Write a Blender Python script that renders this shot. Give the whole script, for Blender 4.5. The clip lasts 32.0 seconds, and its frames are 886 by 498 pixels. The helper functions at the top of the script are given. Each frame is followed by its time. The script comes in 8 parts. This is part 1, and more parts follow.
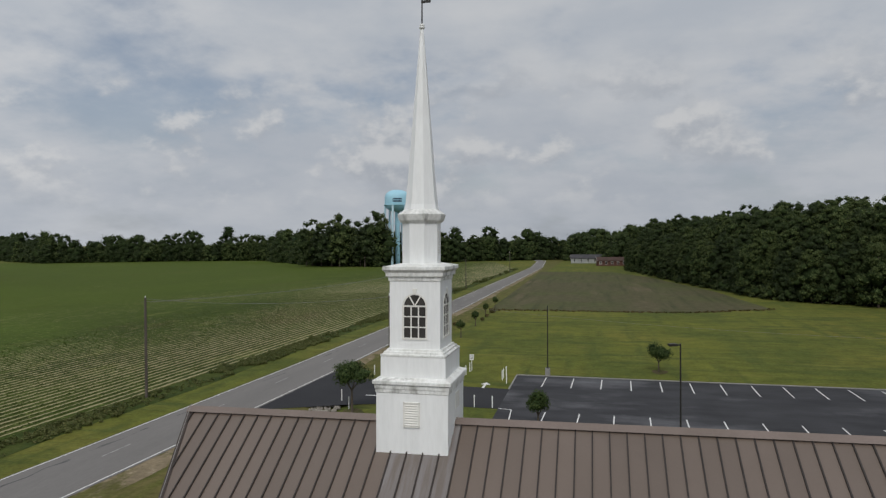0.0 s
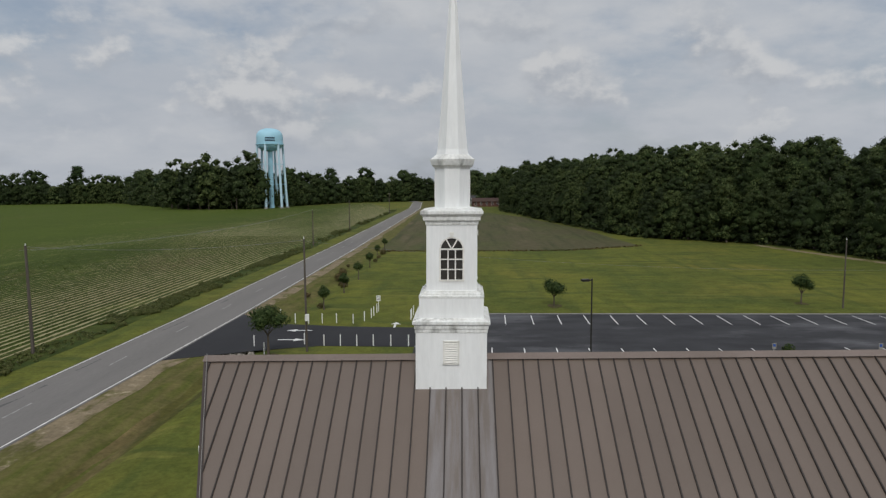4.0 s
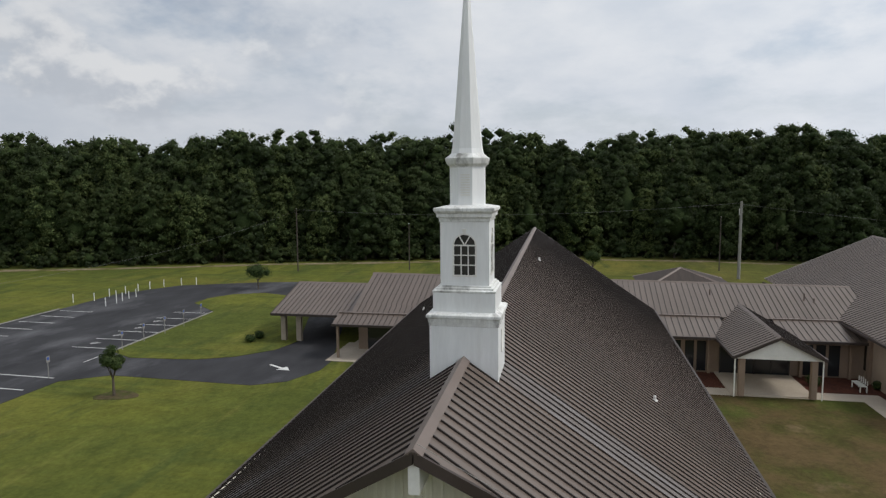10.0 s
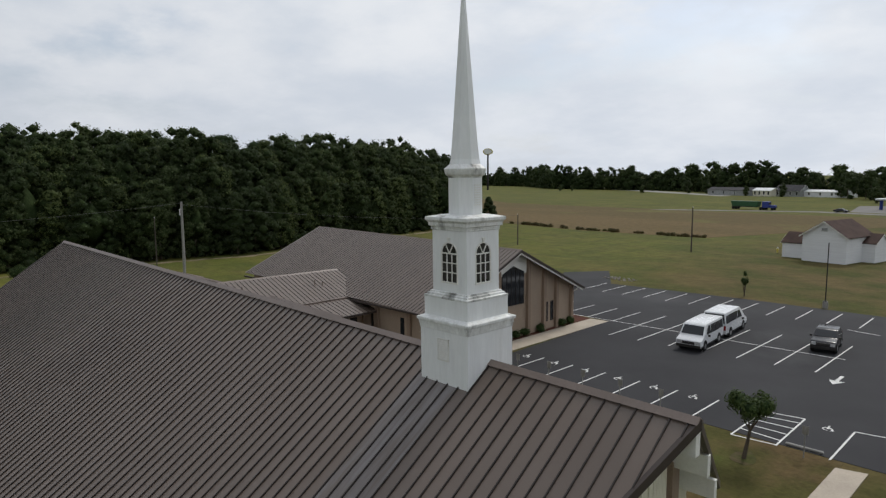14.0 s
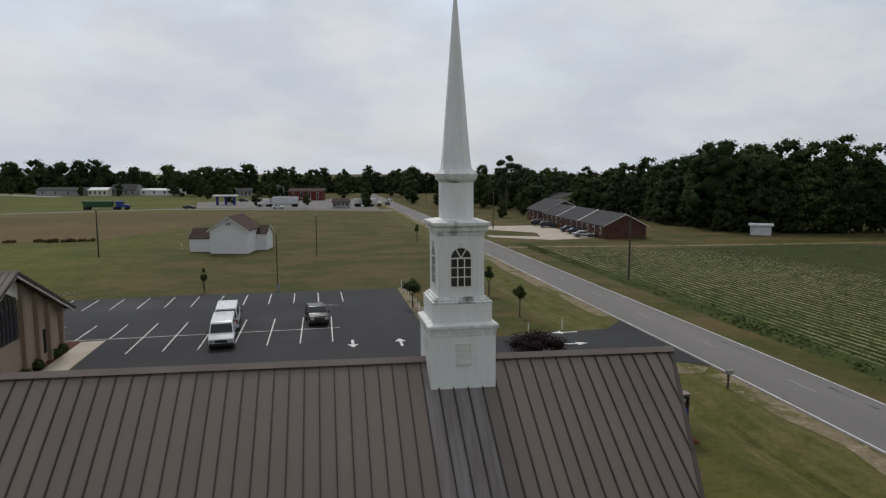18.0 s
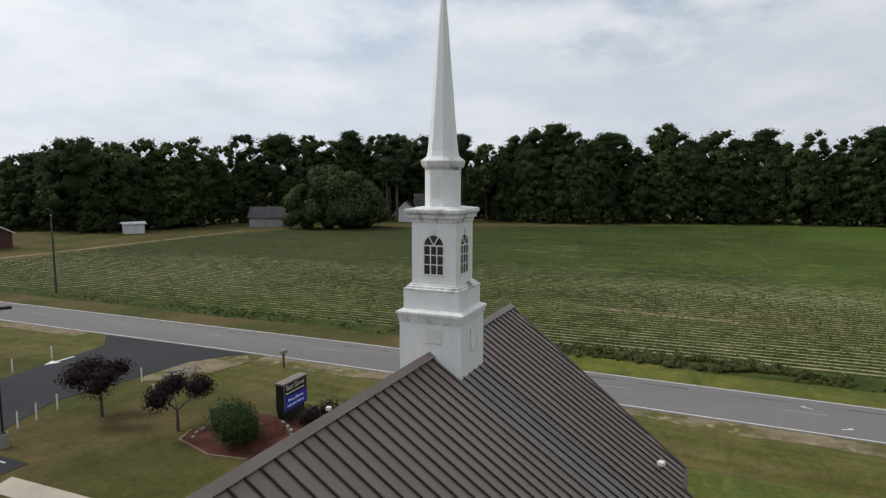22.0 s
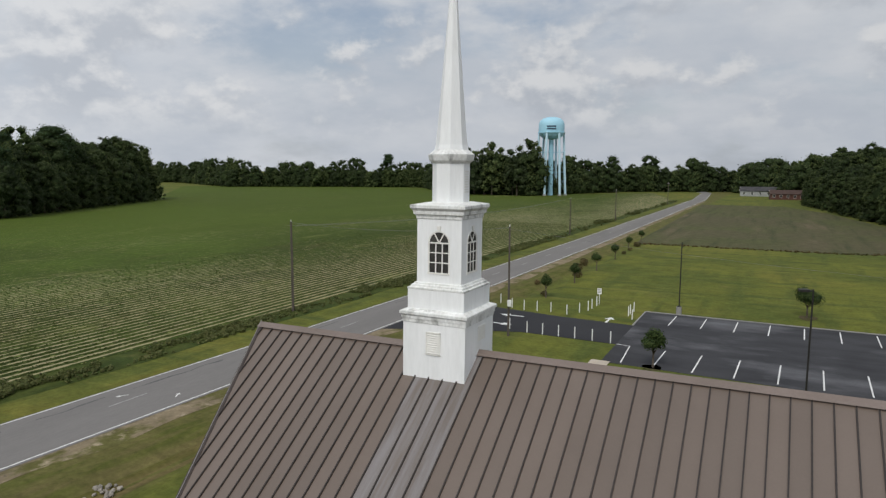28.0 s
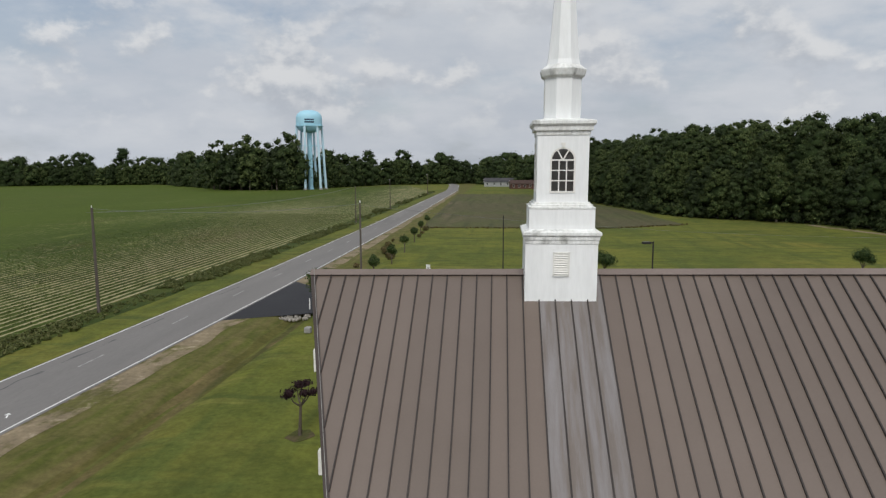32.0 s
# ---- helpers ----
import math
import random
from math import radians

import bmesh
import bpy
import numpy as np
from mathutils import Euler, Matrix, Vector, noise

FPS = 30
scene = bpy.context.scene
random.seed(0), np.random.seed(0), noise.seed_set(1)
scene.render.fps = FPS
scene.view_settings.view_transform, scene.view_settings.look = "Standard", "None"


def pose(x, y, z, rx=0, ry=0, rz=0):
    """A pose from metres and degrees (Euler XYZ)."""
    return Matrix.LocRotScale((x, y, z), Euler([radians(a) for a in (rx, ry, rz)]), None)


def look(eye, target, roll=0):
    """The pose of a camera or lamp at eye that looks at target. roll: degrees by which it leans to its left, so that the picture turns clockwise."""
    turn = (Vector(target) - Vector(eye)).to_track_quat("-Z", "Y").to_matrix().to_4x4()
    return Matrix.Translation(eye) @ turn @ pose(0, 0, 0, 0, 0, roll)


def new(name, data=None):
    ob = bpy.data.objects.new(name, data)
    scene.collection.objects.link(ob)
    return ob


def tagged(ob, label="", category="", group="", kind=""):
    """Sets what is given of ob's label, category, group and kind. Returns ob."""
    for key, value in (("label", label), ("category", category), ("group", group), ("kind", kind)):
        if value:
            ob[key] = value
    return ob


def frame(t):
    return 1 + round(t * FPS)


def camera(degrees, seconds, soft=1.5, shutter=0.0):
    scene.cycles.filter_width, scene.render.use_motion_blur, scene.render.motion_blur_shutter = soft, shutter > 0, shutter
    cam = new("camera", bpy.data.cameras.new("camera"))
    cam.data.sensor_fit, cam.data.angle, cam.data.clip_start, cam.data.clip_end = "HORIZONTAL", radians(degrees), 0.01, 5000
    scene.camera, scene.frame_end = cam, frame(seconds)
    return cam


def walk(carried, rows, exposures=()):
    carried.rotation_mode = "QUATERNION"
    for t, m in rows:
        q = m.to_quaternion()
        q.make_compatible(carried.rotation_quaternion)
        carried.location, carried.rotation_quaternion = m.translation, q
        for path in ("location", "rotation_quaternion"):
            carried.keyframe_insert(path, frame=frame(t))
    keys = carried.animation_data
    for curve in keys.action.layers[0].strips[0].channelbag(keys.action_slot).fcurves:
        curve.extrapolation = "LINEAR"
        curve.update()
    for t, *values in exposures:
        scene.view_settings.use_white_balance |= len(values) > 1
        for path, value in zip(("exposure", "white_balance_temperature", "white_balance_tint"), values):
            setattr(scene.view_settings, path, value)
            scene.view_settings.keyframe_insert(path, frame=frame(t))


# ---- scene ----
cam = camera(68.6, 32.0, soft=1.3)
PATH = [
    (0, (3.876, -14.134, 13.722), (3.416, -12.188, 13.698), -0.4),
    (0.5, (3.648, -14.257, 13.753), (3.187, -12.312, 13.675), -0.5),
    (1, (3.357, -14.358, 13.747), (2.904, -12.418, 13.564), -0.5),
    (1.5, (2.933, -14.5, 13.777), (2.527, -12.551, 13.583), -0.4),
    (2, (2.507, -14.66, 13.819), (2.148, -12.703, 13.616), -0.6),
    (2.5, (2.023, -14.795, 13.804), (1.732, -12.827, 13.6), -0.5),
    (4.5, (-0.855, -15.06, 13.851), (-0.772, -13.073, 13.643), -0.4),
    (5, (-2.561, -14.865, 13.874), (-2.257, -12.899, 13.66), -0.5),
    (5.5, (-4.424, -14.447, 13.844), (-3.877, -12.535, 13.629), -0.7),
    (6, (-6.227, -13.719, 13.813), (-5.445, -11.891, 13.597), -0.5),
    (6.5, (-7.912, -12.736, 13.844), (-6.908, -11.02, 13.625), -0.4),
    (7, (-9.442, -11.777, 13.854), (-8.238, -10.195, 13.63), -0.6),
    (7.5, (-10.876, -10.552, 13.842), (-9.487, -9.13, 13.618), -0.7),
    (8, (-12.205, -9.101, 13.841), (-10.648, -7.866, 13.621), -0.4),
    (8.5, (-13.315, -7.555, 13.836), (-11.619, -6.519, 13.616), -0.4),
    (9, (-14.24, -5.899, 13.86), (-12.431, -5.075, 13.642), -0.4),
    (9.5, (-14.904, -4.118, 13.856), (-13.008, -3.518, 13.642), -0.3),
    (10, (-15.29, -2.258, 13.839), (-13.336, -1.89, 13.625), -0.4),
    (10.5, (-15.355, -0.367, 13.766), (-13.371, -0.236, 13.554), -0.4),
    (11, (-15.343, 1.471, 13.789), (-13.357, 1.363, 13.578), -0.5),
    (11.5, (-15.297, 3.347, 13.951), (-13.339, 3.002, 13.735), -0.6),
    (12, (-14.85, 5.184, 14.037), (-12.948, 4.608, 13.817), -0.6),
    (12.5, (-14.121, 6.921, 14.073), (-12.301, 6.121, 13.851), -0.5),
    (13, (-13.209, 8.615, 14.124), (-11.502, 7.597, 13.899), -0.5),
    (13.5, (-12.076, 10.106, 14.109), (-10.504, 8.891, 13.884), -0.3),
    (14, (-10.838, 11.473, 14.203), (-9.421, 10.08, 13.973), -0.3),
    (14.5, (-9.393, 12.656, 14.291), (-8.155, 11.105, 14.05), 0.4),
    (16.5, (-2.441, 15.699, 14.337), (-2.075, 13.747, 14.096), -0.1),
    (17, (-0.643, 15.835, 14.322), (-0.512, 13.854, 14.082), -0.1),
    (17.5, (1.297, 15.853, 14.321), (1.181, 13.871, 14.081), 0.0),
    (18, (3.264, 15.67, 14.384), (2.902, 13.717, 14.146), 0.0),
    (18.5, (5.068, 15.121, 14.401), (4.465, 13.228, 14.164), 0.1),
    (19, (6.877, 14.397, 14.389), (6.048, 12.593, 14.152), 0.2),
    (20.5, (11.387, 10.921, 14.273), (9.963, 9.537, 14.033), 0.1),
    (21, (12.84, 9.503, 14.304), (11.25, 8.315, 14.055), -0.4),
    (21.5, (13.804, 7.896, 14.21), (12.082, 6.909, 13.966), -0.1),
    (22, (14.675, 6.113, 14.061), (12.841, 5.35, 13.825), 0.1),
    (22.5, (15.234, 4.225, 13.921), (13.318, 3.698, 13.692), 0.4),
    (23, (15.524, 2.288, 13.846), (13.557, 2.004, 13.62), 0.4),
    (23.5, (15.76, 0.254, 13.868), (13.773, 0.226, 13.645), 0.6),
    (24, (15.684, -1.669, 13.901), (13.709, -1.45, 13.673), 0.4),
    (24.5, (15.34, -3.6, 13.875), (13.407, -3.139, 13.649), 0.3),
    (25, (14.63, -5.449, 13.812), (12.769, -4.75, 13.588), 0.0),
    (25.5, (13.765, -7.215, 13.829), (12.006, -6.292, 13.602), 0.1),
    (27.5, (8.508, -12.65, 13.971), (7.39, -11.009, 13.727), 0.3),
    (28, (6.817, -13.639, 13.981), (5.913, -11.871, 13.738), 0.2),
    (28.5, (5.019, -14.324, 14.017), (4.342, -12.458, 13.771), 0.2),
    (29, (3.168, -14.903, 14.066), (2.73, -12.968, 13.82), 0.2),
    (29.5, (1.311, -15.203, 14.085), (1.115, -13.228, 13.841), 0.3),
    (30, (-0.403, -15.229, 14.123), (-0.581, -13.252, 13.877), 0.3),
    (30.5, (-1.282, -15.159, 14.108), (-1.461, -13.182, 13.861), 0.2),
    (31, (-1.444, -15.111, 14.003), (-1.624, -13.134, 13.76), 0.3),
    (31.5, (-1.418, -15.158, 13.316), (-1.597, -13.181, 13.072), 0.2),
    (32, (-1.36, -15.3, 12.178), (-1.534, -13.323, 11.926), -0.2),
]
LIGHTNESS = [(0, -0.3), (2.5, -0.28), (5, -0.24), (7, -0.15), (9, -0.06), (12, -0.06), (14, -0.16), (16.5, -0.44), (19, -0.44), (21, -0.12), (22.5, -0.05), (25.5, -0.02), (28, -0.07), (30, -0.03), (32, 0.0)]
walk(cam, [(t, look(eye, goal, roll)) for t, eye, goal, roll in PATH], LIGHTNESS)

# ==== place ====
# ---- world and sun ----
SUN_EL, SUN_AZ = radians(48), radians(176)   # azimuth clockwise from +y
world = bpy.data.worlds.new("sky")
scene.world = world
world.use_nodes = True
wn, wl = world.node_tree.nodes, world.node_tree.links
wn.clear()
w_out = wn.new("ShaderNodeOutputWorld")
w_bg = wn.new("ShaderNodeBackground")
w_sky = wn.new("ShaderNodeTexSky")
w_sky.sky_type, w_sky.sun_disc = "NISHITA", False
w_sky.sun_elevation, w_sky.sun_rotation = SUN_EL, SUN_AZ
w_sky.dust_density, w_sky.air_density = 2.0, 1.0
w_bg.inputs["Strength"].default_value = 0.104


def wmath(op, a, b=None, clamp=False):
    n = wn.new("ShaderNodeMath")
    n.operation, n.use_clamp = op, clamp
    for i, v in enumerate((a, b)):
        if v is None:
            continue
        if isinstance(v, (int, float)):
            n.inputs[i].default_value = v
        else:
            wl.new(v, n.inputs[i])
    return n.outputs[0]


def wramp(x, lo, hi):
    n = wn.new("ShaderNodeMapRange")
    n.interpolation_type = "SMOOTHSTEP"
    n.inputs[1].default_value, n.inputs[2].default_value = lo, hi
    wl.new(x, n.inputs[0])
    return n.outputs[0]


def wnoise(vec, scale, detail, rough):
    n = wn.new("ShaderNodeTexNoise")
    n.inputs["Scale"].default_value, n.inputs["Detail"].default_value, n.inputs["Roughness"].default_value = scale, detail, rough
    wl.new(vec, n.inputs["Vector"])
    return n.outputs["Fac"]


def wmix(fac, a, b):
    n = wn.new("ShaderNodeMix")
    n.data_type = "RGBA"
    wl.new(fac, n.inputs[0])
    for s, v in ((n.inputs[6], a), (n.inputs[7], b)):
        if isinstance(v, tuple):
            s.default_value = v
        else:
            wl.new(v, s)
    return n.outputs[2]


w_tc = wn.new("ShaderNodeTexCoord")
w_sep = wn.new("ShaderNodeSeparateXYZ")
wl.new(w_tc.outputs["Generated"], w_sep.inputs[0])
w_up = wmath("MAXIMUM", w_sep.outputs[2], 0.0)
w_den = wmath("ADD", w_up, 0.30)
w_px, w_py = wmath("DIVIDE", w_sep.outputs[0], w_den), wmath("DIVIDE", w_sep.outputs[1], w_den)
w_com = wn.new("ShaderNodeCombineXYZ")
wl.new(w_px, w_com.inputs[0]), wl.new(w_py, w_com.inputs[1])
w_vec = w_com.outputs[0]
# broken high layer, thin streaks and low heaps near the horizon
w_big = wnoise(w_vec, 0.9, 6, 0.55)
w_fine = wnoise(w_vec, 2.6, 7, 0.6)
w_cov = wmath("ADD", wmath("MULTIPLY", w_big, 0.7), wmath("MULTIPLY", w_fine, 0.3))
w_mask = wmath("ADD", wmath("MULTIPLY", wramp(w_cov, 0.37, 0.5), 0.72), 0.28)
w_map = wn.new("ShaderNodeMapping")
w_map.inputs["Scale"].default_value = (1, 1, 2.6)
wl.new(w_tc.outputs["Generated"], w_map.inputs[0])
w_heap = wnoise(w_map.outputs[0], 4.2, 6, 0.52)
w_shade = wramp(wmath("ADD", wmath("MULTIPLY", w_heap, 0.6), wmath("MULTIPLY", w_fine, 0.4)), 0.36, 0.66)
w_white = wmix(w_shade, (5.4, 5.85, 6.5, 1), (6.9, 7.1, 7.4, 1))
w_hor = wramp(w_up, 0.30, 0.02)
w_col = wmix(w_mask, w_sky.outputs[0], w_white)
w_haze = wmath("MULTIPLY", w_hor, 0.75)
w_col = wmix(w_haze, w_col, wmix(w_shade, (4.9, 5.3, 5.95, 1), (5.9, 6.2, 6.7, 1)))
# cumulus heaps low in the northern sky, lit on top
w_map2 = wn.new("ShaderNodeMapping")
w_map2.inputs["Scale"].default_value, w_map2.inputs["Location"].default_value = (1, 1, 1.5), (0, 0, 0.03)
wl.new(w_tc.outputs["Generated"], w_map2.inputs[0])
w_map3 = wn.new("ShaderNodeMapping")
w_map3.inputs["Scale"].default_value = (1, 1, 1.5)
wl.new(w_tc.outputs["Generated"], w_map3.inputs[0])
w_c1, w_c2 = wnoise(w_map3.outputs[0], 6.0, 8, 0.56), wnoise(w_map2.outputs[0], 6.0, 8, 0.56)
w_lit = wramp(wmath("SUBTRACT", w_c1, w_c2), -0.06, 0.09)
w_win = wmath("MULTIPLY", wramp(w_up, 0.3, 0.17), wramp(w_up, 0.03, 0.1))
w_cm = wmath("MULTIPLY", wmath("MULTIPLY", wramp(w_c1, 0.47, 0.58), w_win), wramp(w_sep.outputs[1], 0.05, 0.65))
w_col = wmix(wmath("MULTIPLY", w_cm, 0.88), w_col, wmix(w_lit, (4.8, 5.15, 5.7, 1), (7.3, 7.4, 7.55, 1)))
# the thin cloud glows more on the sun's side
w_side = wn.new("ShaderNodeMapRange")
for i, v in enumerate((-1.0, 1.0, 1.36, 0.87)):
    w_side.inputs[i + 1].default_value = v
wl.new(w_sep.outputs[1], w_side.inputs[0])
w_mul = wn.new("ShaderNodeVectorMath")
w_mul.operation = "SCALE"
wl.new(w_col, w_mul.inputs[0]), wl.new(w_side.outputs[0], w_mul.inputs["Scale"])
w_col = w_mul.outputs[0]
wl.new(w_col, w_bg.inputs["Color"])
wl.new(w_bg.outputs[0], w_out.inputs[0])

sun = new("sun", bpy.data.lights.new("sun", "SUN"))
sun.data.energy, sun.data.angle, sun.data.color = 1.75, radians(14), (1.0, 0.96, 0.9)
sun.matrix_basis = look((0, 0, 60), (-math.sin(SUN_AZ) * math.cos(SUN_EL), -math.cos(SUN_AZ) * math.cos(SUN_EL), 60 - math.sin(SUN_EL)))

# ---- materials ----
def material(name, a, b, rough=0.7, scale=1.0, fine=12.0, bump=0.1, metal=0.0, spec=0.3, c=None, stretch=(1, 1, 1), coords="Object", rnd=0.0, thresh=(0.35, 0.65), fine_mix=0.35, c_at=(0.56, 0.68)):
    """Two colours mixed by coarse noise, fine grain over it, an optional third colour in patches, relief."""
    m = bpy.data.materials.new(name)
    m.use_nodes = True
    n, l = m.node_tree.nodes, m.node_tree.links
    p = n["Principled BSDF"]
    p.inputs["Metallic"].default_value, p.inputs["Specular IOR Level"].default_value = metal, spec
    if coords == "World":
        geo = n.new("ShaderNodeNewGeometry")
        src = geo.outputs["Position"]
    else:
        src = n.new("ShaderNodeTexCoord").outputs["Object"]
    mp = n.new("ShaderNodeMapping")
    mp.inputs["Scale"].default_value = stretch
    l.new(src, mp.inputs[0])

    def noise_at(s, d, r=0.55):
        t = n.new("ShaderNodeTexNoise")
        t.inputs["Scale"].default_value, t.inputs["Detail"].default_value, t.inputs["Roughness"].default_value = s, d, r
        l.new(mp.outputs[0], t.inputs["Vector"])
        return t.outputs["Fac"]

    def ramp(x, lo, hi, o0=0.0, o1=1.0):
        t = n.new("ShaderNodeMapRange")
        t.inputs[1].default_value, t.inputs[2].default_value, t.inputs[3].default_value, t.inputs[4].default_value = lo, hi, o0, o1
        l.new(x, t.inputs[0])
        return t.outputs[0]

    def mix(f, x, y, mode="MIX"):
        t = n.new("ShaderNodeMix")
        t.data_type, t.blend_type = "RGBA", mode
        if isinstance(f, float):
            t.inputs[0].default_value = f
        else:
            l.new(f, t.inputs[0])
        for s, v in ((t.inputs[6], x), (t.inputs[7], y)):
            if isinstance(v, tuple):
                s.default_value = (*v, 1) if len(v) == 3 else v
            else:
                l.new(v, s)
        return t.outputs[2]

    big, small = noise_at(scale, 5), noise_at(fine, 4, 0.65)
    col = mix(ramp(big, *thresh), a, b)
    if c:
        col = mix(ramp(noise_at(scale * 0.37 + 0.001, 6, 0.6), *c_at), col, c)
    v = ramp(small, 0.25, 0.75, 1 - fine_mix, 1 + fine_mix)
    vv = n.new("ShaderNodeCombineColor")
    for i in range(3):
        l.new(v, vv.inputs[i])
    col = mix(1.0, col, vv.outputs[0], "MULTIPLY")
    if rnd:
        oi = n.new("ShaderNodeObjectInfo")
        r = ramp(oi.outputs["Random"], 0, 1, 1 - rnd, 1 + rnd)
        rr = n.new("ShaderNodeCombineColor")
        for i in range(3):
            l.new(r, rr.inputs[i])
        col = mix(1.0, col, rr.outputs[0], "MULTIPLY")
    l.new(col, p.inputs["Base Color"])
    l.new(ramp(small, 0.2, 0.8, max(rough - 0.1, 0.02), min(rough + 0.1, 1)), p.inputs["Roughness"])
    if bump:
        bp = n.new("ShaderNodeBump")
        bp.inputs["Strength"].default_value, bp.inputs["Distance"].default_value = bump, 0.02
        l.new(small, bp.inputs["Height"])
        l.new(bp.outputs[0], p.inputs["Normal"])
    m["nodes_ready"] = 1
    return m


def glass_dark(name, base=(0.02, 0.022, 0.025), rough=0.06):
    m = bpy.data.materials.new(name)
    m.use_nodes = True
    p = m.node_tree.nodes["Principled BSDF"]
    p.inputs["Base Color"].default_value, p.inputs["Roughness"].default_value = (*base, 1), rough
    p.inputs["Specular IOR Level"].default_value = 0.5
    return m


def leaf_material(name, a, b, c):
    m = bpy.data.materials.new(name)
    m.use_nodes = True
    n, l = m.node_tree.nodes, m.node_tree.links
    p = n["Principled BSDF"]
    p.inputs["Roughness"].default_value, p.inputs["Specular IOR Level"].default_value = 0.65, 0.2
    geo = n.new("ShaderNodeNewGeometry")
    t = n.new("ShaderNodeTexNoise")
    t.inputs["Scale"].default_value, t.inputs["Detail"].default_value = 0.13, 4
    l.new(geo.outputs["Position"], t.inputs["Vector"])
    mr = n.new("ShaderNodeMapRange")
    mr.inputs[1].default_value, mr.inputs[2].default_value = 0.36, 0.64
    l.new(t.outputs["Fac"], mr.inputs[0])
    mx = n.new("ShaderNodeMix")
    mx.data_type = "RGBA"
    l.new(mr.outputs[0], mx.inputs[0])
    mx.inputs[6].default_value, mx.inputs[7].default_value = (*a, 1), (*b, 1)
    my = n.new("ShaderNodeMix")
    my.data_type = "RGBA"
    pw = n.new("ShaderNodeMath")
    pw.operation = "POWER"
    pw.inputs[1].default_value = 2.2
    l.new(geo.outputs["Random Per Island"], pw.inputs[0])
    l.new(pw.outputs[0], my.inputs[0])
    l.new(mx.outputs[2], my.inputs[6])
    my.inputs[7].default_value = (*c, 1)
    l.new(my.outputs[2], p.inputs["Base Color"])
    tr = n.new("ShaderNodeBsdfTranslucent")
    l.new(my.outputs[2], tr.inputs["Color"])
    ms = n.new("ShaderNodeMixShader")
    ms.inputs[0].default_value = 0.3
    l.new(p.outputs[0], ms.inputs[1]), l.new(tr.outputs[0], ms.inputs[2])
    l.new(ms.outputs[0], n["Material Output"].inputs["Surface"])
    return m


M_ROOF = material("brown_roof_metal", (0.127, 0.096, 0.076), (0.143, 0.11, 0.089), 0.38, 0.35, 30, 0.02, 0.0, 0.6, c=(0.112, 0.085, 0.068), coords="World", rnd=0.07, fine_mix=0.06)
M_ROOF_GREY = material("weathered_roof_metal", (0.205, 0.19, 0.187), (0.15, 0.126, 0.11), 0.52, 1.2, 18, 0.02, 0.0, 0.35, coords="World", stretch=(6, 0.5, 0.5), rnd=0.05, fine_mix=0.1)
M_ROOF_DARK = material("dark_brown_roof_metal", (0.05, 0.04, 0.035), (0.065, 0.05, 0.043), 0.75, 0.5, 9, 0.05, 0.0, 0.25, coords="World", stretch=(0.6, 6, 1), fine_mix=0.15)
# dark seam metal; its near-black also paints the seam's shadow line
M_RIB = material("roof_seam_and_shadow", (0.026, 0.02, 0.018), (0.036, 0.028, 0.024), 0.5, 0.5, 20, 0.0, 0.0, 0.4, coords="World")
M_TRIM = material("brown_trim_metal", (0.155, 0.122, 0.103), (0.19, 0.15, 0.13), 0.45, 0.6, 20, 0.02, 0, 0.4, coords="World", fine_mix=0.1)
M_FASCIA = material("dark_brown_fascia", (0.045, 0.033, 0.028), (0.06, 0.046, 0.04), 0.5, 0.6, 20, 0.02, 0, 0.4, coords="World", fine_mix=0.1)
M_WHITE = material("white_steeple_paint", (0.85, 0.86, 0.85), (0.79, 0.8, 0.79), 0.45, 1.4, 9, 0.03, 0, 0.4, c=(0.7, 0.7, 0.67), coords="World", stretch=(1.6, 1.6, 0.25), fine_mix=0.05, c_at=(0.55, 0.72))
M_WHITE_DIRTY = material("mildewed_white_paint", (0.79, 0.8, 0.78), (0.66, 0.66, 0.63), 0.55, 4.5, 14, 0.05, 0, 0.3, c=(0.18, 0.18, 0.165), coords="World", stretch=(1, 1, 0.6), fine_mix=0.16, c_at=(0.53, 0.67))
M_CREAM = material("cream_siding", (0.74, 0.71, 0.59), (0.67, 0.64, 0.52), 0.6, 0.8, 14, 0.04, 0, 0.3, coords="World", stretch=(1, 1, 0.3), fine_mix=0.08)
M_TRIMWHITE = material("white_trim_paint", (0.8, 0.79, 0.74), (0.73, 0.72, 0.67), 0.5, 1.5, 14, 0.03, 0, 0.3, coords="World", fine_mix=0.06)
M_TAN = material("tan_wall_panel", (0.37, 0.29, 0.22), (0.32, 0.25, 0.19), 0.8, 0.7, 16, 0.08, 0, 0.2, coords="World", stretch=(1, 1, 0.4), fine_mix=0.1)
M_TAN2 = material("tan_pilaster", (0.29, 0.215, 0.16), (0.255, 0.19, 0.142), 0.8, 0.7, 16, 0.08, 0, 0.2, coords="World", fine_mix=0.1)
M_COLUMN = material("pale_tan_brick", (0.42, 0.36, 0.29), (0.36, 0.3, 0.24), 0.85, 0.9, 14, 0.12, 0, 0.2, coords="World", fine_mix=0.14)
M_ASPH = material("black_asphalt", (0.022, 0.022, 0.025), (0.033, 0.033, 0.036), 0.85, 0.12, 14, 0.25, 0, 0.25, c=(0.05, 0.05, 0.052), coords="World", fine_mix=0.25)
M_ASPH_OLD = material("patchy_sealed_asphalt", (0.026, 0.026, 0.029), (0.046, 0.046, 0.05), 0.8, 0.42, 12, 0.25, 0, 0.25, c=(0.12, 0.12, 0.128), coords="World", stretch=(0.5, 1, 1), fine_mix=0.25, c_at=(0.52, 0.7))
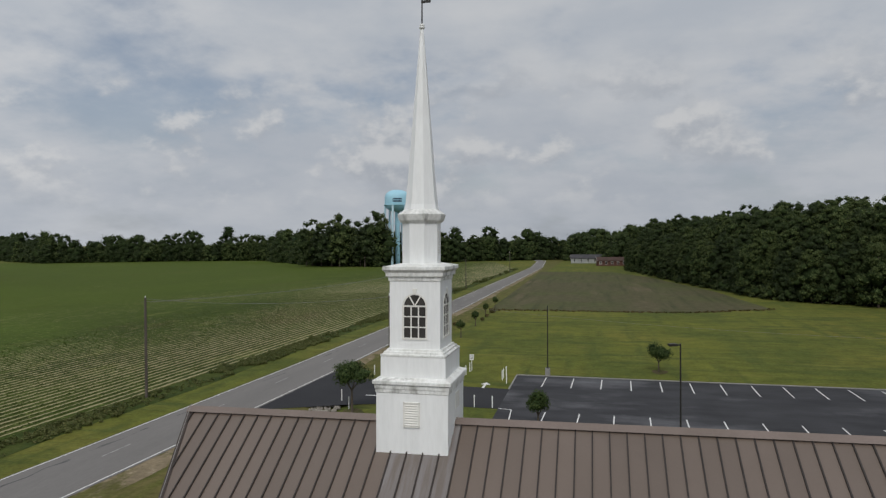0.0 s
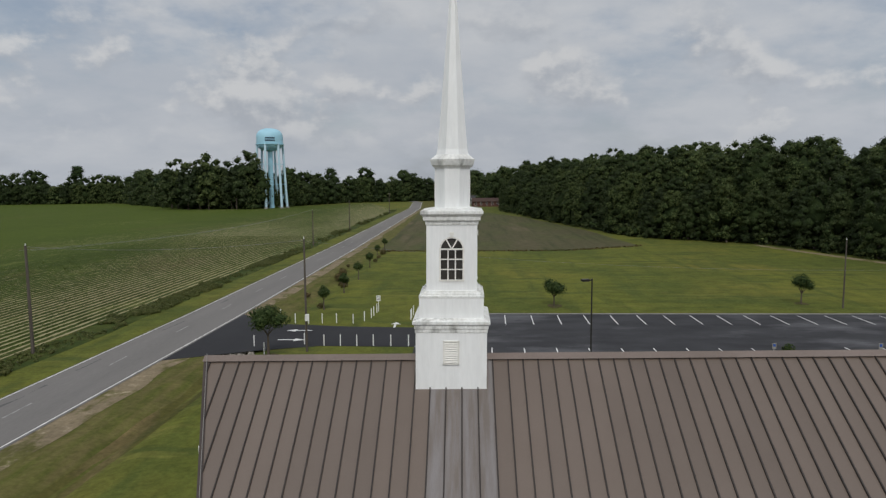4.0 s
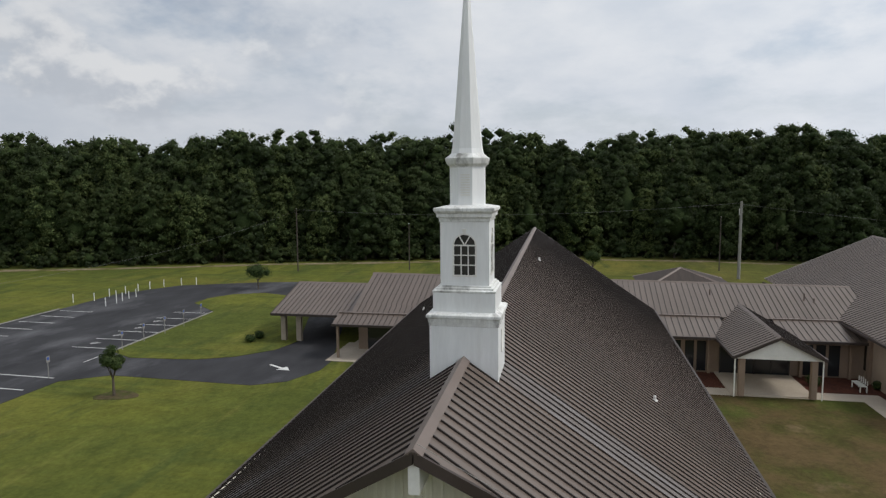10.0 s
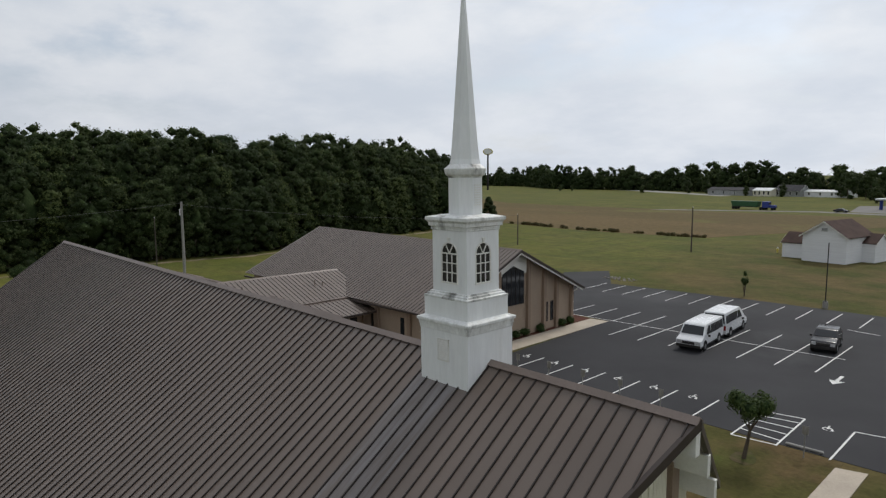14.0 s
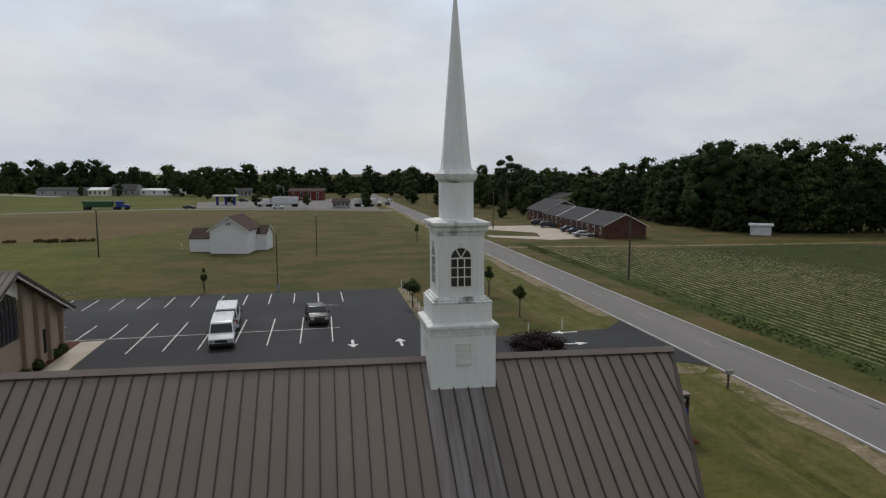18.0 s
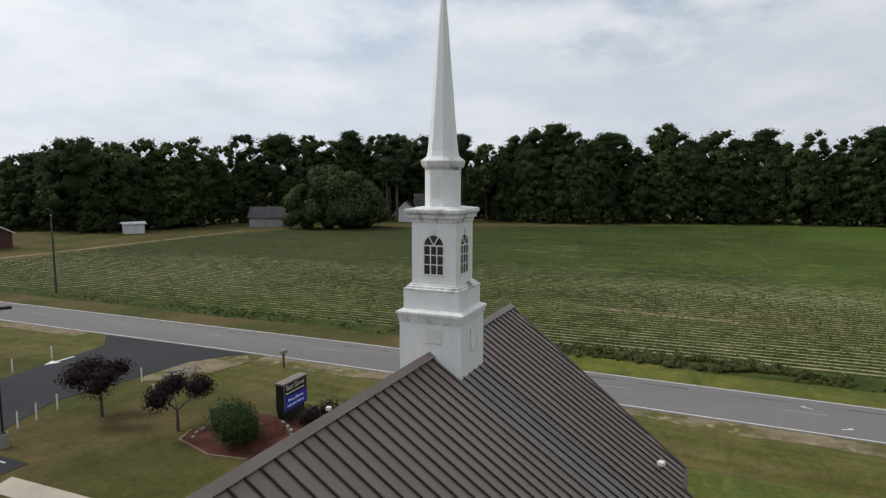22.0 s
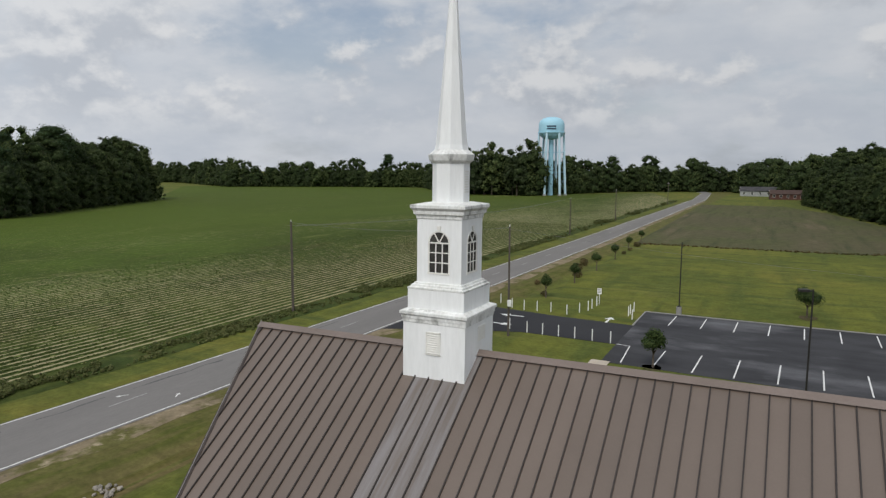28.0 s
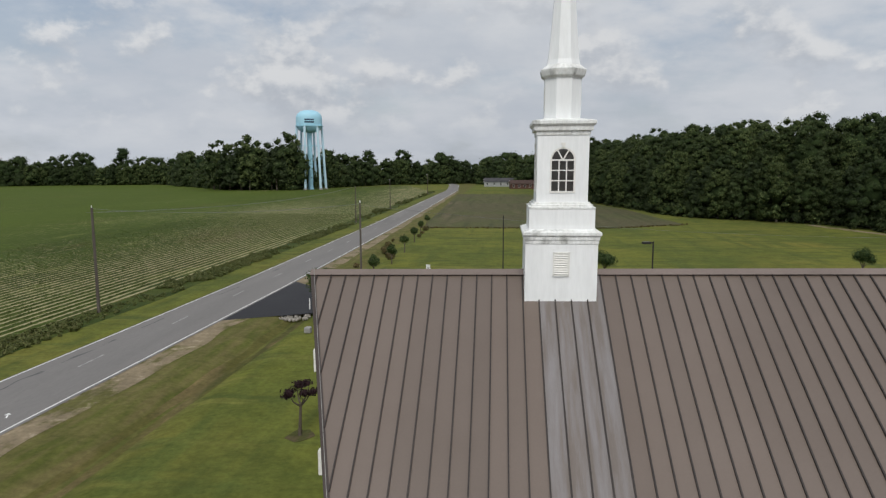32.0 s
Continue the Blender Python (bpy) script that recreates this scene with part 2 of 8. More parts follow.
M_TARPATCH = material("dark_tar_patch", (0.075, 0.073, 0.074), (0.11, 0.106, 0.105), 0.8, 3.0, 14, 0.1, 0, 0.3, coords="World", fine_mix=0.3)
M_ROAD = material("grey_road_asphalt", (0.158, 0.15, 0.142), (0.186, 0.176, 0.167), 0.88, 0.3, 18, 0.25, 0, 0.25, c=(0.13, 0.124, 0.121), coords="World", stretch=(1, 0.1, 1), fine_mix=0.16)
M_PAINT = material("white_marking_paint", (0.74, 0.74, 0.72), (0.6, 0.6, 0.58), 0.7, 1.5, 9, 0.05, 0, 0.3, coords="World", fine_mix=0.15)
M_CONC = material("pale_concrete", (0.48, 0.415, 0.335), (0.4, 0.345, 0.28), 0.85, 0.5, 12, 0.12, 0, 0.25, coords="World", fine_mix=0.12)
M_KERB = material("grey_kerb_concrete", (0.3, 0.29, 0.27), (0.24, 0.235, 0.22), 0.85, 0.8, 12, 0.12, 0, 0.25, coords="World", fine_mix=0.15)
M_POLE = material("weathered_pole_wood", (0.075, 0.062, 0.052), (0.11, 0.095, 0.082), 0.9, 1.5, 14, 0.2, 0, 0.2, stretch=(3, 3, 0.3), fine_mix=0.25)
M_DARKMETAL = material("dark_bronze_metal", (0.025, 0.023, 0.022), (0.035, 0.032, 0.03), 0.5, 2, 14, 0.03, 0.3, 0.4, fine_mix=0.15)
M_POST = material("white_plastic_post", (0.78, 0.78, 0.76), (0.7, 0.7, 0.68), 0.5, 3, 14, 0.02, 0, 0.3, fine_mix=0.08)
M_GLASS = glass_dark("dark_window_glass")
M_GLASS_PALE = glass_dark("grimy_window_glass", (0.1, 0.095, 0.088), 0.12)
M_MULCH = material("red_mulch", (0.105, 0.04, 0.026), (0.07, 0.03, 0.022), 0.95, 1.5, 9, 0.6, 0, 0.1, coords="World", fine_mix=0.5)
M_BARK = material("grey_brown_bark", (0.085, 0.068, 0.052), (0.12, 0.1, 0.08), 0.9, 2, 16, 0.3, 0, 0.15, stretch=(2, 2, 0.5), fine_mix=0.3)
M_LEAF = leaf_material("woodland_leaves", (0.033, 0.048, 0.017), (0.052, 0.07, 0.024), (0.076, 0.102, 0.035))
M_LEAF_LIGHT = leaf_material("olive_woodland_leaves", (0.064, 0.084, 0.025), (0.084, 0.108, 0.033), (0.11, 0.142, 0.05))
M_LEAF_DARK = leaf_material("dark_woodland_leaves", (0.024, 0.037, 0.016), (0.038, 0.054, 0.021), (0.057, 0.078, 0.03))
M_PINE = leaf_material("pine_needles", (0.024, 0.048, 0.02), (0.034, 0.062, 0.025), (0.055, 0.09, 0.035))
# core green kept darker than the leaves: inner crown shade as colour
M_DEEP = material("painted_shade_core", (0.02, 0.036, 0.013), (0.03, 0.05, 0.018), 0.9, 0.8, 4, 0.3, 0, 0.1, coords="World", fine_mix=0.5)
# dark base colour stands in for the shade between boughs
M_GLOOM = material("painted_crown_shade", (0.022, 0.034, 0.013), (0.032, 0.048, 0.017), 0.95, 0.9, 5, 0.5, 0, 0.05, coords="World", fine_mix=0.5)
M_SHRUB = leaf_material("shrub_leaves", (0.032, 0.056, 0.016), (0.05, 0.08, 0.022), (0.085, 0.115, 0.035))
M_PLUM = leaf_material("plum_leaves", (0.018, 0.01, 0.012), (0.026, 0.013, 0.014), (0.042, 0.02, 0.02))
M_WEED = leaf_material("ditch_weeds", (0.066, 0.088, 0.024), (0.1, 0.118, 0.036), (0.165, 0.165, 0.062))


def ground_material(name, layers, fine=(0.55, 3.0), bump=0.5, dry=False):
    """Grass-like ground: layers of (colour, scale, low, high, stretch) over the first colour."""
    m = bpy.data.materials.new(name)
    m.use_nodes = True
    n, l = m.node_tree.nodes, m.node_tree.links
    p = n["Principled BSDF"]
    p.inputs["Roughness"].default_value, p.inputs["Specular IOR Level"].default_value = 0.95, 0.1
    geo = n.new("ShaderNodeNewGeometry")
    col = None
    for colour, s, lo, hi, st in layers:
        if col is None:
            rgb = n.new("ShaderNodeRGB")
            rgb.outputs[0].default_value = (*colour, 1)
            col = rgb.outputs[0]
            continue
        mp = n.new("ShaderNodeMapping")
        mp.inputs["Scale"].default_value = st
        l.new(geo.outputs["Position"], mp.inputs[0])
        t = n.new("ShaderNodeTexNoise")
        t.inputs["Scale"].default_value, t.inputs["Detail"].default_value, t.inputs["Roughness"].default_value = s, 6, 0.6
        l.new(mp.outputs[0], t.inputs["Vector"])
        r = n.new("ShaderNodeMapRange")
        r.interpolation_type = "SMOOTHSTEP"
        r.inputs[1].default_value, r.inputs[2].default_value = lo, hi
        l.new(t.outputs["Fac"], r.inputs[0])
        x = n.new("ShaderNodeMix")
        x.data_type = "RGBA"
        l.new(r.outputs[0], x.inputs[0])
        l.new(col, x.inputs[6])
        x.inputs[7].default_value = (*colour, 1)
        col = x.outputs[2]
    if dry:      # the south lawns are parched: straw and thin green in patches
        sx = n.new("ShaderNodeSeparateXYZ")
        l.new(geo.outputs["Position"], sx.inputs[0])
        wn1, wn2 = n.new("ShaderNodeTexNoise"), n.new("ShaderNodeTexNoise")
        wn1.inputs["Scale"].default_value, wn1.inputs["Detail"].default_value = 0.07, 5
        wn2.inputs["Scale"].default_value, wn2.inputs["Detail"].default_value = 0.13, 6
        st = n.new("ShaderNodeMapping")
        st.inputs["Scale"].default_value = (0.75, 1.1, 1)
        l.new(geo.outputs["Position"], st.inputs[0])
        l.new(geo.outputs["Position"], wn1.inputs["Vector"]), l.new(st.outputs[0], wn2.inputs["Vector"])
        ad = n.new("ShaderNodeMath")
        ad.operation = "MULTIPLY_ADD"
        ad.inputs[1].default_value = 34
        l.new(wn1.outputs["Fac"], ad.inputs[0]), l.new(sx.outputs[1], ad.inputs[2])
        mk = n.new("ShaderNodeMapRange")
        mk.interpolation_type = "SMOOTHSTEP"
        mk.inputs[1].default_value, mk.inputs[2].default_value = 20, -2
        l.new(ad.outputs[0], mk.inputs[0])
        tone = n.new("ShaderNodeMapRange")
        tone.inputs[1].default_value, tone.inputs[2].default_value = 0.4, 0.6
        l.new(wn2.outputs["Fac"], tone.inputs[0])
        dc = n.new("ShaderNodeMix")
        dc.data_type = "RGBA"
        l.new(tone.outputs[0], dc.inputs[0])
        dc.inputs[6].default_value, dc.inputs[7].default_value = (0.063, 0.066, 0.018, 1), (0.108, 0.082, 0.034, 1)
        wx = n.new("ShaderNodeMapRange")      # the east end stays greener
        wx.interpolation_type = "SMOOTHSTEP"
        wx.inputs[1].default_value, wx.inputs[2].default_value, wx.inputs[3].default_value = 55, 18, 0.35
        l.new(sx.outputs[0], wx.inputs[0])
        mw = n.new("ShaderNodeMath")
        mw.operation = "MULTIPLY"
        l.new(mk.outputs[0], mw.inputs[0]), l.new(wx.outputs[0], mw.inputs[1])
        fx = n.new("ShaderNodeMix")
        fx.data_type = "RGBA"
        l.new(mw.outputs[0], fx.inputs[0]), l.new(col, fx.inputs[6]), l.new(dc.outputs[2], fx.inputs[7])
        col = fx.outputs[2]
        # rough, half-dry grass between the road and the mown lawn
        rn, rn2 = n.new("ShaderNodeTexNoise"), n.new("ShaderNodeTexNoise")
        rn.inputs["Scale"].default_value, rn.inputs["Detail"].default_value = 0.5, 5
        rn2.inputs["Scale"].default_value, rn2.inputs["Detail"].default_value = 1.3, 6
        mp = n.new("ShaderNodeMapping")
        mp.inputs["Scale"].default_value = (1, 0.2, 1)
        l.new(geo.outputs["Position"], mp.inputs[0])
        l.new(geo.outputs["Position"], rn.inputs["Vector"]), l.new(mp.outputs[0], rn2.inputs["Vector"])
        ax = n.new("ShaderNodeMath")
        ax.operation = "MULTIPLY_ADD"
        ax.inputs[1].default_value = 2.4
        l.new(rn.outputs["Fac"], ax.inputs[0]), l.new(sx.outputs[0], ax.inputs[2])
        band = n.new("ShaderNodeMapRange")
        band.interpolation_type = "SMOOTHSTEP"
        band.inputs[1].default_value, band.inputs[2].default_value = -15.6, -17.4
        l.new(ax.outputs[0], band.inputs[0])
        east = n.new("ShaderNodeMapRange")
        east.inputs[1].default_value, east.inputs[2].default_value, east.inputs[4].default_value = -30, -27, 0.9
        l.new(sx.outputs[0], east.inputs[0])
        bm_ = n.new("ShaderNodeMath")
        bm_.operation = "MULTIPLY"
        l.new(band.outputs[0], bm_.inputs[0]), l.new(east.outputs[0], bm_.inputs[1])
        rt = n.new("ShaderNodeMapRange")
        rt.inputs[1].default_value, rt.inputs[2].default_value = 0.36, 0.64
        l.new(rn2.outputs["Fac"], rt.inputs[0])
        rc = n.new("ShaderNodeMix")
        rc.data_type = "RGBA"
        l.new(rt.outputs[0], rc.inputs[0])
        rc.inputs[6].default_value, rc.inputs[7].default_value = (0.078, 0.086, 0.02, 1), (0.125, 0.106, 0.042, 1)
        rx = n.new("ShaderNodeMix")
        rx.data_type = "RGBA"
        l.new(bm_.outputs[0], rx.inputs[0]), l.new(col, rx.inputs[6]), l.new(rc.outputs[2], rx.inputs[7])
        col = rx.outputs[2]
    for s in fine:
        t = n.new("ShaderNodeTexNoise")
        t.inputs["Scale"].default_value, t.inputs["Detail"].default_value, t.inputs["Roughness"].default_value = s, 5, 0.7
        l.new(geo.outputs["Position"], t.inputs["Vector"])
        r = n.new("ShaderNodeMapRange")
        r.inputs[1].default_value, r.inputs[2].default_value, r.inputs[3].default_value, r.inputs[4].default_value = 0.25, 0.75, 0.72, 1.28
        l.new(t.outputs["Fac"], r.inputs[0])
        cc = n.new("ShaderNodeCombineColor")
        for i in range(3):
            l.new(r.outputs[0], cc.inputs[i])
        x = n.new("ShaderNodeMix")
        x.data_type, x.blend_type = "RGBA", "MULTIPLY"
        x.inputs[0].default_value = 1.0
        l.new(col, x.inputs[6]), l.new(cc.outputs[0], x.inputs[7])
        col = x.outputs[2]
    l.new(col, p.inputs["Base Color"])
    bp = n.new("ShaderNodeBump")
    bp.inputs["Strength"].default_value, bp.inputs["Distance"].default_value = bump, 0.05
    l.new(t.outputs["Fac"], bp.inputs["Height"])
    l.new(bp.outputs[0], p.inputs["Normal"])
    return m, col


G1 = (1, 1, 1)
M_GRASS, _ = ground_material("mown_grass", [((0.122, 0.13, 0.024), 1, 0, 1, G1), ((0.08, 0.097, 0.02), 0.05, 0.4, 0.62, G1), ((0.15, 0.138, 0.03), 0.035, 0.48, 0.7, G1), ((0.155, 0.125, 0.055), 0.11, 0.62, 0.79, G1), ((0.074, 0.092, 0.021), 0.4, 0.46, 0.7, (1, 0.12, 1)), ((0.07, 0.088, 0.021), 0.33, 0.5, 0.66, (0.25, 1, 1)), ((0.135, 0.135, 0.032), 0.5, 0.54, 0.7, (0.18, 1, 1))], dry=True)
M_GRASS_DRY, _ = ground_material("dry_mown_grass", [((0.068, 0.064, 0.019), 1, 0, 1, G1), ((0.1, 0.07, 0.032), 0.14, 0.42, 0.6, G1), ((0.066, 0.08, 0.018), 0.1, 0.52, 0.66, G1), ((0.15, 0.11, 0.06), 0.25, 0.62, 0.76, G1)])
M_FIELD_N, _ = ground_material("sparse_young_crop", [((0.085, 0.078, 0.042), 1, 0, 1, G1), ((0.078, 0.084, 0.034), 0.03, 0.42, 0.62, G1), ((0.125, 0.1, 0.062), 0.09, 0.52, 0.7, (1, 0.2, 1)), ((0.06, 0.064, 0.03), 0.5, 0.5, 0.68, (1, 0.06, 1))])
M_FIELD_SE, _ = ground_material("ripe_brown_field", [((0.13, 0.092, 0.042), 1, 0, 1, G1), ((0.105, 0.08, 0.035), 0.02, 0.4, 0.6, (0.3, 1, 1)), ((0.13, 0.12, 0.04), 0.03, 0.55, 0.7, G1)])
M_SAND, _ = ground_material("bare_sandy_verge", [((0.215, 0.172, 0.112), 1, 0, 1, G1), ((0.105, 0.1, 0.034), 0.45, 0.47, 0.6, (1, 0.5, 1)), ((0.3, 0.25, 0.175), 1.1, 0.54, 0.7, G1), ((0.13, 0.105, 0.07), 2.2, 0.58, 0.7, G1)])


def crop_material():
    """Crop rows: leafy stripes with sand between, thinner in places."""
    m, col = ground_material("row_crop_field", [((0.038, 0.057, 0.009), 1, 0, 1, G1), ((0.025, 0.04, 0.007), 0.06, 0.42, 0.6, (1, 0.5, 1)), ((0.06, 0.052, 0.02), 0.045, 0.56, 0.68, (1, 0.4, 1)), ((0.054, 0.069, 0.0135), 0.05, 0.52, 0.7, G1), ((0.058, 0.092, 0.0135), 0.006, 0.5, 0.62, G1), ((0.085, 0.1, 0.026), 0.22, 0.54, 0.7, (1, 0.35, 1)), ((0.165, 0.185, 0.06), 2.2, 0.58, 0.66, (1, 0.7, 1))], (0.35, 1.4, 3.5))
    n, l = m.node_tree.nodes, m.node_tree.links
    geo = n.new("ShaderNodeNewGeometry")
    sp = n.new("ShaderNodeSeparateXYZ")
    l.new(geo.outputs["Position"], sp.inputs[0])

    def noise_at(scale, detail, stretch=(1, 1, 1)):
        mp = n.new("ShaderNodeMapping")
        mp.inputs["Scale"].default_value = stretch
        l.new(geo.outputs["Position"], mp.inputs[0])
        t = n.new("ShaderNodeTexNoise")
        t.inputs["Scale"].default_value, t.inputs["Detail"].default_value = scale, detail
        l.new(mp.outputs[0], t.inputs["Vector"])
        return t.outputs["Fac"]

    def math_node(op, a, b):
        t = n.new("ShaderNodeMath")
        t.operation = op
        for i, v in enumerate((a, b)):
            if isinstance(v, (int, float)):
                t.inputs[i].default_value = v
            else:
                l.new(v, t.inputs[i])
        return t.outputs[0]

    def ramp(x, lo, hi, o0=0.0, o1=1.0):
        t = n.new("ShaderNodeMapRange")
        t.inputs[1].default_value, t.inputs[2].default_value, t.inputs[3].default_value, t.inputs[4].default_value = lo, hi, o0, o1
        l.new(x, t.inputs[0])
        return t.outputs[0]

    x = math_node("ADD", sp.outputs[0], math_node("MULTIPLY", noise_at(2.6, 3), 0.3))
    stripe = math_node("ABSOLUTE", math_node("SUBTRACT", math_node("FRACT", math_node("DIVIDE", x, ROW), 0), 0.5), 0)
    edge = math_node("ADD", ramp(sp.outputs[0], -150, -62, 0.05, 0.15), ramp(sp.outputs[0], -84, -44, 0.0, 0.15))       # the crop stands thinner towards the road
    patch = math_node("ADD", math_node("MULTIPLY", noise_at(0.035, 4, (1, 0.3, 1)), 0.6), math_node("MULTIPLY", noise_at(0.8, 4, (1, 0.6, 1)), 0.5))
    wid = math_node("ADD", patch, math_node("SUBTRACT", edge, 0.675))
    sand = ramp(math_node("SUBTRACT", wid, stripe), -0.03, 0.1, 0.0, 0.8)
    # the crop grows lusher towards the north and away from the road
    lush = n.new("ShaderNodeMix")
    lush.data_type = "RGBA"
    grown = math_node("MULTIPLY", ramp(math_node("ADD", sp.outputs[1], math_node("MULTIPLY", noise_at(0.02, 3), 70)), 30, 150), ramp(sp.outputs[0], -60, -110, 0.25, 0.75))
    l.new(grown, lush.inputs[0])
    l.new(col, lush.inputs[6])
    lush.inputs[7].default_value = (0.066, 0.094, 0.011, 1)
    col = lush.outputs[2]
    thin = n.new("ShaderNodeMix")      # poorer, browner growth towards the south end
    thin.data_type = "RGBA"
    l.new(ramp(math_node("ADD", sp.outputs[1], math_node("MULTIPLY", noise_at(0.03, 3), 30)), 5, -45, 0.0, 0.6), thin.inputs[0])
    l.new(col, thin.inputs[6])
    thin.inputs[7].default_value = (0.04, 0.042, 0.016, 1)
    col = thin.outputs[2]
    mx = n.new("ShaderNodeMix")
    mx.data_type = "RGBA"
    l.new(sand, mx.inputs[0])
    l.new(col, mx.inputs[6])
    mx.inputs[7].default_value = (0.34, 0.295, 0.17, 1)
    l.new(mx.outputs[2], n["Principled BSDF"].inputs["Base Color"])
    return m


ROW = 0.97     # metres from row to row
M_CROP = crop_material()


# ---- mesh helpers ----
def thing(name, at, label, category, group="", kind=""):
    e = new(name)
    e.location = at
    return tagged(e, label, category, group, kind)


def mesh_of(name, bm, mats):
    me = bpy.data.meshes.new(name)
    bm.normal_update()
    bm.to_mesh(me)
    bm.free()
    for m in (mats if isinstance(mats, (list, tuple)) else [mats]):
        me.materials.append(m)
    return me


def part(name, bm, mats, parent, label="", m=None):
    """bm (or a mesh) in world metres becomes a mesh under parent."""
    me = bm if isinstance(bm, bpy.types.Mesh) else mesh_of(name, bm, mats)
    ob = new(name, me)
    ob.parent = parent
    off = Matrix.Translation(-parent.location) if parent.parent is None and parent.type == "EMPTY" else (parent.matrix_basis.inverted() if parent.parent is None else Matrix())
    if parent.parent is not None:
        off = parent.matrix_basis.inverted() @ Matrix.Translation(-parent.parent.location)
    ob.matrix_basis = off @ (m or Matrix())
    return tagged(ob, label) if label else ob


def single(name, bm, mats, label, category, group="", kind=""):
    return tagged(new(name, mesh_of(name, bm, mats)), label, category, group, kind)


def box(bm, x0, y0, z0, x1, y1, z1, m=None, bevel=0.0, mi=0):
    r = bmesh.ops.create_cube(bm, size=1, matrix=Matrix.Translation(((x0 + x1) / 2, (y0 + y1) / 2, (z0 + z1) / 2)) @ Matrix.Diagonal((abs(x1 - x0), abs(y1 - y0), abs(z1 - z0), 1)))
    vs = r["verts"]
    if bevel:
        es = list({e for v in vs for e in v.link_edges})
        g = bmesh.ops.bevel(bm, geom=es, offset=bevel, segments=1, affect="EDGES")
        vs = list({v for f in g["faces"] for v in f.verts} | {v for v in vs if v.is_valid})
    if m is not None:
        bmesh.ops.transform(bm, matrix=m, verts=vs)
    if mi:
        for f in {f for v in vs for f in v.link_faces}:
            f.material_index = mi
    return vs


def cyl(bm, p0, p1, r0, r1, seg=10, caps=True):
    a, b = Vector(p0), Vector(p1)
    d = b - a
    m = Matrix.Translation((a + b) / 2) @ d.to_track_quat("Z", "Y").to_matrix().to_4x4()
    return bmesh.ops.create_cone(bm, cap_ends=caps, segments=seg, radius1=r0, radius2=r1, depth=d.length, matrix=m)["verts"]


def slab(bm, pts, z0, z1):
    """A prism over a plan outline."""
    lo = [bm.verts.new((x, y, z0)) for x, y in pts]
    hi = [bm.verts.new((x, y, z1)) for x, y in pts]
    bm.faces.new(hi), bm.faces.new(lo[::-1])
    k = len(pts)
    for i in range(k):
        bm.faces.new((lo[i], lo[(i + 1) % k], hi[(i + 1) % k], hi[i]))
    bmesh.ops.recalc_face_normals(bm, faces=bm.faces[:])


def solid(bm, ring_a, ring_b):
    """A closed solid between two rings of points."""
    a, b = [bm.verts.new(p) for p in ring_a], [bm.verts.new(p) for p in ring_b]
    fs = [bm.faces.new(a[::-1]), bm.faces.new(b)]
    k = len(a)
    for i in range(k):
        fs.append(bm.faces.new((a[i], a[(i + 1) % k], b[(i + 1) % k], b[i])))
    bmesh.ops.recalc_face_normals(bm, faces=fs)
    return fs


def lathe(bm, rings, seg, turn=0.0, at=(0, 0)):
    """Rings of (radius, z) round a vertical axis; radius is to the corners."""
    rows = []
    for r, z in rings:
        rows.append([bm.verts.new((at[0] + r * math.cos(turn + i * math.tau / seg), at[1] + r * math.sin(turn + i * math.tau / seg), z)) for i in range(seg)])
    for a, b in zip(rows, rows[1:]):
        for i in range(seg):
            bm.faces.new((a[i], a[(i + 1) % seg], b[(i + 1) % seg], b[i]))
    bm.faces.new(rows[0][::-1]), bm.faces.new(rows[-1])


def square_rings(bm, rings, at=(0, 0)):
    lathe(bm, [(h * math.sqrt(2), z) for h, z in rings], 4, math.pi / 4, at)

# ---- ground ----
M_EARTH, _ = ground_material("bare_brown_earth", [((0.085, 0.068, 0.036), 1, 0, 1, G1), ((0.06, 0.064, 0.02), 0.9, 0.42, 0.6, G1)])
M_DITCH, _ = ground_material("rough_ditch_grass", [((0.085, 0.08, 0.022), 1, 0, 1, G1), ((0.05, 0.055, 0.016), 0.5, 0.45, 0.6, (1, 0.3, 1)), ((0.15, 0.115, 0.05), 0.25, 0.5, 0.66, (1, 0.3, 1))])
M_BANK, _ = ground_material("rough_bank_grass", [((0.055, 0.07, 0.016), 1, 0, 1, G1), ((0.035, 0.052, 0.012), 0.5, 0.42, 0.6, G1), ((0.12, 0.105, 0.04), 0.12, 0.6, 0.72, G1)])


def road_x(y):
    """The road's middle line."""
    pts = [(-700, -24), (-300, -27), (-100, -28.0), (-25, -28.3), (0, -27.85), (20, -27.2), (50, -26.45), (120, -25.8), (320, -26.2), (420, -32), (520, -55), (640, -110)]
    for (a, xa), (b, xb) in zip(pts, pts[1:]):
        if y <= b:
            return xa + (xb - xa) * (y - a) / (b - a)
    return pts[-1][1]


def ditch_z(x, y):
    d = max(0.0, 1 - abs(x - (road_x(y) + 9.0)) / 2.2)
    if -26 < y < 36.5 or 52 < y < 118 or -118 < y < -46:
        fade = min(1.0, max(0.0, (y + 24.5) / 6)) if y > -30 else 1.0      # the ditch runs out at the sandy drive mouth
        return -0.45 * d * d * (3 - 2 * d) * fade
    return 0.0


def lay(name, pts, z, mat, label, category, thick=0.03):
    bm = bmesh.new()
    slab(bm, pts, z - thick, z)
    return single(name, bm, mat, label, category, "", "structure")


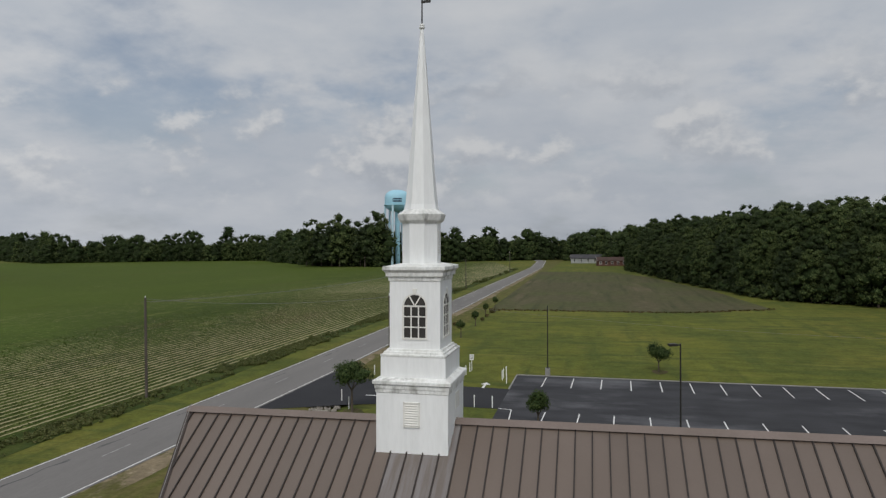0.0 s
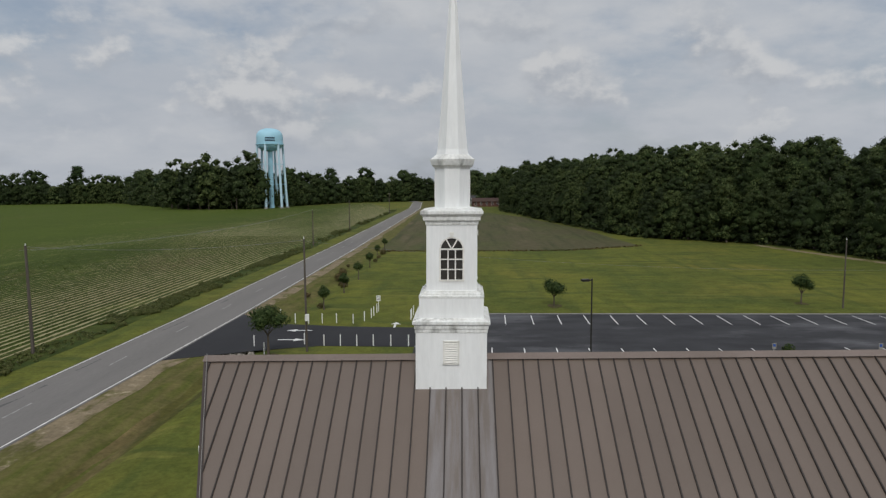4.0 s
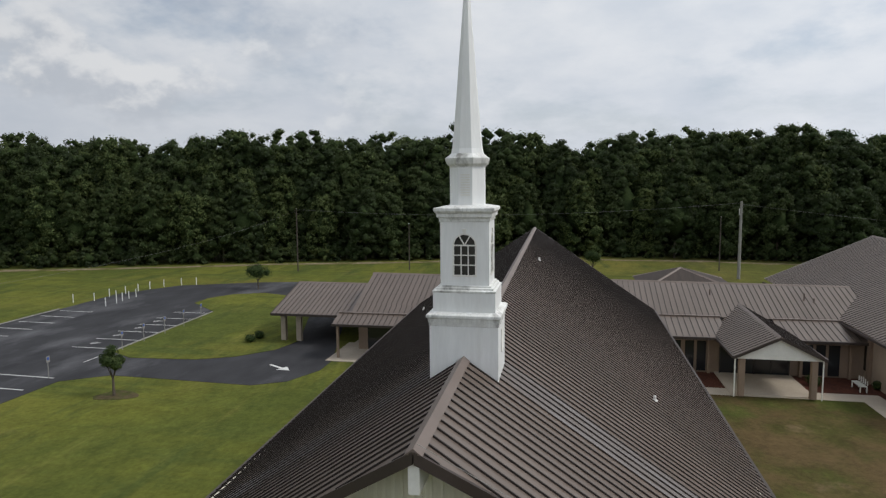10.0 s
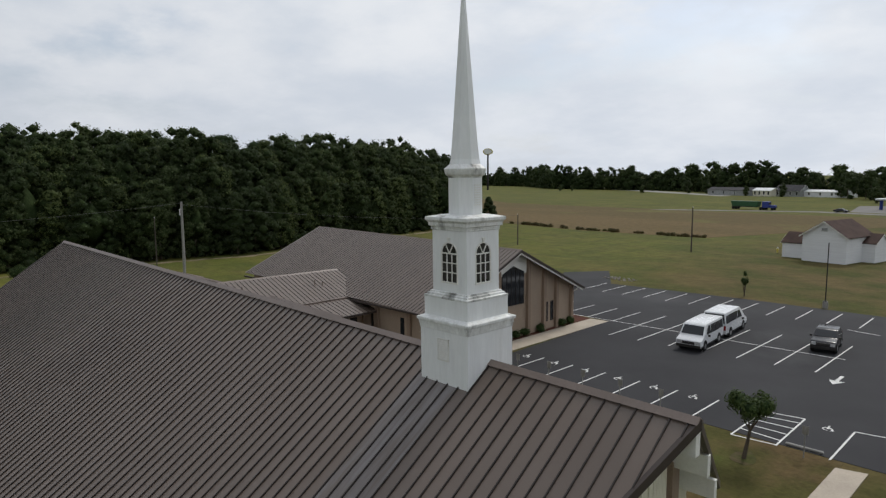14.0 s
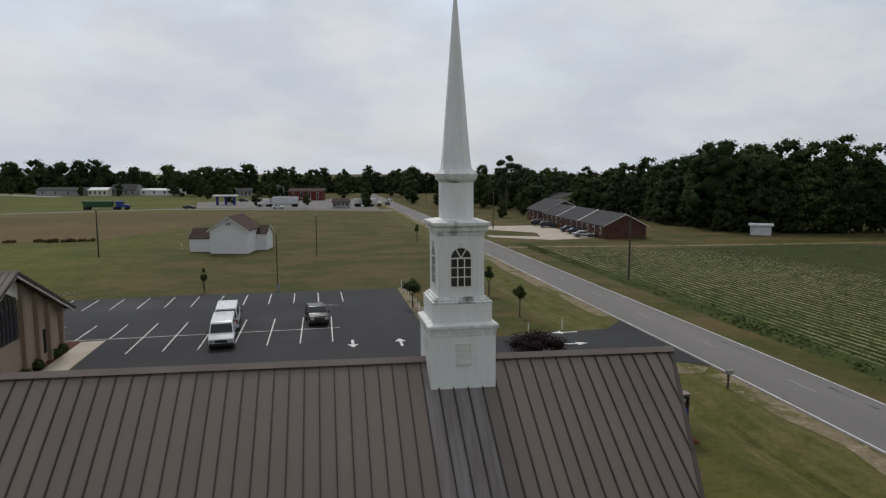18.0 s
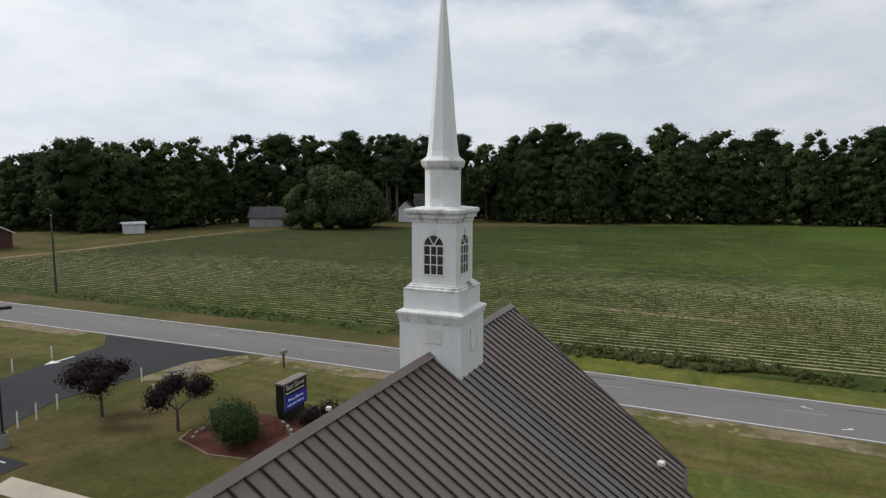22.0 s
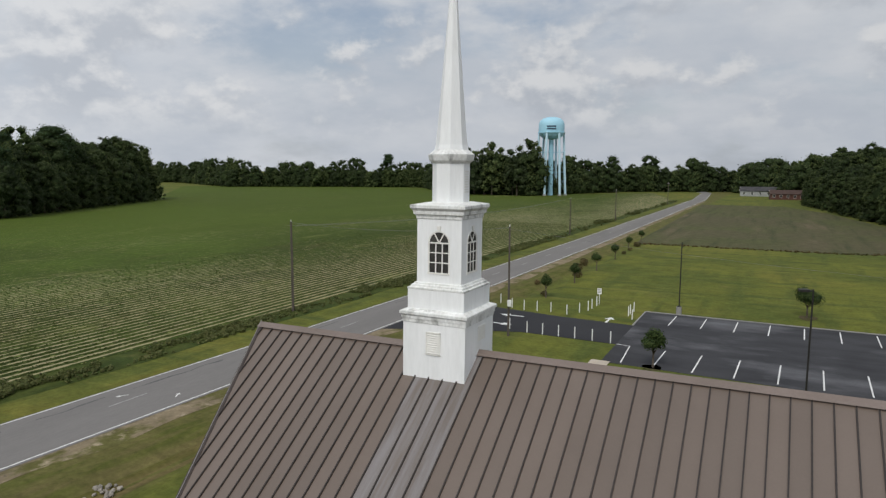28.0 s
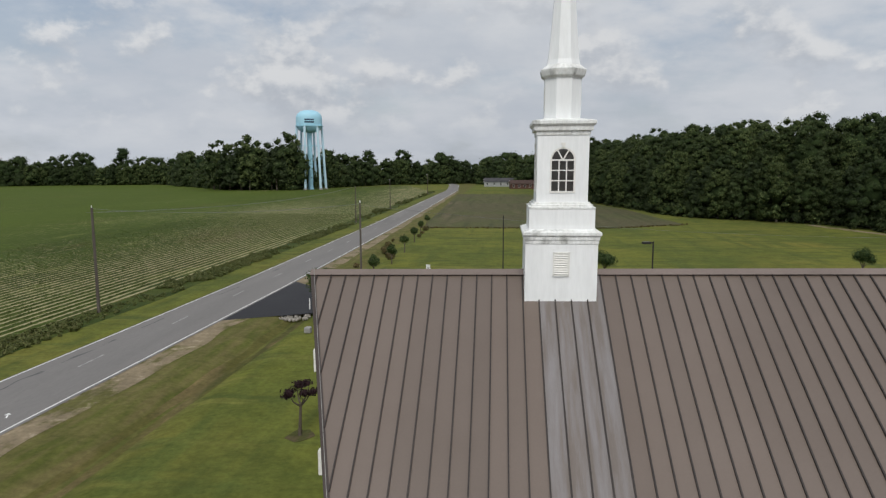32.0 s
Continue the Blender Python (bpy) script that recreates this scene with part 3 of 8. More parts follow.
bm = bmesh.new()
gx = [-3000, -900, -300, -120, -60] + [-40 + 0.75 * i for i in range(50)] + [0, 20, 60, 120, 300, 900, 3000]
gy = [-3000, -900, -400] + [-160 + 4 * i for i in range(80)] + [240, 400, 900, 3000]
grid = [[bm.verts.new((x, y, ditch_z(x, y))) for y in gy] for x in gx]
for i in range(len(gx) - 1):
    for j in range(len(gy) - 1):
        f = bm.faces.new((grid[i][j], grid[i + 1][j], grid[i + 1][j + 1], grid[i][j + 1]))
        f.smooth = True
single("ground", bm, M_GRASS, "mown green and dry grass round the church", "ground", "", "structure")


def wander(r, n, amp):
    """A smooth wandering offset for each of n steps."""
    k = [r.uniform(-1, 1) for _ in range(n // 4 + 3)]
    out = []
    for i in range(n):
        a, w = divmod(i, 4)
        w = w / 4
        w = w * w * (3 - 2 * w)
        out.append(amp * ((1 - w) * k[a] + w * k[a + 1]))
    return out


def strip(name, x0, x1, ya, yb, z, mat, label, category, step=10, wob=0.0, seed=1, side=0):
    """A band along the road, x0 to x1 off its middle, with a wandering edge."""
    r = random.Random(seed)
    bm = bmesh.new()
    rows = []
    n = int((yb - ya) / step) + 1
    wa, wb = wander(r, n, wob), wander(r, n, wob)
    for i in range(n):
        y = ya + i * step
        c = road_x(y)
        a = c + x0 + (wa[i] if side < 1 else 0)
        b = c + x1 + (wb[i] if side > -1 else 0)
        rows.append([bm.verts.new((px, y, z + (ditch_z(px, y) if abs(px) < 25 else 0))) for px in (a, (a + b) / 2, b)])
    for p, q in zip(rows, rows[1:]):
        for i in range(2):
            bm.faces.new((p[i], p[i + 1], q[i + 1], q[i]))
    return single(name, bm, mat, label, category, "", "structure")


strip("road", -2.7, 3.4, -650, 640, 0.03, M_ROAD, "grey two-lane country road of worn asphalt", "road")
strip("road_edge_line", -2.6, -2.5, -650, 640, 0.036, M_PAINT, "white painted edge line", "road line")
strip("road_edge_line", 3.08, 3.18, -650, 640, 0.036, M_PAINT, "white painted edge line", "road line")
for i, y in enumerate((-62, -33, -21, -13, -5, 2, 7, 13, 22, 31, 44, 58)):
    strip("patched_crack", -1.62, -1.5, y, y + (5.6, 3.2, 4.4, 7.5)[i % 4], 0.033, M_TARPATCH, "dark tar patch along a crack in the asphalt", "road patch", 0.35, 0.16, 70 + i)
strip("ditch_grass", 8.2, 9.6, -26, 36, 0.01, M_DITCH, "rough brownish grass in the shallow ditch", "ditch", 1.0, 0.2, 8)
strip("ditch_grass", -9.7, -6.3, -110, 300, 0.012, M_BANK, "rough dark grass bank between road and field", "ditch", 2.0, 0.3, 9)
strip("verge", 3.35, 5.0, -25, 37, 0.012, M_SAND, "bare sandy verge between road and ditch", "verge", 1.0, 0.5, 3, 1)
strip("verge", 3.35, 5.0, 50, 300, 0.012, M_SAND, "thin sandy verge beside the road", "verge", 2.0, 0.35, 4, 1)
strip("verge", 3.35, 5.2, -300, -44, 0.012, M_SAND, "thin sandy verge beside the road", "verge", 2.0, 0.4, 5, 1)

dash = bmesh.new()
slab(dash, [(-0.05, -1.3), (0.05, -1.3), (0.05, 1.3), (-0.05, 1.3)], 0, 0.005)
M_WORN = material("worn_marking_paint", (0.36, 0.35, 0.34), (0.24, 0.235, 0.23), 0.8, 2.5, 9, 0.05, 0, 0.3, coords="World", fine_mix=0.25)
dash_me = mesh_of("centre_dash", dash, M_WORN)
for i in range(44):
    y = 22.6 + 11.05 * (i - 21)
    o = tagged(new("centre_dash", dash_me), "white dash of the road's centre line", "road line", "dashes of the centre line", "structure")
    o.location = (road_x(y), y, 0.034)

# fields and lawns
lay("crop_field", [(-37.2, -97), (-37.6, -60), (-37.4, -10), (-36.6, 30), (-35.5, 70), (-35, 120), (-34.5, 300), (-60, 400), (-140, 318), (-270, 460), (-420, 360), (-252, 196), (-184, 86), (-176, 16), (-150, -36), (-138, -62), (-118, -88), (-98, -96), (-66, -96)], 0.03, M_CROP, "low green row crop with sandy gaps between rows", "field", 0.02)
lay("young_crop_field", [(-17, 114), (20, 114), (37, 124), (34, 168), (22, 235), (10, 272), (-20, 272)], 0.02, M_FIELD_N, "dull sparse young crop in the next field", "field", 0.02)
lay("brown_field", [(13, -222), (50, -128), (80, -126), (119, -134), (150, -166), (420, -380), (190, -232), (100, -226)], 0.02, M_FIELD_SE, "ripe brown field behind the car park", "field", 0.02)

lay("bare_strip", [(-52.8, -4), (-51.9, -4.2), (-51.1, 6), (-49.4, 14), (-49.9, 14.2), (-52.0, 6)], 0.036, M_SAND, "bare sandy strip across the crop", "field", 0.01)

# car parks and drives
lay("car_park", [(-4, 33), (-4, 51.8), (45.6, 51.8), (55, 52), (62, 48), (66, 39), (68, 30), (65, 18), (57, 14), (57, 10), (45.5, 10), (45.5, 14), (42, 18.2), (31, 15.2), (28.5, 15.2), (25.6, 16.5), (24.4, 18.6), (24.8, 27), (24.9, 29.6), (23, 32.3)], 0.02, M_ASPH_OLD, "patchy dark asphalt car park with faded lines", "car park")
lay("drive", [(-4, 38.3), (-12, 38.5), (-17, 36.9), (-24.2, 33.5), (-23.4, 52), (-18.9, 47.2), (-11, 45.9), (-4, 45.5)], 0.024, M_ASPH, "dark asphalt drive from the road", "drive", 0.02)
lay("grass_island", [(46.8, 34.2), (51, 39), (54.1, 39), (57, 37.3), (58.3, 34), (56.5, 29), (50.5, 24.6), (36.5, 20.2), (33.4, 20.9), (30.9, 23.1), (29.6, 25.8), (29.2, 31.3), (30.6, 33.8)], 0.05, M_GRASS, "green grass island in the car park", "lawn", 0.03)
lay("car_park", [(21.2, -24.2), (-5.3, -23.9), (-5.4, -28.2), (-5.8, -37.8), (-5.5, -63.2), (17, -63.2), (33, -62), (39, -71.5), (43, -66), (38, -55), (36, -43.5), (21.8, -43)], 0.02, M_ASPH, "smooth black asphalt car park with white lines", "car park")
lay("drive", [(-5.3, -28.2), (-11.7, -30.8), (-16.9, -29.8), (-21.5, -29.3), (-23.6, -27.9), (-25.3, -26.3), (-25.3, -42.4), (-22.2, -39), (-14.7, -38.2), (-5.7, -37.7)], 0.024, M_ASPH, "dark asphalt drive from the road", "drive", 0.02)

lay("dry_lawn", [(-2.9, -11), (5, -11), (27.5, -11.2), (27.5, -20.5), (21.7, -20.5), (21.2, -24.1), (-2.9, -23.8)], 0.012, M_GRASS_DRY, "brownish parched lawn between church and hall", "lawn", 0.02)

# walks
lay("walk", [(-4.7, 17.5), (-3.35, 17.5), (-3.35, 33.2), (-4.7, 33.2)], 0.04, M_CONC, "pale concrete walk across the lawn", "walk", 0.05)
lay("walk", [(-4.5, 8.9), (-3.2, 8.9), (-3.35, 17.5), (-4.7, 17.5)], 0.043, M_CONC, "pale concrete walk beside the church", "walk", 0.05)
lay("walk", [(-4.05, -23.25), (-2.75, -22.9), (-2.75, -9), (-4.05, -9)], 0.04, M_CONC, "pale concrete walk to the church", "walk", 0.05)
lay("walk", [(4.5, 9.5), (31.0, 9.45), (31.0, 10.7), (4.5, 10.65)], 0.04, M_CONC, "pale concrete walk between lawn and church wall", "walk", 0.05)
lay("walk", [(5, -10.75), (5, -9.5), (29.2, -9.8), (29.2, -11.1)], 0.04, M_CONC, "pale concrete walk along the church wall", "walk", 0.05)
lay("walk", [(27.5, -11.1), (28.9, -11.1), (28.9, -21.9), (24.6, -22.0), (23.6, -21.8), (23.6, -42.6), (21.7, -42.8), (21.7, -20.5), (27.5, -20.5)], 0.037, M_CONC, "pale concrete walk round the courtyard lawn", "walk", 0.05)
lay("planting_bed", [(28.9, -11.1), (35, -11.1), (35, -22.8), (26, -23.0), (26, -43), (23.6, -42.6), (23.6, -21.8), (24.6, -22.0), (28.9, -21.9)], 0.03, M_MULCH, "red mulch bed along the walls", "planting bed", 0.04)
lay("porch_floor", [(27.6, -12.8), (35, -12.8), (35, -17.8), (27.6, -17.8)], 0.1, M_CONC, "pale concrete porch floor", "floor", 0.1)
lay("carport_floor", [(36.5, 15.2), (42, 15.2), (45.5, 14), (45.5, 9), (30.9, 9), (30.9, 15.7), (36.5, 15.7)], 0.06, M_CONC, "pale concrete walk under the carport", "floor", 0.06)


# white lines
def line(x0, y0, x1, y1, z=0.026, w=0.1):
    bm = bmesh.new()
    d = Vector((x1 - x0, y1 - y0))
    n = Vector((-d.y, d.x)).normalized() * w / 2
    slab(bm, [(x0 - n.x, y0 - n.y), (x1 - n.x, y1 - n.y), (x1 + n.x, y1 + n.y), (x0 + n.x, y0 + n.y)], z - 0.004, z)
    return single("bay_line", bm, M_PAINT, "white painted parking bay line", "bay line", "bay lines", "structure")


for i in range(21):
    x = -1.2 + 2.7 * i
    if x < 47:
        line(x, 47.0, x + 0.15, 51.2)
for i in range(10):
    line(-0.35 + 2.66 * i, 33.2, -0.15 + 2.66 * i, 38.0)
for i in range(6):
    line(31.5 + 2.9 * i, 33.9, 31.5 + 2.9 * i, 38.4)
line(-4.0, 38.4, -2.9, 38.2), line(-2.9, 38.2, -2.6, 33.3)
line(27.5, 34.0, 46, 33.9)
for i in range(14):
    x = 33.5 - 2.68 * i
    if x > 0:
        line(x, -61.9, x - 0.1, -56.2)
for i in range(13):
    x = 35.06 - 2.7 * i
    line(x, -48.7, x, -43.2 if x > 21.5 else -38.1 - 0.05 * (20 - x))
line(35.1, -42.8, 2.0, -43.9, 0.03), line(4.5, -54.8, 1.9, -54.3)
for i in range(7):
    x = 18.62 - 2.7 * i
    line(x, -28.4, x + 0.02, -23.5)
line(2.5, -28.35, 0.3, -28.75), line(0.3, -28.75, 0.2, -23.65), line(2.44, -23.5, 0.2, -23.75)      # hatched aisle
for i in range(4):
    line(2.48, -24.75 - i * 0.92, 0.26, -24.5 - i * 1.12)
line(-2.25, -28.6, -2.3, -23.7), line(-2.25, -28.6, -5.0, -29.1), line(-5.0, -29.1, -4.9, -25.0)


def arrow_mark(x, y, turn, size=1.6):
    bm = bmesh.new()
    k = size
    for pts in ([(-0.07 * k, -0.9 * k), (0.07 * k, -0.9 * k), (0.07 * k, 0), (-0.07 * k, 0)], [(-0.3 * k, 0), (0.3 * k, 0), (0, 0.6 * k)]):
        slab(bm, pts, 0.0, 0.005)
    o = single("arrow_marking", bm, M_PAINT, "white painted direction arrow on asphalt", "arrow marking", "arrow markings", "structure")
    o.matrix_basis = pose(x, y, 0.025, 0, 0, turn)
    return o


for x, y, a in ((-15.5, 44.2, 90), (-14.8, 40.6, -90), (-6.5, 46.9, 0), (1.0, -37.75, 0), (-3.0, -38.0, 180), (-17.5, -34.6, 90), (-17.6, -38.4, -90), (28.5, 18.2, 150)):
    arrow_mark(x, y, a)
for x, y, a in ((-28.5, 11.75, 150), (-25.6, 13.6, 30)):   # small survey marks on the road
    o = arrow_mark(x, y, a, 0.5)
    o.location.z = 0.032


def wheelchair_mark(x, y):
    bm = bmesh.new()
    seg = 14
    for i in range(seg - 4):
        a, b = 0.5 + i * math.tau / seg, 0.5 + (i + 1) * math.tau / seg
        slab(bm, [(0.36 * math.cos(a), 0.36 * math.sin(a)), (0.48 * math.cos(a), 0.48 * math.sin(a)), (0.48 * math.cos(b), 0.48 * math.sin(b)), (0.36 * math.cos(b), 0.36 * math.sin(b))], 0, 0.005)
    for pts in ([(-0.08, 0.0), (0.06, 0.0), (0.02, 0.75), (-0.12, 0.75)], [(0.0, 0.1), (0.45, 0.1), (0.45, 0.22), (0.0, 0.22)], [(0.36, -0.45), (0.66, -0.4), (0.5, 0.16), (0.38, 0.16)], [(-0.14, 0.82), (0.06, 0.82), (0.06, 1.02), (-0.14, 1.02)]):
        slab(bm, pts, 0.006, 0.011)
    o = single("wheelchair_marking", bm, M_PAINT, "white painted wheelchair symbol on a bay", "bay marking", "wheelchair markings", "structure")
    o.matrix_basis = pose(x, y, 0.025, 0, 0, 180) @ Matrix.Scale(0.55, 4)


for i in range(6):
    wheelchair_mark(19.9 - 2.67 * i, -27.8)
wheelchair_mark(-1.05, -28.0)
for i in range(4):
    wheelchair_mark(33 + 2.9 * i, 37.4)

# thin concrete kerbs of the car parks
def kerb(pts, w=0.13, h=0.09):
    bm = bmesh.new()
    for (xa, ya), (xb, yb) in zip(pts, pts[1:]):
        d = Vector((xb - xa, yb - ya)).normalized()
        n = Vector((-d.y, d.x)) * w / 2
        slab(bm, [(xa - n.x, ya - n.y), (xb - n.x, yb - n.y), (xb + n.x, yb + n.y), (xa + n.x, ya + n.y)], 0.0, h)
    single("kerb", bm, M_KERB, "narrow worn concrete kerb of the car park", "kerb", "kerbs", "structure")


kerb([(-4, 51.9), (20, 51.9), (45.6, 51.9)])
kerb([(30.7, 33.95), (46.7, 34.3)])
kerb([(-4.05, 45.4), (-4.05, 51.8)])
for cx, cy, r in ((21.0, 26.4, 1.5), (-0.3, 33.2, 0.9), (10.1, 56.3, 1.2), (-10.4, 12.4, 0.8), (0.8, -20.95, 1.0), (-15.3, 34.8, 1.2), (37.7, 57.7, 1.0)):   # bare earth under young trees
    bm = bmesh.new()
    rk = random.Random(int(cx * 10))
    slab(bm, [(cx + 0.8 * r * rk.uniform(0.65, 1.15) * math.cos(i * math.tau / 12), cy + r * rk.uniform(0.65, 1.15) * math.sin(i * math.tau / 12)) for i in range(12)], 0.0, 0.02)
    single("bare_earth", bm, M_EARTH, "bare brown earth under a young tree", "earth", "bare earth rings", "structure")

# ---- church ----
RZ, SL, HALF = 9.705, 0.675, 8.75      # ridge height, slope, half width at the eaves
RISE = 0.0117                         # the long ridge climbs a little towards the back
PW = 0.3508                            # roof panel width


def panel_bm(w, la, lb, rib=0.036):
    """A roof pan with a standing seam: x across, y down the slope to la at one side and lb at the other."""
    bm = bmesh.new()
    solid(bm, [(0, 0, -0.02), (w, 0, -0.02), (w, lb, -0.02), (0, la, -0.02)], [(0, 0, 0), (w, 0, 0), (w, lb, 0), (0, la, 0)])
    n = len(bm.faces)
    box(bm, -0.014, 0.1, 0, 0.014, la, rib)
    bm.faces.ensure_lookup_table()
    # the seam takes the second material, its shadow line coloured in
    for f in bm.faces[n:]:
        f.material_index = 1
    return bm


def slope_frame(p, along, down):
    a, d = Vector(along).normalized(), Vector(down).normalized()
    n = a.cross(d)
    if n.z < 0:
        n = -n
    m = Matrix.Identity(4)
    for i in range(3):
        m[i][0], m[i][1], m[i][2], m[i][3] = a[i], d[i], n[i], p[i]
    return m


def church_y_end(x):
    """How far down the slope, in plan, the front of the roof reaches at x."""
    if x < -4.02:
        return max(0.02, (x + 5.87) / 0.3245)
    if x < -2.7:
        return 5.7
    return min(HALF, 5.7 + (x + 2.7) * (HALF - 5.7) / 1.25)


church = thing("church", (0, 0, 0), "large gabled church with a brown standing-seam metal roof", "church")
K = math.hypot(1, SL)
full = {}
SEAMS = [-5.87] + [-1.19 - PW * k for k in range(13, 0, -1)] + [-1.19 + 0.3586 * k for k in range(7)] + [1.32 + PW * k for k in range(95)]
SEAMS = [x for x in SEAMS if x < 34.5] + [34.62]
for sgn in (-1, 1):
    side = part("roof_slope", bmesh.new(), M_ROOF, church, "brown metal roof slope of long narrow pans")
    for x, x1 in zip(SEAMS, SEAMS[1:]):
        e0, e1 = church_y_end(x), church_y_end(x1)
        if x1 > 33.4:
            e0, e1 = min(e0, (34.64 - x) / 0.12), min(e1, (34.64 - x1) / 0.12)
        grey = -0.75 < x < 0.85
        whole = e0 == HALF and e1 == HALF and abs(x1 - x - PW) < 0.002
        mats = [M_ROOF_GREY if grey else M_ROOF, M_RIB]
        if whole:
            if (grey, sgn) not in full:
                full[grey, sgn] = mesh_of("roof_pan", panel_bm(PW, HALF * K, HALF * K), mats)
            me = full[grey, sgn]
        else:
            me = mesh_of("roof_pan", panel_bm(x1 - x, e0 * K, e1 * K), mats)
        part("roof_pan", me, None, side, "", slope_frame((x, 0, RZ + RISE * x), (1, 0, RISE), (0, sgn, -SL)))

bm = bmesh.new()     # ridge cap, in two runs either side of the steeple
for x0, x1 in ((-5.93, -0.78), (0.78, 34.67)):
    solid(bm, *[[(x, y, RZ + RISE * x + dz) for y, dz in ((-0.15, -0.04), (0, 0.075), (0.15, -0.04), (0, -0.02))] for x in (x0, x1)])
part("ridge_cap", bm, M_TRIM, church, "folded brown metal ridge cap")


def beam(bm, a, b, w, h):
    """A rail of width w and height h under the line a-b."""
    a, b = Vector(a), Vector(b)
    d = (b - a).normalized()
    s = d.cross(Vector((0, 0, 1))).normalized() * w / 2
    u = Vector((0, 0, h))
    solid(bm, [a - s - u, a + s - u, a + s, a - s], [b - s - u, b + s - u, b + s, b - s])


def roof_pt(x, y):
    return (x, y, RZ + RISE * x - SL * abs(y) + 0.03)


for s in (-1, 1):
    bm = bmesh.new()
    beam(bm, roof_pt(-5.9, 0), roof_pt(-4.03, s * 5.75), 0.1, 0.21)
    beam(bm, roof_pt(-4.05, s * 5.76), roof_pt(-2.68, s * 5.76), 0.1, 0.21)
    beam(bm, roof_pt(-2.7, s * 5.7), roof_pt(-1.43, s * 8.78), 0.1, 0.21)
    part("rake_fascia", bm, M_FASCIA, church, "dark brown metal rake edge")
    bm = bmesh.new()
    beam(bm, roof_pt(-1.45, s * 8.8), roof_pt(33.6, s * 8.8), 0.14, 0.2)
    part("gutter", bm, M_FASCIA, church, "dark brown metal gutter")
    bm = bmesh.new()
    beam(bm, roof_pt(34.66, 0), roof_pt(33.6, s * 8.8), 0.1, 0.28)
    part("rake_fascia", bm, M_FASCIA, church, "dark brown metal rake edge")
    bm = bmesh.new()          # soffit and side wall
    box(bm, -1.1, s * 8.0, 0, 33.0, s * 8.25, RZ - SL * 8.0 - 0.1)
    part("side_wall", bm, M_CREAM, church, "cream side wall")

def prow_x(y):
    """The front wall is a shallow prow, set back under the raking eaves."""
    return -5.02 + 0.315 * abs(y)


bm = bmesh.new()              # front and back gables
for s in (-1, 1):
    solid(bm, *[[(prow_x(y) + d, s * y, z) for y, z in ((0, 0), (5.3, 0), (5.3, RZ - SL * 5.3 - 0.1), (0, RZ - 0.12))] for d in (0, 0.2)])
    solid(bm, [(-1.25, s * y, z) for y, z in ((5.2, 0), (8.25, 0), (8.25, RZ - SL * 8.25 - 0.1), (5.2, RZ - SL * 5.2 - 0.1))], [(-1.05, s * y, z) for y, z in ((5.2, 0), (8.25, 0), (8.25, RZ - SL * 8.25 - 0.1), (5.2, RZ - SL * 5.2 - 0.1))])
    box(bm, -3.2, s * 5.12, 0, -1.1, s * 5.3, RZ - SL * 5.3 - 0.1)
part("front_wall", bm, M_CREAM, church, "cream gable wall of vertical boards")
bm = bmesh.new()
solid(bm, [(33.0, y, z) for y, z in ((-8.2, 0), (8.2, 0), (8.2, 4.3), (0, RZ + 0.2), (-8.2, 4.3))], [(33.2, y, z) for y, z in ((-8.2, 0), (8.2, 0), (8.2, 4.3), (0, RZ + 0.2), (-8.2, 4.3))])
part("back_wall", bm, M_CREAM, church, "cream gable wall")
for y in [-4.95 + 0.18 * i for i in range(56)]:   # battens of the gable
    bm = bmesh.new()
    box(bm, prow_x(y) - 0.03, y - 0.025, 4.5, prow_x(y) + 0.01, y + 0.025, RZ - SL * abs(y) - 0.15)
    part("batten", bm, M_CREAM, church)
bm = bmesh.new()
solid(bm, *[[(-5.9, y, RZ - 0.2), (-4.95, y, RZ - 0.2), (-4.95, y, 8.92), (-5.9, y, 8.95)] for y in (-0.09, 0.09)])
part("ridge_fin", bm, M_TRIMWHITE, church, "white plank fin under the ridge end")
for y, top in ((-3.7, 6.82), (-1.8, 8.24), (1.8, 8.24), (3.7, 6.82)):     # lookouts under the rakes, above broad brown panels
    bm = bmesh.new()
    box(bm, -5.95 + 0.315 * abs(y), y - 0.07, top - 0.5, prow_x(y) + 0.1, y + 0.07, top, bevel=0.008)
    part("lookout_plank", bm, M_TRIMWHITE, church, "white plank carrying the overhanging rake")
for s in (-1, 1):
    bm = bmesh.new()
    solid(bm, *[[(prow_x(y) + d, s * y, z) for y, z in ((1.62, 0), (2.66, 0), (2.66, 7.55), (1.62, 7.9))] for d in (-0.16, 0.02)])
    part("front_panel", bm, M_TAN2, church, "broad brown panel on the front wall")
bm = bmesh.new()
beam(bm, roof_pt(-5.85, -0.05)[:2] + (RZ + 0.06,), roof_pt(-4.05, -5.72), 0.01, 0.01)
part("cable", bm, M_KERB, church, "thin grey cable along the rake")

# ---- steeple ----
steeple = thing("steeple", (0, 0, 9.0), "tall white church steeple with arched windows, mildew on ledges", "steeple")
bm = bmesh.new()
square_rings(bm, [(0.80, 8.9), (0.80, 10.7)])
lower = part("lower_box", bm, M_WHITE, steeple, "plain white square base box")
bm = bmesh.new()
square_rings(bm, [(0.80, 10.66), (0.815, 10.67), (0.815, 10.75), (0.83, 10.755), (0.835, 10.84), (0.87, 10.86), (0.87, 10.92), (0.855, 10.935), (0.72, 10.985)])
part("lower_cornice", bm, M_WHITE_DIRTY, steeple, "white cornice ledge with grey mildew")
bm = bmesh.new()
square_rings(bm, [(0.725, 10.95), (0.725, 11.45)])
part("middle_block", bm, M_WHITE, steeple, "plain white middle block")
bm = bmesh.new()
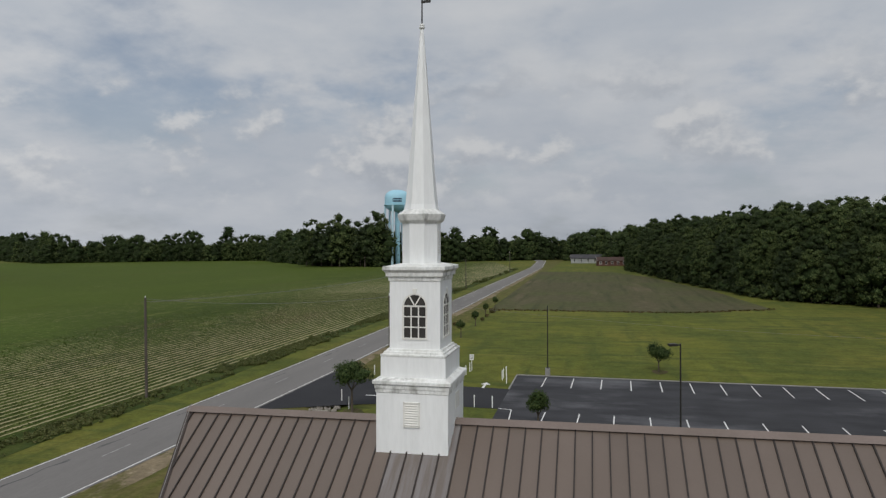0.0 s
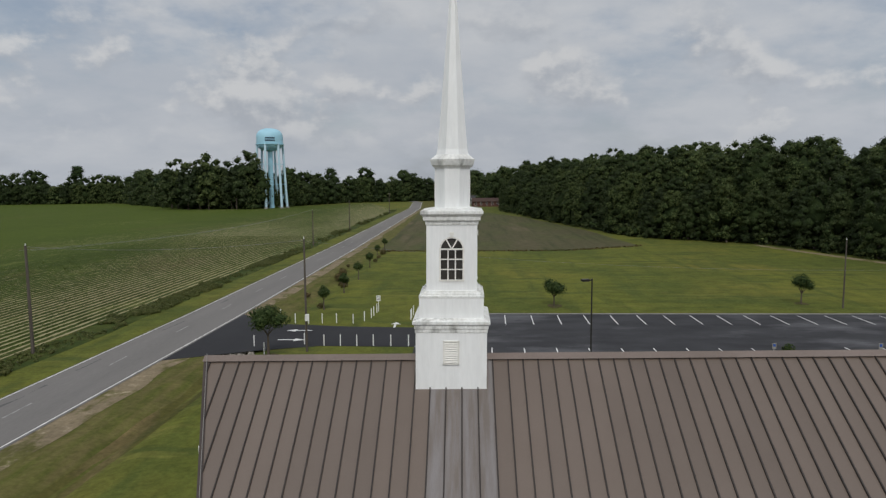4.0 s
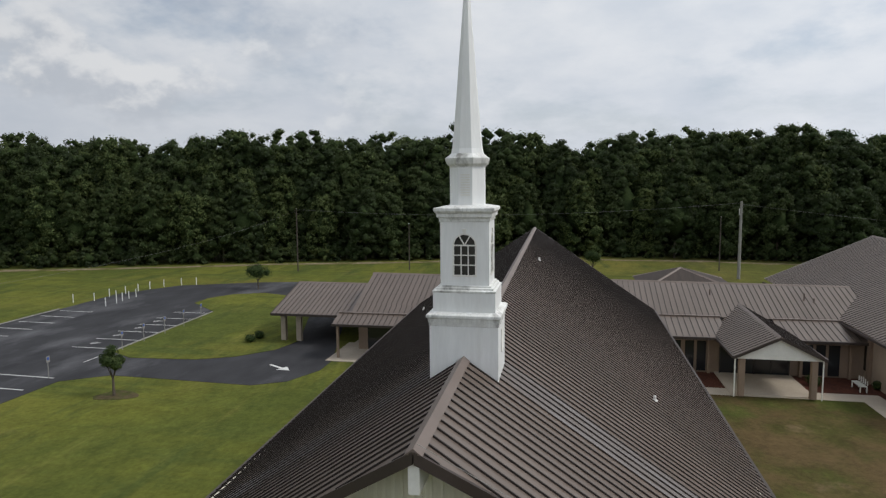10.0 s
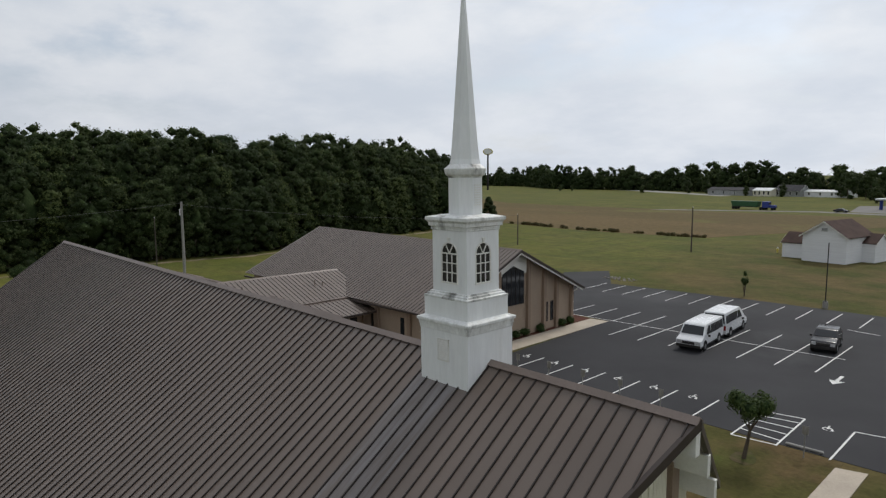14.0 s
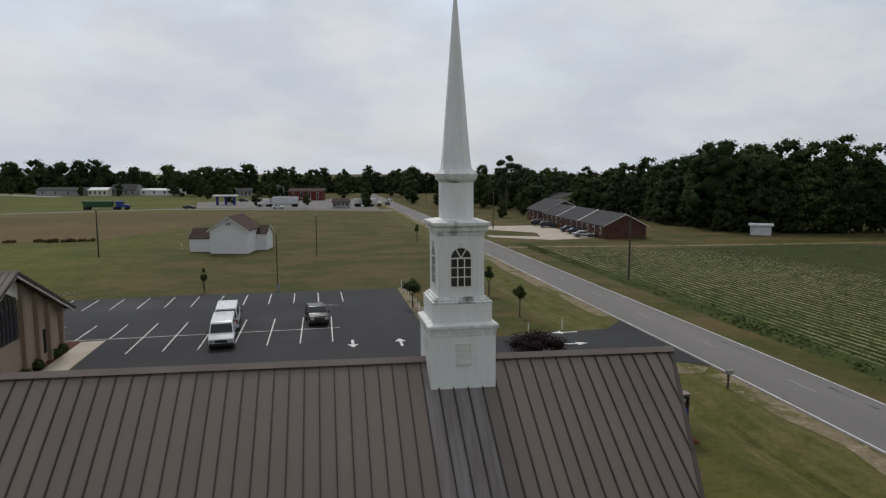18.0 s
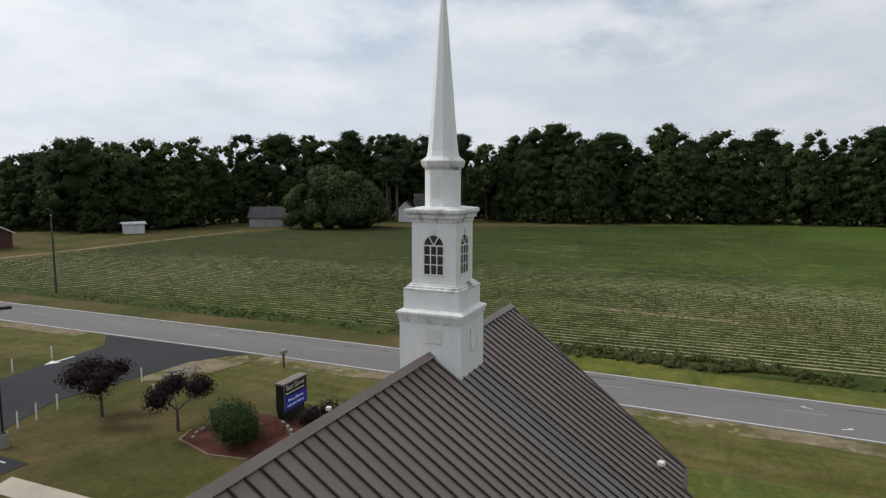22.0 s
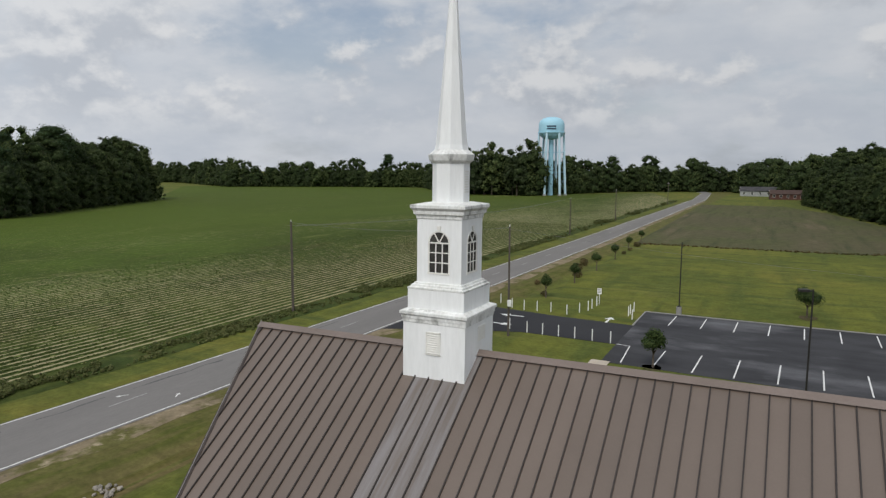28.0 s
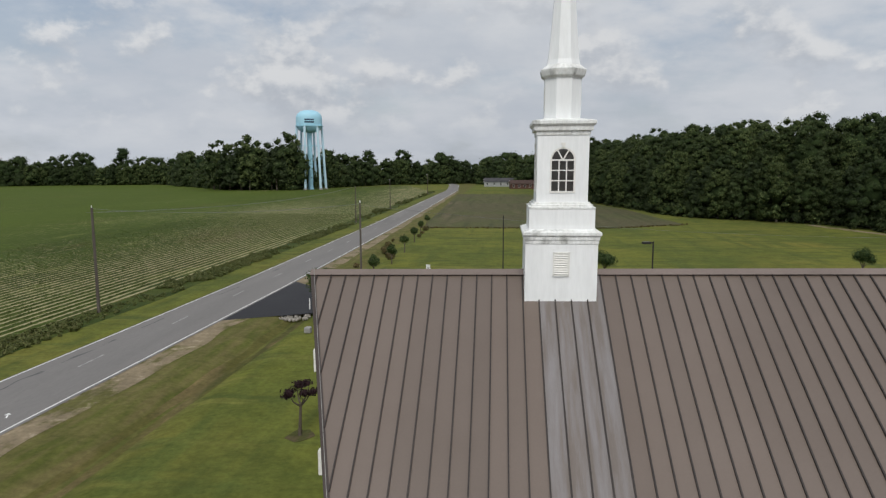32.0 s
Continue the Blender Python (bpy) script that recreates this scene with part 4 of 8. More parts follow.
square_rings(bm, [(0.725, 11.43), (0.735, 11.44), (0.735, 11.475), (0.68, 11.49), (0.675, 11.53), (0.63, 11.545), (0.62, 11.58)])
part("step_moulding", bm, M_WHITE_DIRTY, steeple, "stepped white moulding, stained")
WB = 0.57
for k in range(4):
    turn = Matrix.Rotation(k * math.pi / 2, 4, "Z")
    # belfry face with a real arched opening
    bm = bmesh.new()
    arc = [(0.245 * math.cos(a), 12.52 + 0.245 * math.sin(a)) for a in [i * math.pi / 10 for i in range(11)]]
    hole = [(0.245, 11.83)] + arc + [(-0.245, 11.83)]
    hole = [(-x, z) for x, z in hole]
    hole = [(-0.245, 11.83)] + [(-x, z) for x, z in arc] + [(0.245, 11.83)]
    outer = [(-WB, 11.55), (-WB, 12.52)] + [(-WB + 2 * WB * i / 10, 13.1) for i in range(1, 10)] + [(WB, 12.52), (WB, 11.55)]
    for y, flip in ((-WB, False), (-WB + 0.08, True)):
        h = [bm.verts.new((x, y, z)) for x, z in hole]
        o = [bm.verts.new((x, y, z)) for x, z in outer]
        for i in range(len(h) - 1):
            bm.faces.new((h[i], h[i + 1], o[i + 1], o[i]))
        bm.faces.new((h[-1], h[0], o[0], o[-1]))
        if not flip:
            front = h
        else:
            for i in range(len(h)):
                bm.faces.new((front[i], front[(i + 1) % len(h)], h[(i + 1) % len(h)], h[i]))
    tl, tr = bm.verts.new((-WB, -WB, 13.1)), bm.verts.new((WB, -WB, 13.1))
    bm.verts.ensure_lookup_table()
    f_o = [v for v in bm.verts if abs(v.co.y + WB) < 1e-5]
    left = [v for v in f_o if abs(v.co.x + WB) < 1e-5 and abs(v.co.z - 12.52) < 1e-5][0]
    nxt = min((v for v in f_o if abs(v.co.z - 13.1) < 1e-5 and v not in (tl, tr)), key=lambda v: v.co.x)
    rgt = [v for v in f_o if abs(v.co.x - WB) < 1e-5 and abs(v.co.z - 12.52) < 1e-5][0]
    prv = max((v for v in f_o if abs(v.co.z - 13.1) < 1e-5 and v not in (tl, tr)), key=lambda v: v.co.x)
    bm.faces.new((left, nxt, tl)), bm.faces.new((prv, rgt, tr))
    bmesh.ops.recalc_face_normals(bm, faces=bm.faces[:])
    bmesh.ops.transform(bm, matrix=turn, verts=bm.verts[:])
    part("belfry_wall", bm, M_WHITE, steeple, "white belfry wall pierced by an arched window")
    # window
    bm = bmesh.new()
    vs = [bm.verts.new((x, -WB + 0.012, z)) for x, z in hole]
    bm.faces.new(vs)
    bmesh.ops.solidify(bm, geom=bm.faces[:], thickness=0.01)
    bmesh.ops.transform(bm, matrix=turn, verts=bm.verts[:])
    win = part("window", bm, M_GLASS_PALE, steeple, "arched window with dark glass and white bars")
    y0, y1 = -WB - 0.004, -WB + 0.008
    bars = [((x - 0.014, y0, 11.83, x + 0.014, y1, 12.5), None) for x in (-0.083, 0.083)]
    bars += [((-0.245, y0 + 0.003, z - 0.013, 0.245, y1, z + 0.013), None) for z in (12.06, 12.29)]
    bars += [((-0.25, y0 - 0.003, 12.5, 0.25, y1, 12.535), None)]
    bars += [((0.02, y0, -0.014, 0.25, y1, 0.014), Matrix.Translation((0, 0, 12.52)) @ Matrix.Rotation(-radians(a), 4, "Y")) for a in (60, 120)]
    for size, m in bars:
        bm = bmesh.new()
        box(bm, *size, m)
        bmesh.ops.transform(bm, matrix=turn, verts=bm.verts[:])
        part("glazing_bar", bm, M_TRIMWHITE, win)
    bm = bmesh.new()
    box(bm, -0.285, -WB - 0.02, 11.79, 0.285, -WB + 0.03, 11.83)
    for x in (-0.262, 0.262):
        box(bm, x - 0.018, -WB - 0.01, 11.83, x + 0.018, -WB + 0.04, 12.52)
    for i in range(10):
        a0, a1 = i * math.pi / 10, (i + 1) * math.pi / 10
        q = [(r * math.cos(a), 12.52 + r * math.sin(a)) for r, a in ((0.245, a0), (0.28, a0), (0.28, a1), (0.245, a1))]
        solid(bm, [(x, -WB - 0.01, z) for x, z in q], [(x, -WB + 0.04, z) for x, z in q])
    solid(bm, [(-0.03, -WB - 0.035, 12.79), (0.03, -WB - 0.035, 12.79), (0.05, -WB - 0.035, 12.9), (-0.05, -WB - 0.035, 12.9)], [(-0.03, -WB, 12.79), (0.03, -WB, 12.79), (0.05, -WB, 12.9), (-0.05, -WB, 12.9)])
    bmesh.ops.transform(bm, matrix=turn, verts=bm.verts[:])
    part("surround", bm, M_TRIMWHITE, win)
    # louvred vent, or a blank hatch over the ridge
    bm = bmesh.new()
    if k % 2 == 0:
        x0, x1, z0, z1 = -0.185, 0.185, 9.94, 10.48
        for a, b, c, d in ((x0, z0, x0 + 0.03, z1), (x1 - 0.03, z0, x1, z1), (x0, z0, x1, z0 + 0.03), (x0, z1 - 0.03, x1, z1)):
            box(bm, a, -0.83, b, c, -0.79, d)
        box(bm, x0 + 0.03, -0.802, z0 + 0.03, x1 - 0.03, -0.79, z1 - 0.03)
        for i in range(9):
            z = z0 + 0.06 + i * 0.052
            box(bm, x0 + 0.03, -0.012, -0.022, x1 - 0.03, 0.004, 0.022, Matrix.Translation((0, -0.812, z)) @ Matrix.Rotation(radians(-35), 4, "X"))
    elif k == 1:
        box(bm, -0.1, -0.815, 10.2, 0.3, -0.79, 10.56, bevel=0.006)
    else:
        bm.free()
        continue
    bmesh.ops.transform(bm, matrix=turn, verts=bm.verts[:])
    part("louvre" if k % 2 == 0 else "hatch", bm, M_TRIMWHITE, steeple, "white slatted vent" if k % 2 == 0 else "white access panel")
bm = bmesh.new()
square_rings(bm, [(0.57, 13.06), (0.59, 13.07), (0.595, 13.15), (0.64, 13.17), (0.645, 13.25), (0.70, 13.31), (0.70, 13.37), (0.69, 13.385), (0.40, 13.44)])
part("upper_cornice", bm, M_WHITE_DIRTY, steeple, "white cornice with grey mildew")
T8 = math.pi / 8
bm = bmesh.new()
lathe(bm, [(0.435, 13.4), (0.435, 14.36)], 8, T8)
drum = part("octagonal_drum", bm, M_WHITE, steeple, "white eight-sided drum")
for k in (0, 4):
    bm = bmesh.new()
    for i in range(9):
        box(bm, 0.395, -0.11, 13.66 + i * 0.058, 0.415, 0.11, 13.69 + i * 0.058)
    bmesh.ops.transform(bm, matrix=Matrix.Rotation(k * math.pi / 4, 4, "Z"), verts=bm.verts[:])
    part("drum_louvre", bm, M_TRIMWHITE, drum)
bm = bmesh.new()
lathe(bm, [(0.435, 14.31), (0.445, 14.34), (0.50, 14.38), (0.515, 14.40), (0.54, 14.49), (0.545, 14.53), (0.52, 14.545), (0.37, 14.66), (0.35, 14.68)], 8, T8)
part("collar", bm, M_WHITE_DIRTY, steeple, "eight-sided white collar with mildew streaks")
bm = bmesh.new()
lathe(bm, [(0.4, 14.64), (0.372, 14.75), (0.325, 15.2), (0.038, 18.72)], 8, T8)
part("spire", bm, M_WHITE, steeple, "slender eight-sided white spire")
bm = bmesh.new()
bmesh.ops.create_icosphere(bm, subdivisions=2, radius=0.06, matrix=Matrix.Translation((0, 0, 18.78)) @ Matrix.Diagonal((1, 1, 0.75, 1)))
lathe(bm, [(0.055, 18.7), (0.07, 18.73), (0.055, 18.75)], 10)
part("finial", bm, M_WHITE_DIRTY, steeple, "small grey-white ball finial")
bm = bmesh.new()
cyl(bm, (0, 0, 18.8), (0, 0, 19.7), 0.018, 0.01, 6)
box(bm, -0.02, -0.008, 19.28, 0.2, 0.008, 19.34)
part("vane_rod", bm, M_DARKMETAL, steeple, "thin rod with a small weather vane")

# the whole steeple sits a little lower and very slightly out of plumb
lean = Matrix(((1, 0, 0.008, -0.008 * 9.2), (0, 1, 0.004, -0.004 * 9.2), (0, 0, 1, -0.205), (0, 0, 0, 1)))
for o in steeple.children_recursive:
    o.data.transform(lean)

# ---- buildings ----
def roof_side(parent, a, b, down, w=0.4, mats=None, name="roof_slope", trim_a=0.0, trim_b=0.0):
    """Pans along the ridge a-b, running down by the vector down. trim: plan length lost at the foot at either end (hips)."""
    a, b, down = Vector(a), Vector(b), Vector(down)
    L, D = (b - a).length, down.length
    n = max(1, round(L / w))
    side = part(name, bmesh.new(), M_ROOF, parent, "brown metal roof slope of narrow pans")
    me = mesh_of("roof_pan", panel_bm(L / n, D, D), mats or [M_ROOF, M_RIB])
    for i in range(n):
        part("roof_pan", me, None, side, "", slope_frame(a + (b - a) * (i / n), b - a, down))
    return side


def cap(parent, a, b, w=0.22, drop=0.1):
    a, b = Vector(a), Vector(b)
    s = (b - a).cross(Vector((0, 0, 1))).normalized() * w
    u = Vector((0, 0, 1))
    bm = bmesh.new()
    solid(bm, [a - s - u * drop * w / 0.22, a + u * 0.07, a + s - u * drop * w / 0.22, a - u * 0.02], [b - s - u * drop * w / 0.22, b + u * 0.07, b + s - u * drop * w / 0.22, b - u * 0.02])
    part("ridge_cap", bm, M_TRIM, parent)


def wall_quad(bm, pts, d):
    """A wall from an outline, thickened by the vector d."""
    d = Vector(d)
    solid(bm, pts, [Vector(p) + d for p in pts])


# hall
HX0, HX1, HY, HZ, HE, HH = 23.2, 53.3, -31.25, 7.78, 3.45, 9.5
HR = 0.35                              # the ridge climbs by this much towards the back
hall = thing("fellowship_hall", (38, HY, 0), "tan gabled hall with a brown metal roof", "hall")
hs = (HZ - HE) / HH
for s in (-1, 1):
    roof_side(hall, (HX0, HY, HZ), (HX1, HY, HZ + HR), (0, s * HH, -(HZ - HE)), 0.42)
    bm = bmesh.new()
    beam(bm, (HX0 - 0.02, HY, HZ + 0.03), (HX0 - 0.02, HY + s * (HH + 0.05), HE + 0.01), 0.08, 0.2)
    part("rake_fascia", bm, M_FASCIA, hall, "dark brown rake edge")
    bm = bmesh.new()
    beam(bm, (HX0 + 0.08, HY, HZ - 0.2), (HX0 + 0.08, HY + s * (HH - 0.1), HE - 0.14), 0.06, 0.16)
    part("rake_board", bm, M_TRIMWHITE, hall, "white rake board")
    bm = bmesh.new()
    beam(bm, (HX0, HY + s * (HH + 0.05), HE + 0.03), (HX1, HY + s * (HH + 0.05), HE + 0.03), 0.14, 0.16)
    part("gutter", bm, M_FASCIA, hall, "dark brown gutter")
    bm = bmesh.new()
    box(bm, HX0 + 1.0, HY + s * 8.6, 0, HX1 - 0.6, HY + s * 8.8, HE + 0.2)
    part("side_wall", bm, M_TAN, hall, "tan side wall")
    bm = bmesh.new()
    cyl(bm, (HX0 + 0.9, HY + s * 8.95, 0.1), (HX0 + 0.9, HY + s * 8.95, HE - 0.5), 0.05, 0.05, 8)
    cyl(bm, (HX0 + 0.9, HY + s * 8.95, HE - 0.5), (HX0 + 0.6, HY + s * 9.45, HE - 0.1), 0.05, 0.05, 8)
    part("downpipe", bm, M_TRIMWHITE, hall, "pale downpipe")
    for x in (27.5, 31.5, 36, 41, 46):
        bm = bmesh.new()
        box(bm, x - 0.2, HY + s * 8.8, 0, x + 0.2, HY + s * 9.0, HE + 0.1)
        part("pilaster", bm, M_TAN2, hall, "darker tan pilaster")
        bm = bmesh.new()
        box(bm, x + 0.7, HY + s * 8.79, 0.7, x + 1.15, HY + s * 8.825, 2.6)
        part("narrow_window", bm, M_GLASS, hall, "tall narrow dark window")
cap(hall, (HX0 - 0.05, HY, HZ), (HX1, HY, HZ + HR))
FX = HX0 + 0.95
bm = bmesh.new()
wall_quad(bm, [(FX, HY - 8.75, 0), (FX, HY + 8.75, 0), (FX, HY + 8.75, HZ - hs * 8.75 - 0.08), (FX, HY, HZ - 0.08), (FX, HY - 8.75, HZ - hs * 8.75 - 0.08)], (0.2, 0, 0))
part("gable_wall", bm, M_TAN, hall, "tan gable wall panel")
bm = bmesh.new()
wall_quad(bm, [(HX1 - 0.7, HY - 8.75, 0), (HX1 - 0.7, HY + 8.75, 0), (HX1 - 0.7, HY + 8.75, HZ - hs * 8.75 - 0.08), (HX1 - 0.7, HY, HZ - 0.08), (HX1 - 0.7, HY - 8.75, HZ - hs * 8.75 - 0.08)], (0.2, 0, 0))
part("back_wall", bm, M_TAN, hall, "tan back wall")
for y in (-8.6, -6.2, -4.3, -2.0, 2.0, 4.3, 6.2, 8.6):
    bm = bmesh.new()
    box(bm, FX - 0.3, HY + y - 0.17, 0, FX - 0.003, HY + y + 0.17, HZ - hs * (abs(y) + 0.17) - 0.1)
    part("pilaster", bm, M_TAN2, hall, "darker tan pilaster")
bm = bmesh.new()
wall_quad(bm, [(FX - 0.06, HY - 1.83, 5.6), (FX - 0.06, HY + 1.83, 5.6), (FX - 0.06, HY + 1.83, HZ - hs * 1.83 - 0.12), (FX - 0.06, HY, HZ - 0.12), (FX - 0.06, HY - 1.83, HZ - hs * 1.83 - 0.12)], (0.05, 0, 0))
part("gable_panel", bm, M_TRIMWHITE, hall, "white panel over the tall window")
bm = bmesh.new()
wall_quad(bm, [(FX - 0.1, HY - 1.45, 2.95), (FX - 0.1, HY + 1.45, 2.95), (FX - 0.1, HY + 1.45, 5.75), (FX - 0.1, HY, 6.35), (FX - 0.1, HY - 1.45, 5.75)], (0.09, 0, 0))
gw = part("gable_window", bm, M_GLASS, hall, "tall dark five-sided window")
for y in (-0.87, -0.29, 0.29, 0.87):
    bm = bmesh.new()
    box(bm, FX - 0.13, HY + y - 0.03, 2.95, FX - 0.1, HY + y + 0.03, 6.15 - 0.42 * abs(y))
    part("mullion", bm, M_DARKMETAL, gw)
for y in (-5.25, 5.25):
    for d in (-0.42, 0.42):
        bm = bmesh.new()
        box(bm, FX - 0.05, HY + y + d - 0.2, 0.75, FX + 0.02, HY + y + d + 0.2, 2.55)
        part("narrow_window", bm, M_GLASS, hall, "tall narrow dark window")

# cross wing joining church and hall, with its porch and carport
LX, LZ, LN = 39.8, 5.25, 5.58       # ridge height at the south and north ends
wing = thing("cross_wing", (LX, -5, 0), "low tan wing with a brown metal roof and lower shed roof", "building wing")
roof_side(wing, (LX, -24.2, LZ), (LX, 14.4, LN), (-5.0, 0, -1.78), 0.42)
roof_side(wing, (LX, -24.2, LZ), (LX, 14.4, LN), (6.5, 0, -2.3), 0.42)
cap(wing, (LX, -24.2, LZ), (LX, 14.45, LN))
roof_side(wing, (34.8, 8.4, 3.76), (34.8, 14.4, 3.79), (-1.4, 0, -0.5), 0.42)
for y0, y1, fx, fz in ((-22.4, -17.2, 34.9, 3.5), (-13.6, -8.8, 34.9, 3.56), (8.8, 15.4, 33.4, 3.27)):
    roof_side(wing, (fx, y0, fz), (fx, y1, fz), (31.6 - fx, 0, 2.72 - fz), 0.42, None, "shed_roof")
    bm = bmesh.new()
    beam(bm, (fx, y0, fz + 0.08), (fx, y1, fz + 0.08), 0.24, 0.1)
    part("flashing", bm, M_TRIM, wing, "brown flashing strip")
    bm = bmesh.new()
    beam(bm, (31.55, y0, 2.78), (31.55, y1, 2.78), 0.12, 0.18)
    part("gutter", bm, M_FASCIA, wing, "dark brown gutter")
bm = bmesh.new()
box(bm, 32.5, -22.5, 0, 32.7, -8.2, 2.85)
part("west_wall", bm, M_TAN2, wing, "tan brick wall under the shed roof")
bm = bmesh.new()
box(bm, 34.6, 8.2, 0, 34.8, 14.2, 3.5)
part("west_wall", bm, M_TAN2, wing, "tan brick wall under the shed roof")
bm = bmesh.new()
box(bm, 34.5, 9.3, 0.12, 34.58, 13.4, 2.5)
part("porch_glazing", bm, M_GLASS, wing, "wide dark glazing under the shed roof")
bm = bmesh.new()
box(bm, 45.6, -22.5, 0, 45.8, 14.2, 3.1)
part("east_wall", bm, M_TAN2, wing, "tan brick wall")
bm = bmesh.new()
box(bm, 34.8, 14.0, 0, 45.6, 14.2, 3.4)
part("end_wall", bm, M_TAN2, wing, "tan brick wall")
for y0, y1 in ((-10.5, -9.8), (-11.4, -10.8), (-12.2, -11.6), (-20.9, -20.2), (-20.0, -19.4), (-19.2, -18.6)):
    bm = bmesh.new()
    box(bm, 32.42, y0, 0.15, 32.48, y1, 2.3)
    part("tall_window", bm, M_GLASS, wing, "tall dark window")
for y in (-9.5, -12.4, -18.4, -21.5, 10.2, 15.0):
    bm = bmesh.new()
    px = 31.75 if y > 0 else 32.2
    box(bm, px, y - 0.09, 0, px + 0.18, y + 0.09, 2.62)
    part("post", bm, M_TAN2, wing, "square tan post")
for x, y, h in ((38.0, -13.5, 0.5), (37.6, -20.2, 0.55), (37.3, -20.8, 0.35)):
    z = LZ - (LX - x) * 0.356
    bm = bmesh.new()
    cyl(bm, (x, y, z - 0.1), (x, y, z + h), 0.06, 0.06, 8)
    cyl(bm, (x, y, z), (x, y, z + 0.08), 0.14, 0.08, 8)
    part("vent_pipe", bm, M_TRIM, wing, "small roof vent pipe")

porch = thing("porch", (30, -15.4, 0), "gabled entrance porch with white gable and square posts", "porch")
PZ, PE, PY, PH = 4.02, 2.72, -15.4, 2.65
for s in (-1, 1):
    roof_side(porch, (26.9, PY, PZ), (37.2, PY, PZ + 0.24), (0, s * PH, -(PZ - PE)), 0.4)
    bm = bmesh.new()
    beam(bm, (26.9, PY, PZ + 0.03), (26.9, PY + s * (PH + 0.03), PE + 0.02), 0.08, 0.2)
    part("rake_fascia", bm, M_FASCIA, porch, "dark brown rake edge")
    bm = bmesh.new()
    beam(bm, (26.95, PY + s * (PH + 0.05), PE + 0.03), (32.4, PY + s * (PH + 0.05), PE + 0.03), 0.12, 0.16)
    part("gutter", bm, M_FASCIA, porch, "dark brown gutter")
    bm = bmesh.new()
    box(bm, 27.15, PY + s * 2.1 - 0.18, 0.1, 27.5, PY + s * 2.1 + 0.18, 2.62, bevel=0.02)
    part("post", bm, M_TAN2, porch, "square tan post")
    bm = bmesh.new()
    cyl(bm, (27.1, PY + s * 2.55, 0.1), (27.1, PY + s * 2.55, 2.6), 0.045, 0.045, 8)
    part("downpipe", bm, M_TRIMWHITE, porch, "white downpipe")
cap(porch, (26.85, PY, PZ), (37.2, PY, PZ + 0.24))
bm = bmesh.new()
wall_quad(bm, [(27.1, PY - 2.55, 2.55), (27.1, PY + 2.55, 2.55), (27.1, PY + 2.55, 2.7), (27.1, PY, PZ - 0.06), (27.1, PY - 2.55, 2.7)], (0.12, 0, 0))
part("gable", bm, M_TRIMWHITE, porch, "white boarded gable")
bm = bmesh.new()
box(bm, 27.2, PY - 2.4, 2.6, 32.4, PY + 2.4, 2.68)
part("soffit", bm, M_TRIMWHITE, porch, "white porch ceiling")
bm = bmesh.new()
box(bm, 32.3, PY - 2.3, 0.12, 32.4, PY + 2.3, 2.58)
entrance = part("entrance_door", bm, M_GLASS, porch, "dark glazed entrance doors")
for y in (-2.3, -1.15, -0.03, 1.1, 2.24):
    bm = bmesh.new()
    box(bm, 32.26, PY + y, 0.1, 32.31, PY + y + 0.07, 2.58)
    part("door_stile", bm, M_DARKMETAL, entrance)

carport = thing("carport", (41, 19, 0), "drive-through carport with a brown metal roof on brick columns", "carport")
CX, CZ, CE = 41.8, 4.28, 2.55
for s, run in ((-1, 6.2), (1, 6.2)):
    roof_side(carport, (CX, 14.5, CZ), (CX, 22.3, CZ), (s * run, 0, -(CZ - CE)), 0.42)
    bm = bmesh.new()
    beam(bm, (CX + s * (run + 0.05), 14.5, CE + 0.03), (CX + s * (run + 0.05), 22.3, CE + 0.03), 0.12, 0.2)
    part("gutter", bm, M_FASCIA, carport, "dark brown gutter")
    bm = bmesh.new()
    beam(bm, (CX, 22.32, CZ + 0.03), (CX + s * (run + 0.03), 22.32, CE + 0.02), 0.08, 0.22)
    part("rake_fascia", bm, M_FASCIA, carport, "dark brown rake edge")
    for y in (20.2, 21.6):
        bm = bmesh.new()
        box(bm, CX + s * 5.2 - 0.22, y - 0.22, 0, CX + s * 5.2 + 0.22, y + 0.22, 2.45, bevel=0.02)
        part("column", bm, M_COLUMN, carport, "square pale tan brick column")
cap(carport, (CX, 14.45, CZ), (CX, 22.35, CZ))
bm = bmesh.new()
wall_quad(bm, [(CX - 5.7, 22.1, 2.42), (CX + 5.7, 22.1, 2.42), (CX + 5.7, 22.1, 2.55), (CX, 22.1, CZ - 0.08), (CX - 5.7, 22.1, 2.55)], (0, -0.15, 0))
part("gable", bm, M_TAN, carport, "tan gable panel")
bm = bmesh.new()
box(bm, CX - 5.9, 14.4, 2.38, CX + 5.9, 22.1, 2.45)
part("soffit", bm, M_TAN2, carport, "carport ceiling")

hipped = thing("hipped_outbuilding", (52, -14, 0), "low outbuilding with a brown hipped roof", "building")
bm = bmesh.new()
box(bm, 48, -18, 0, 56, -10, 3.3)
part("wall", bm, M_TAN, hipped, "tan wall")
bm = bmesh.new()
c4 = [(47.5, -18.5, 3.3), (56.5, -18.5, 3.3), (56.5, -9.5, 3.3), (47.5, -9.5, 3.3)]
vs = [bm.verts.new(p) for p in c4]
tops = [bm.verts.new((52, -13.9, 4.92)), bm.verts.new((52, -13.3, 4.92))]
bm.faces.new(vs[::-1])
bm.faces.new((vs[0], vs[1], tops[0])), bm.faces.new((vs[1], vs[2], tops[1], tops[0])), bm.faces.new((vs[2], vs[3], tops[1])), bm.faces.new((vs[3], vs[0], tops[0], tops[1]))
part("roof", bm, M_ROOF_DARK, hipped, "dark brown hipped roof")
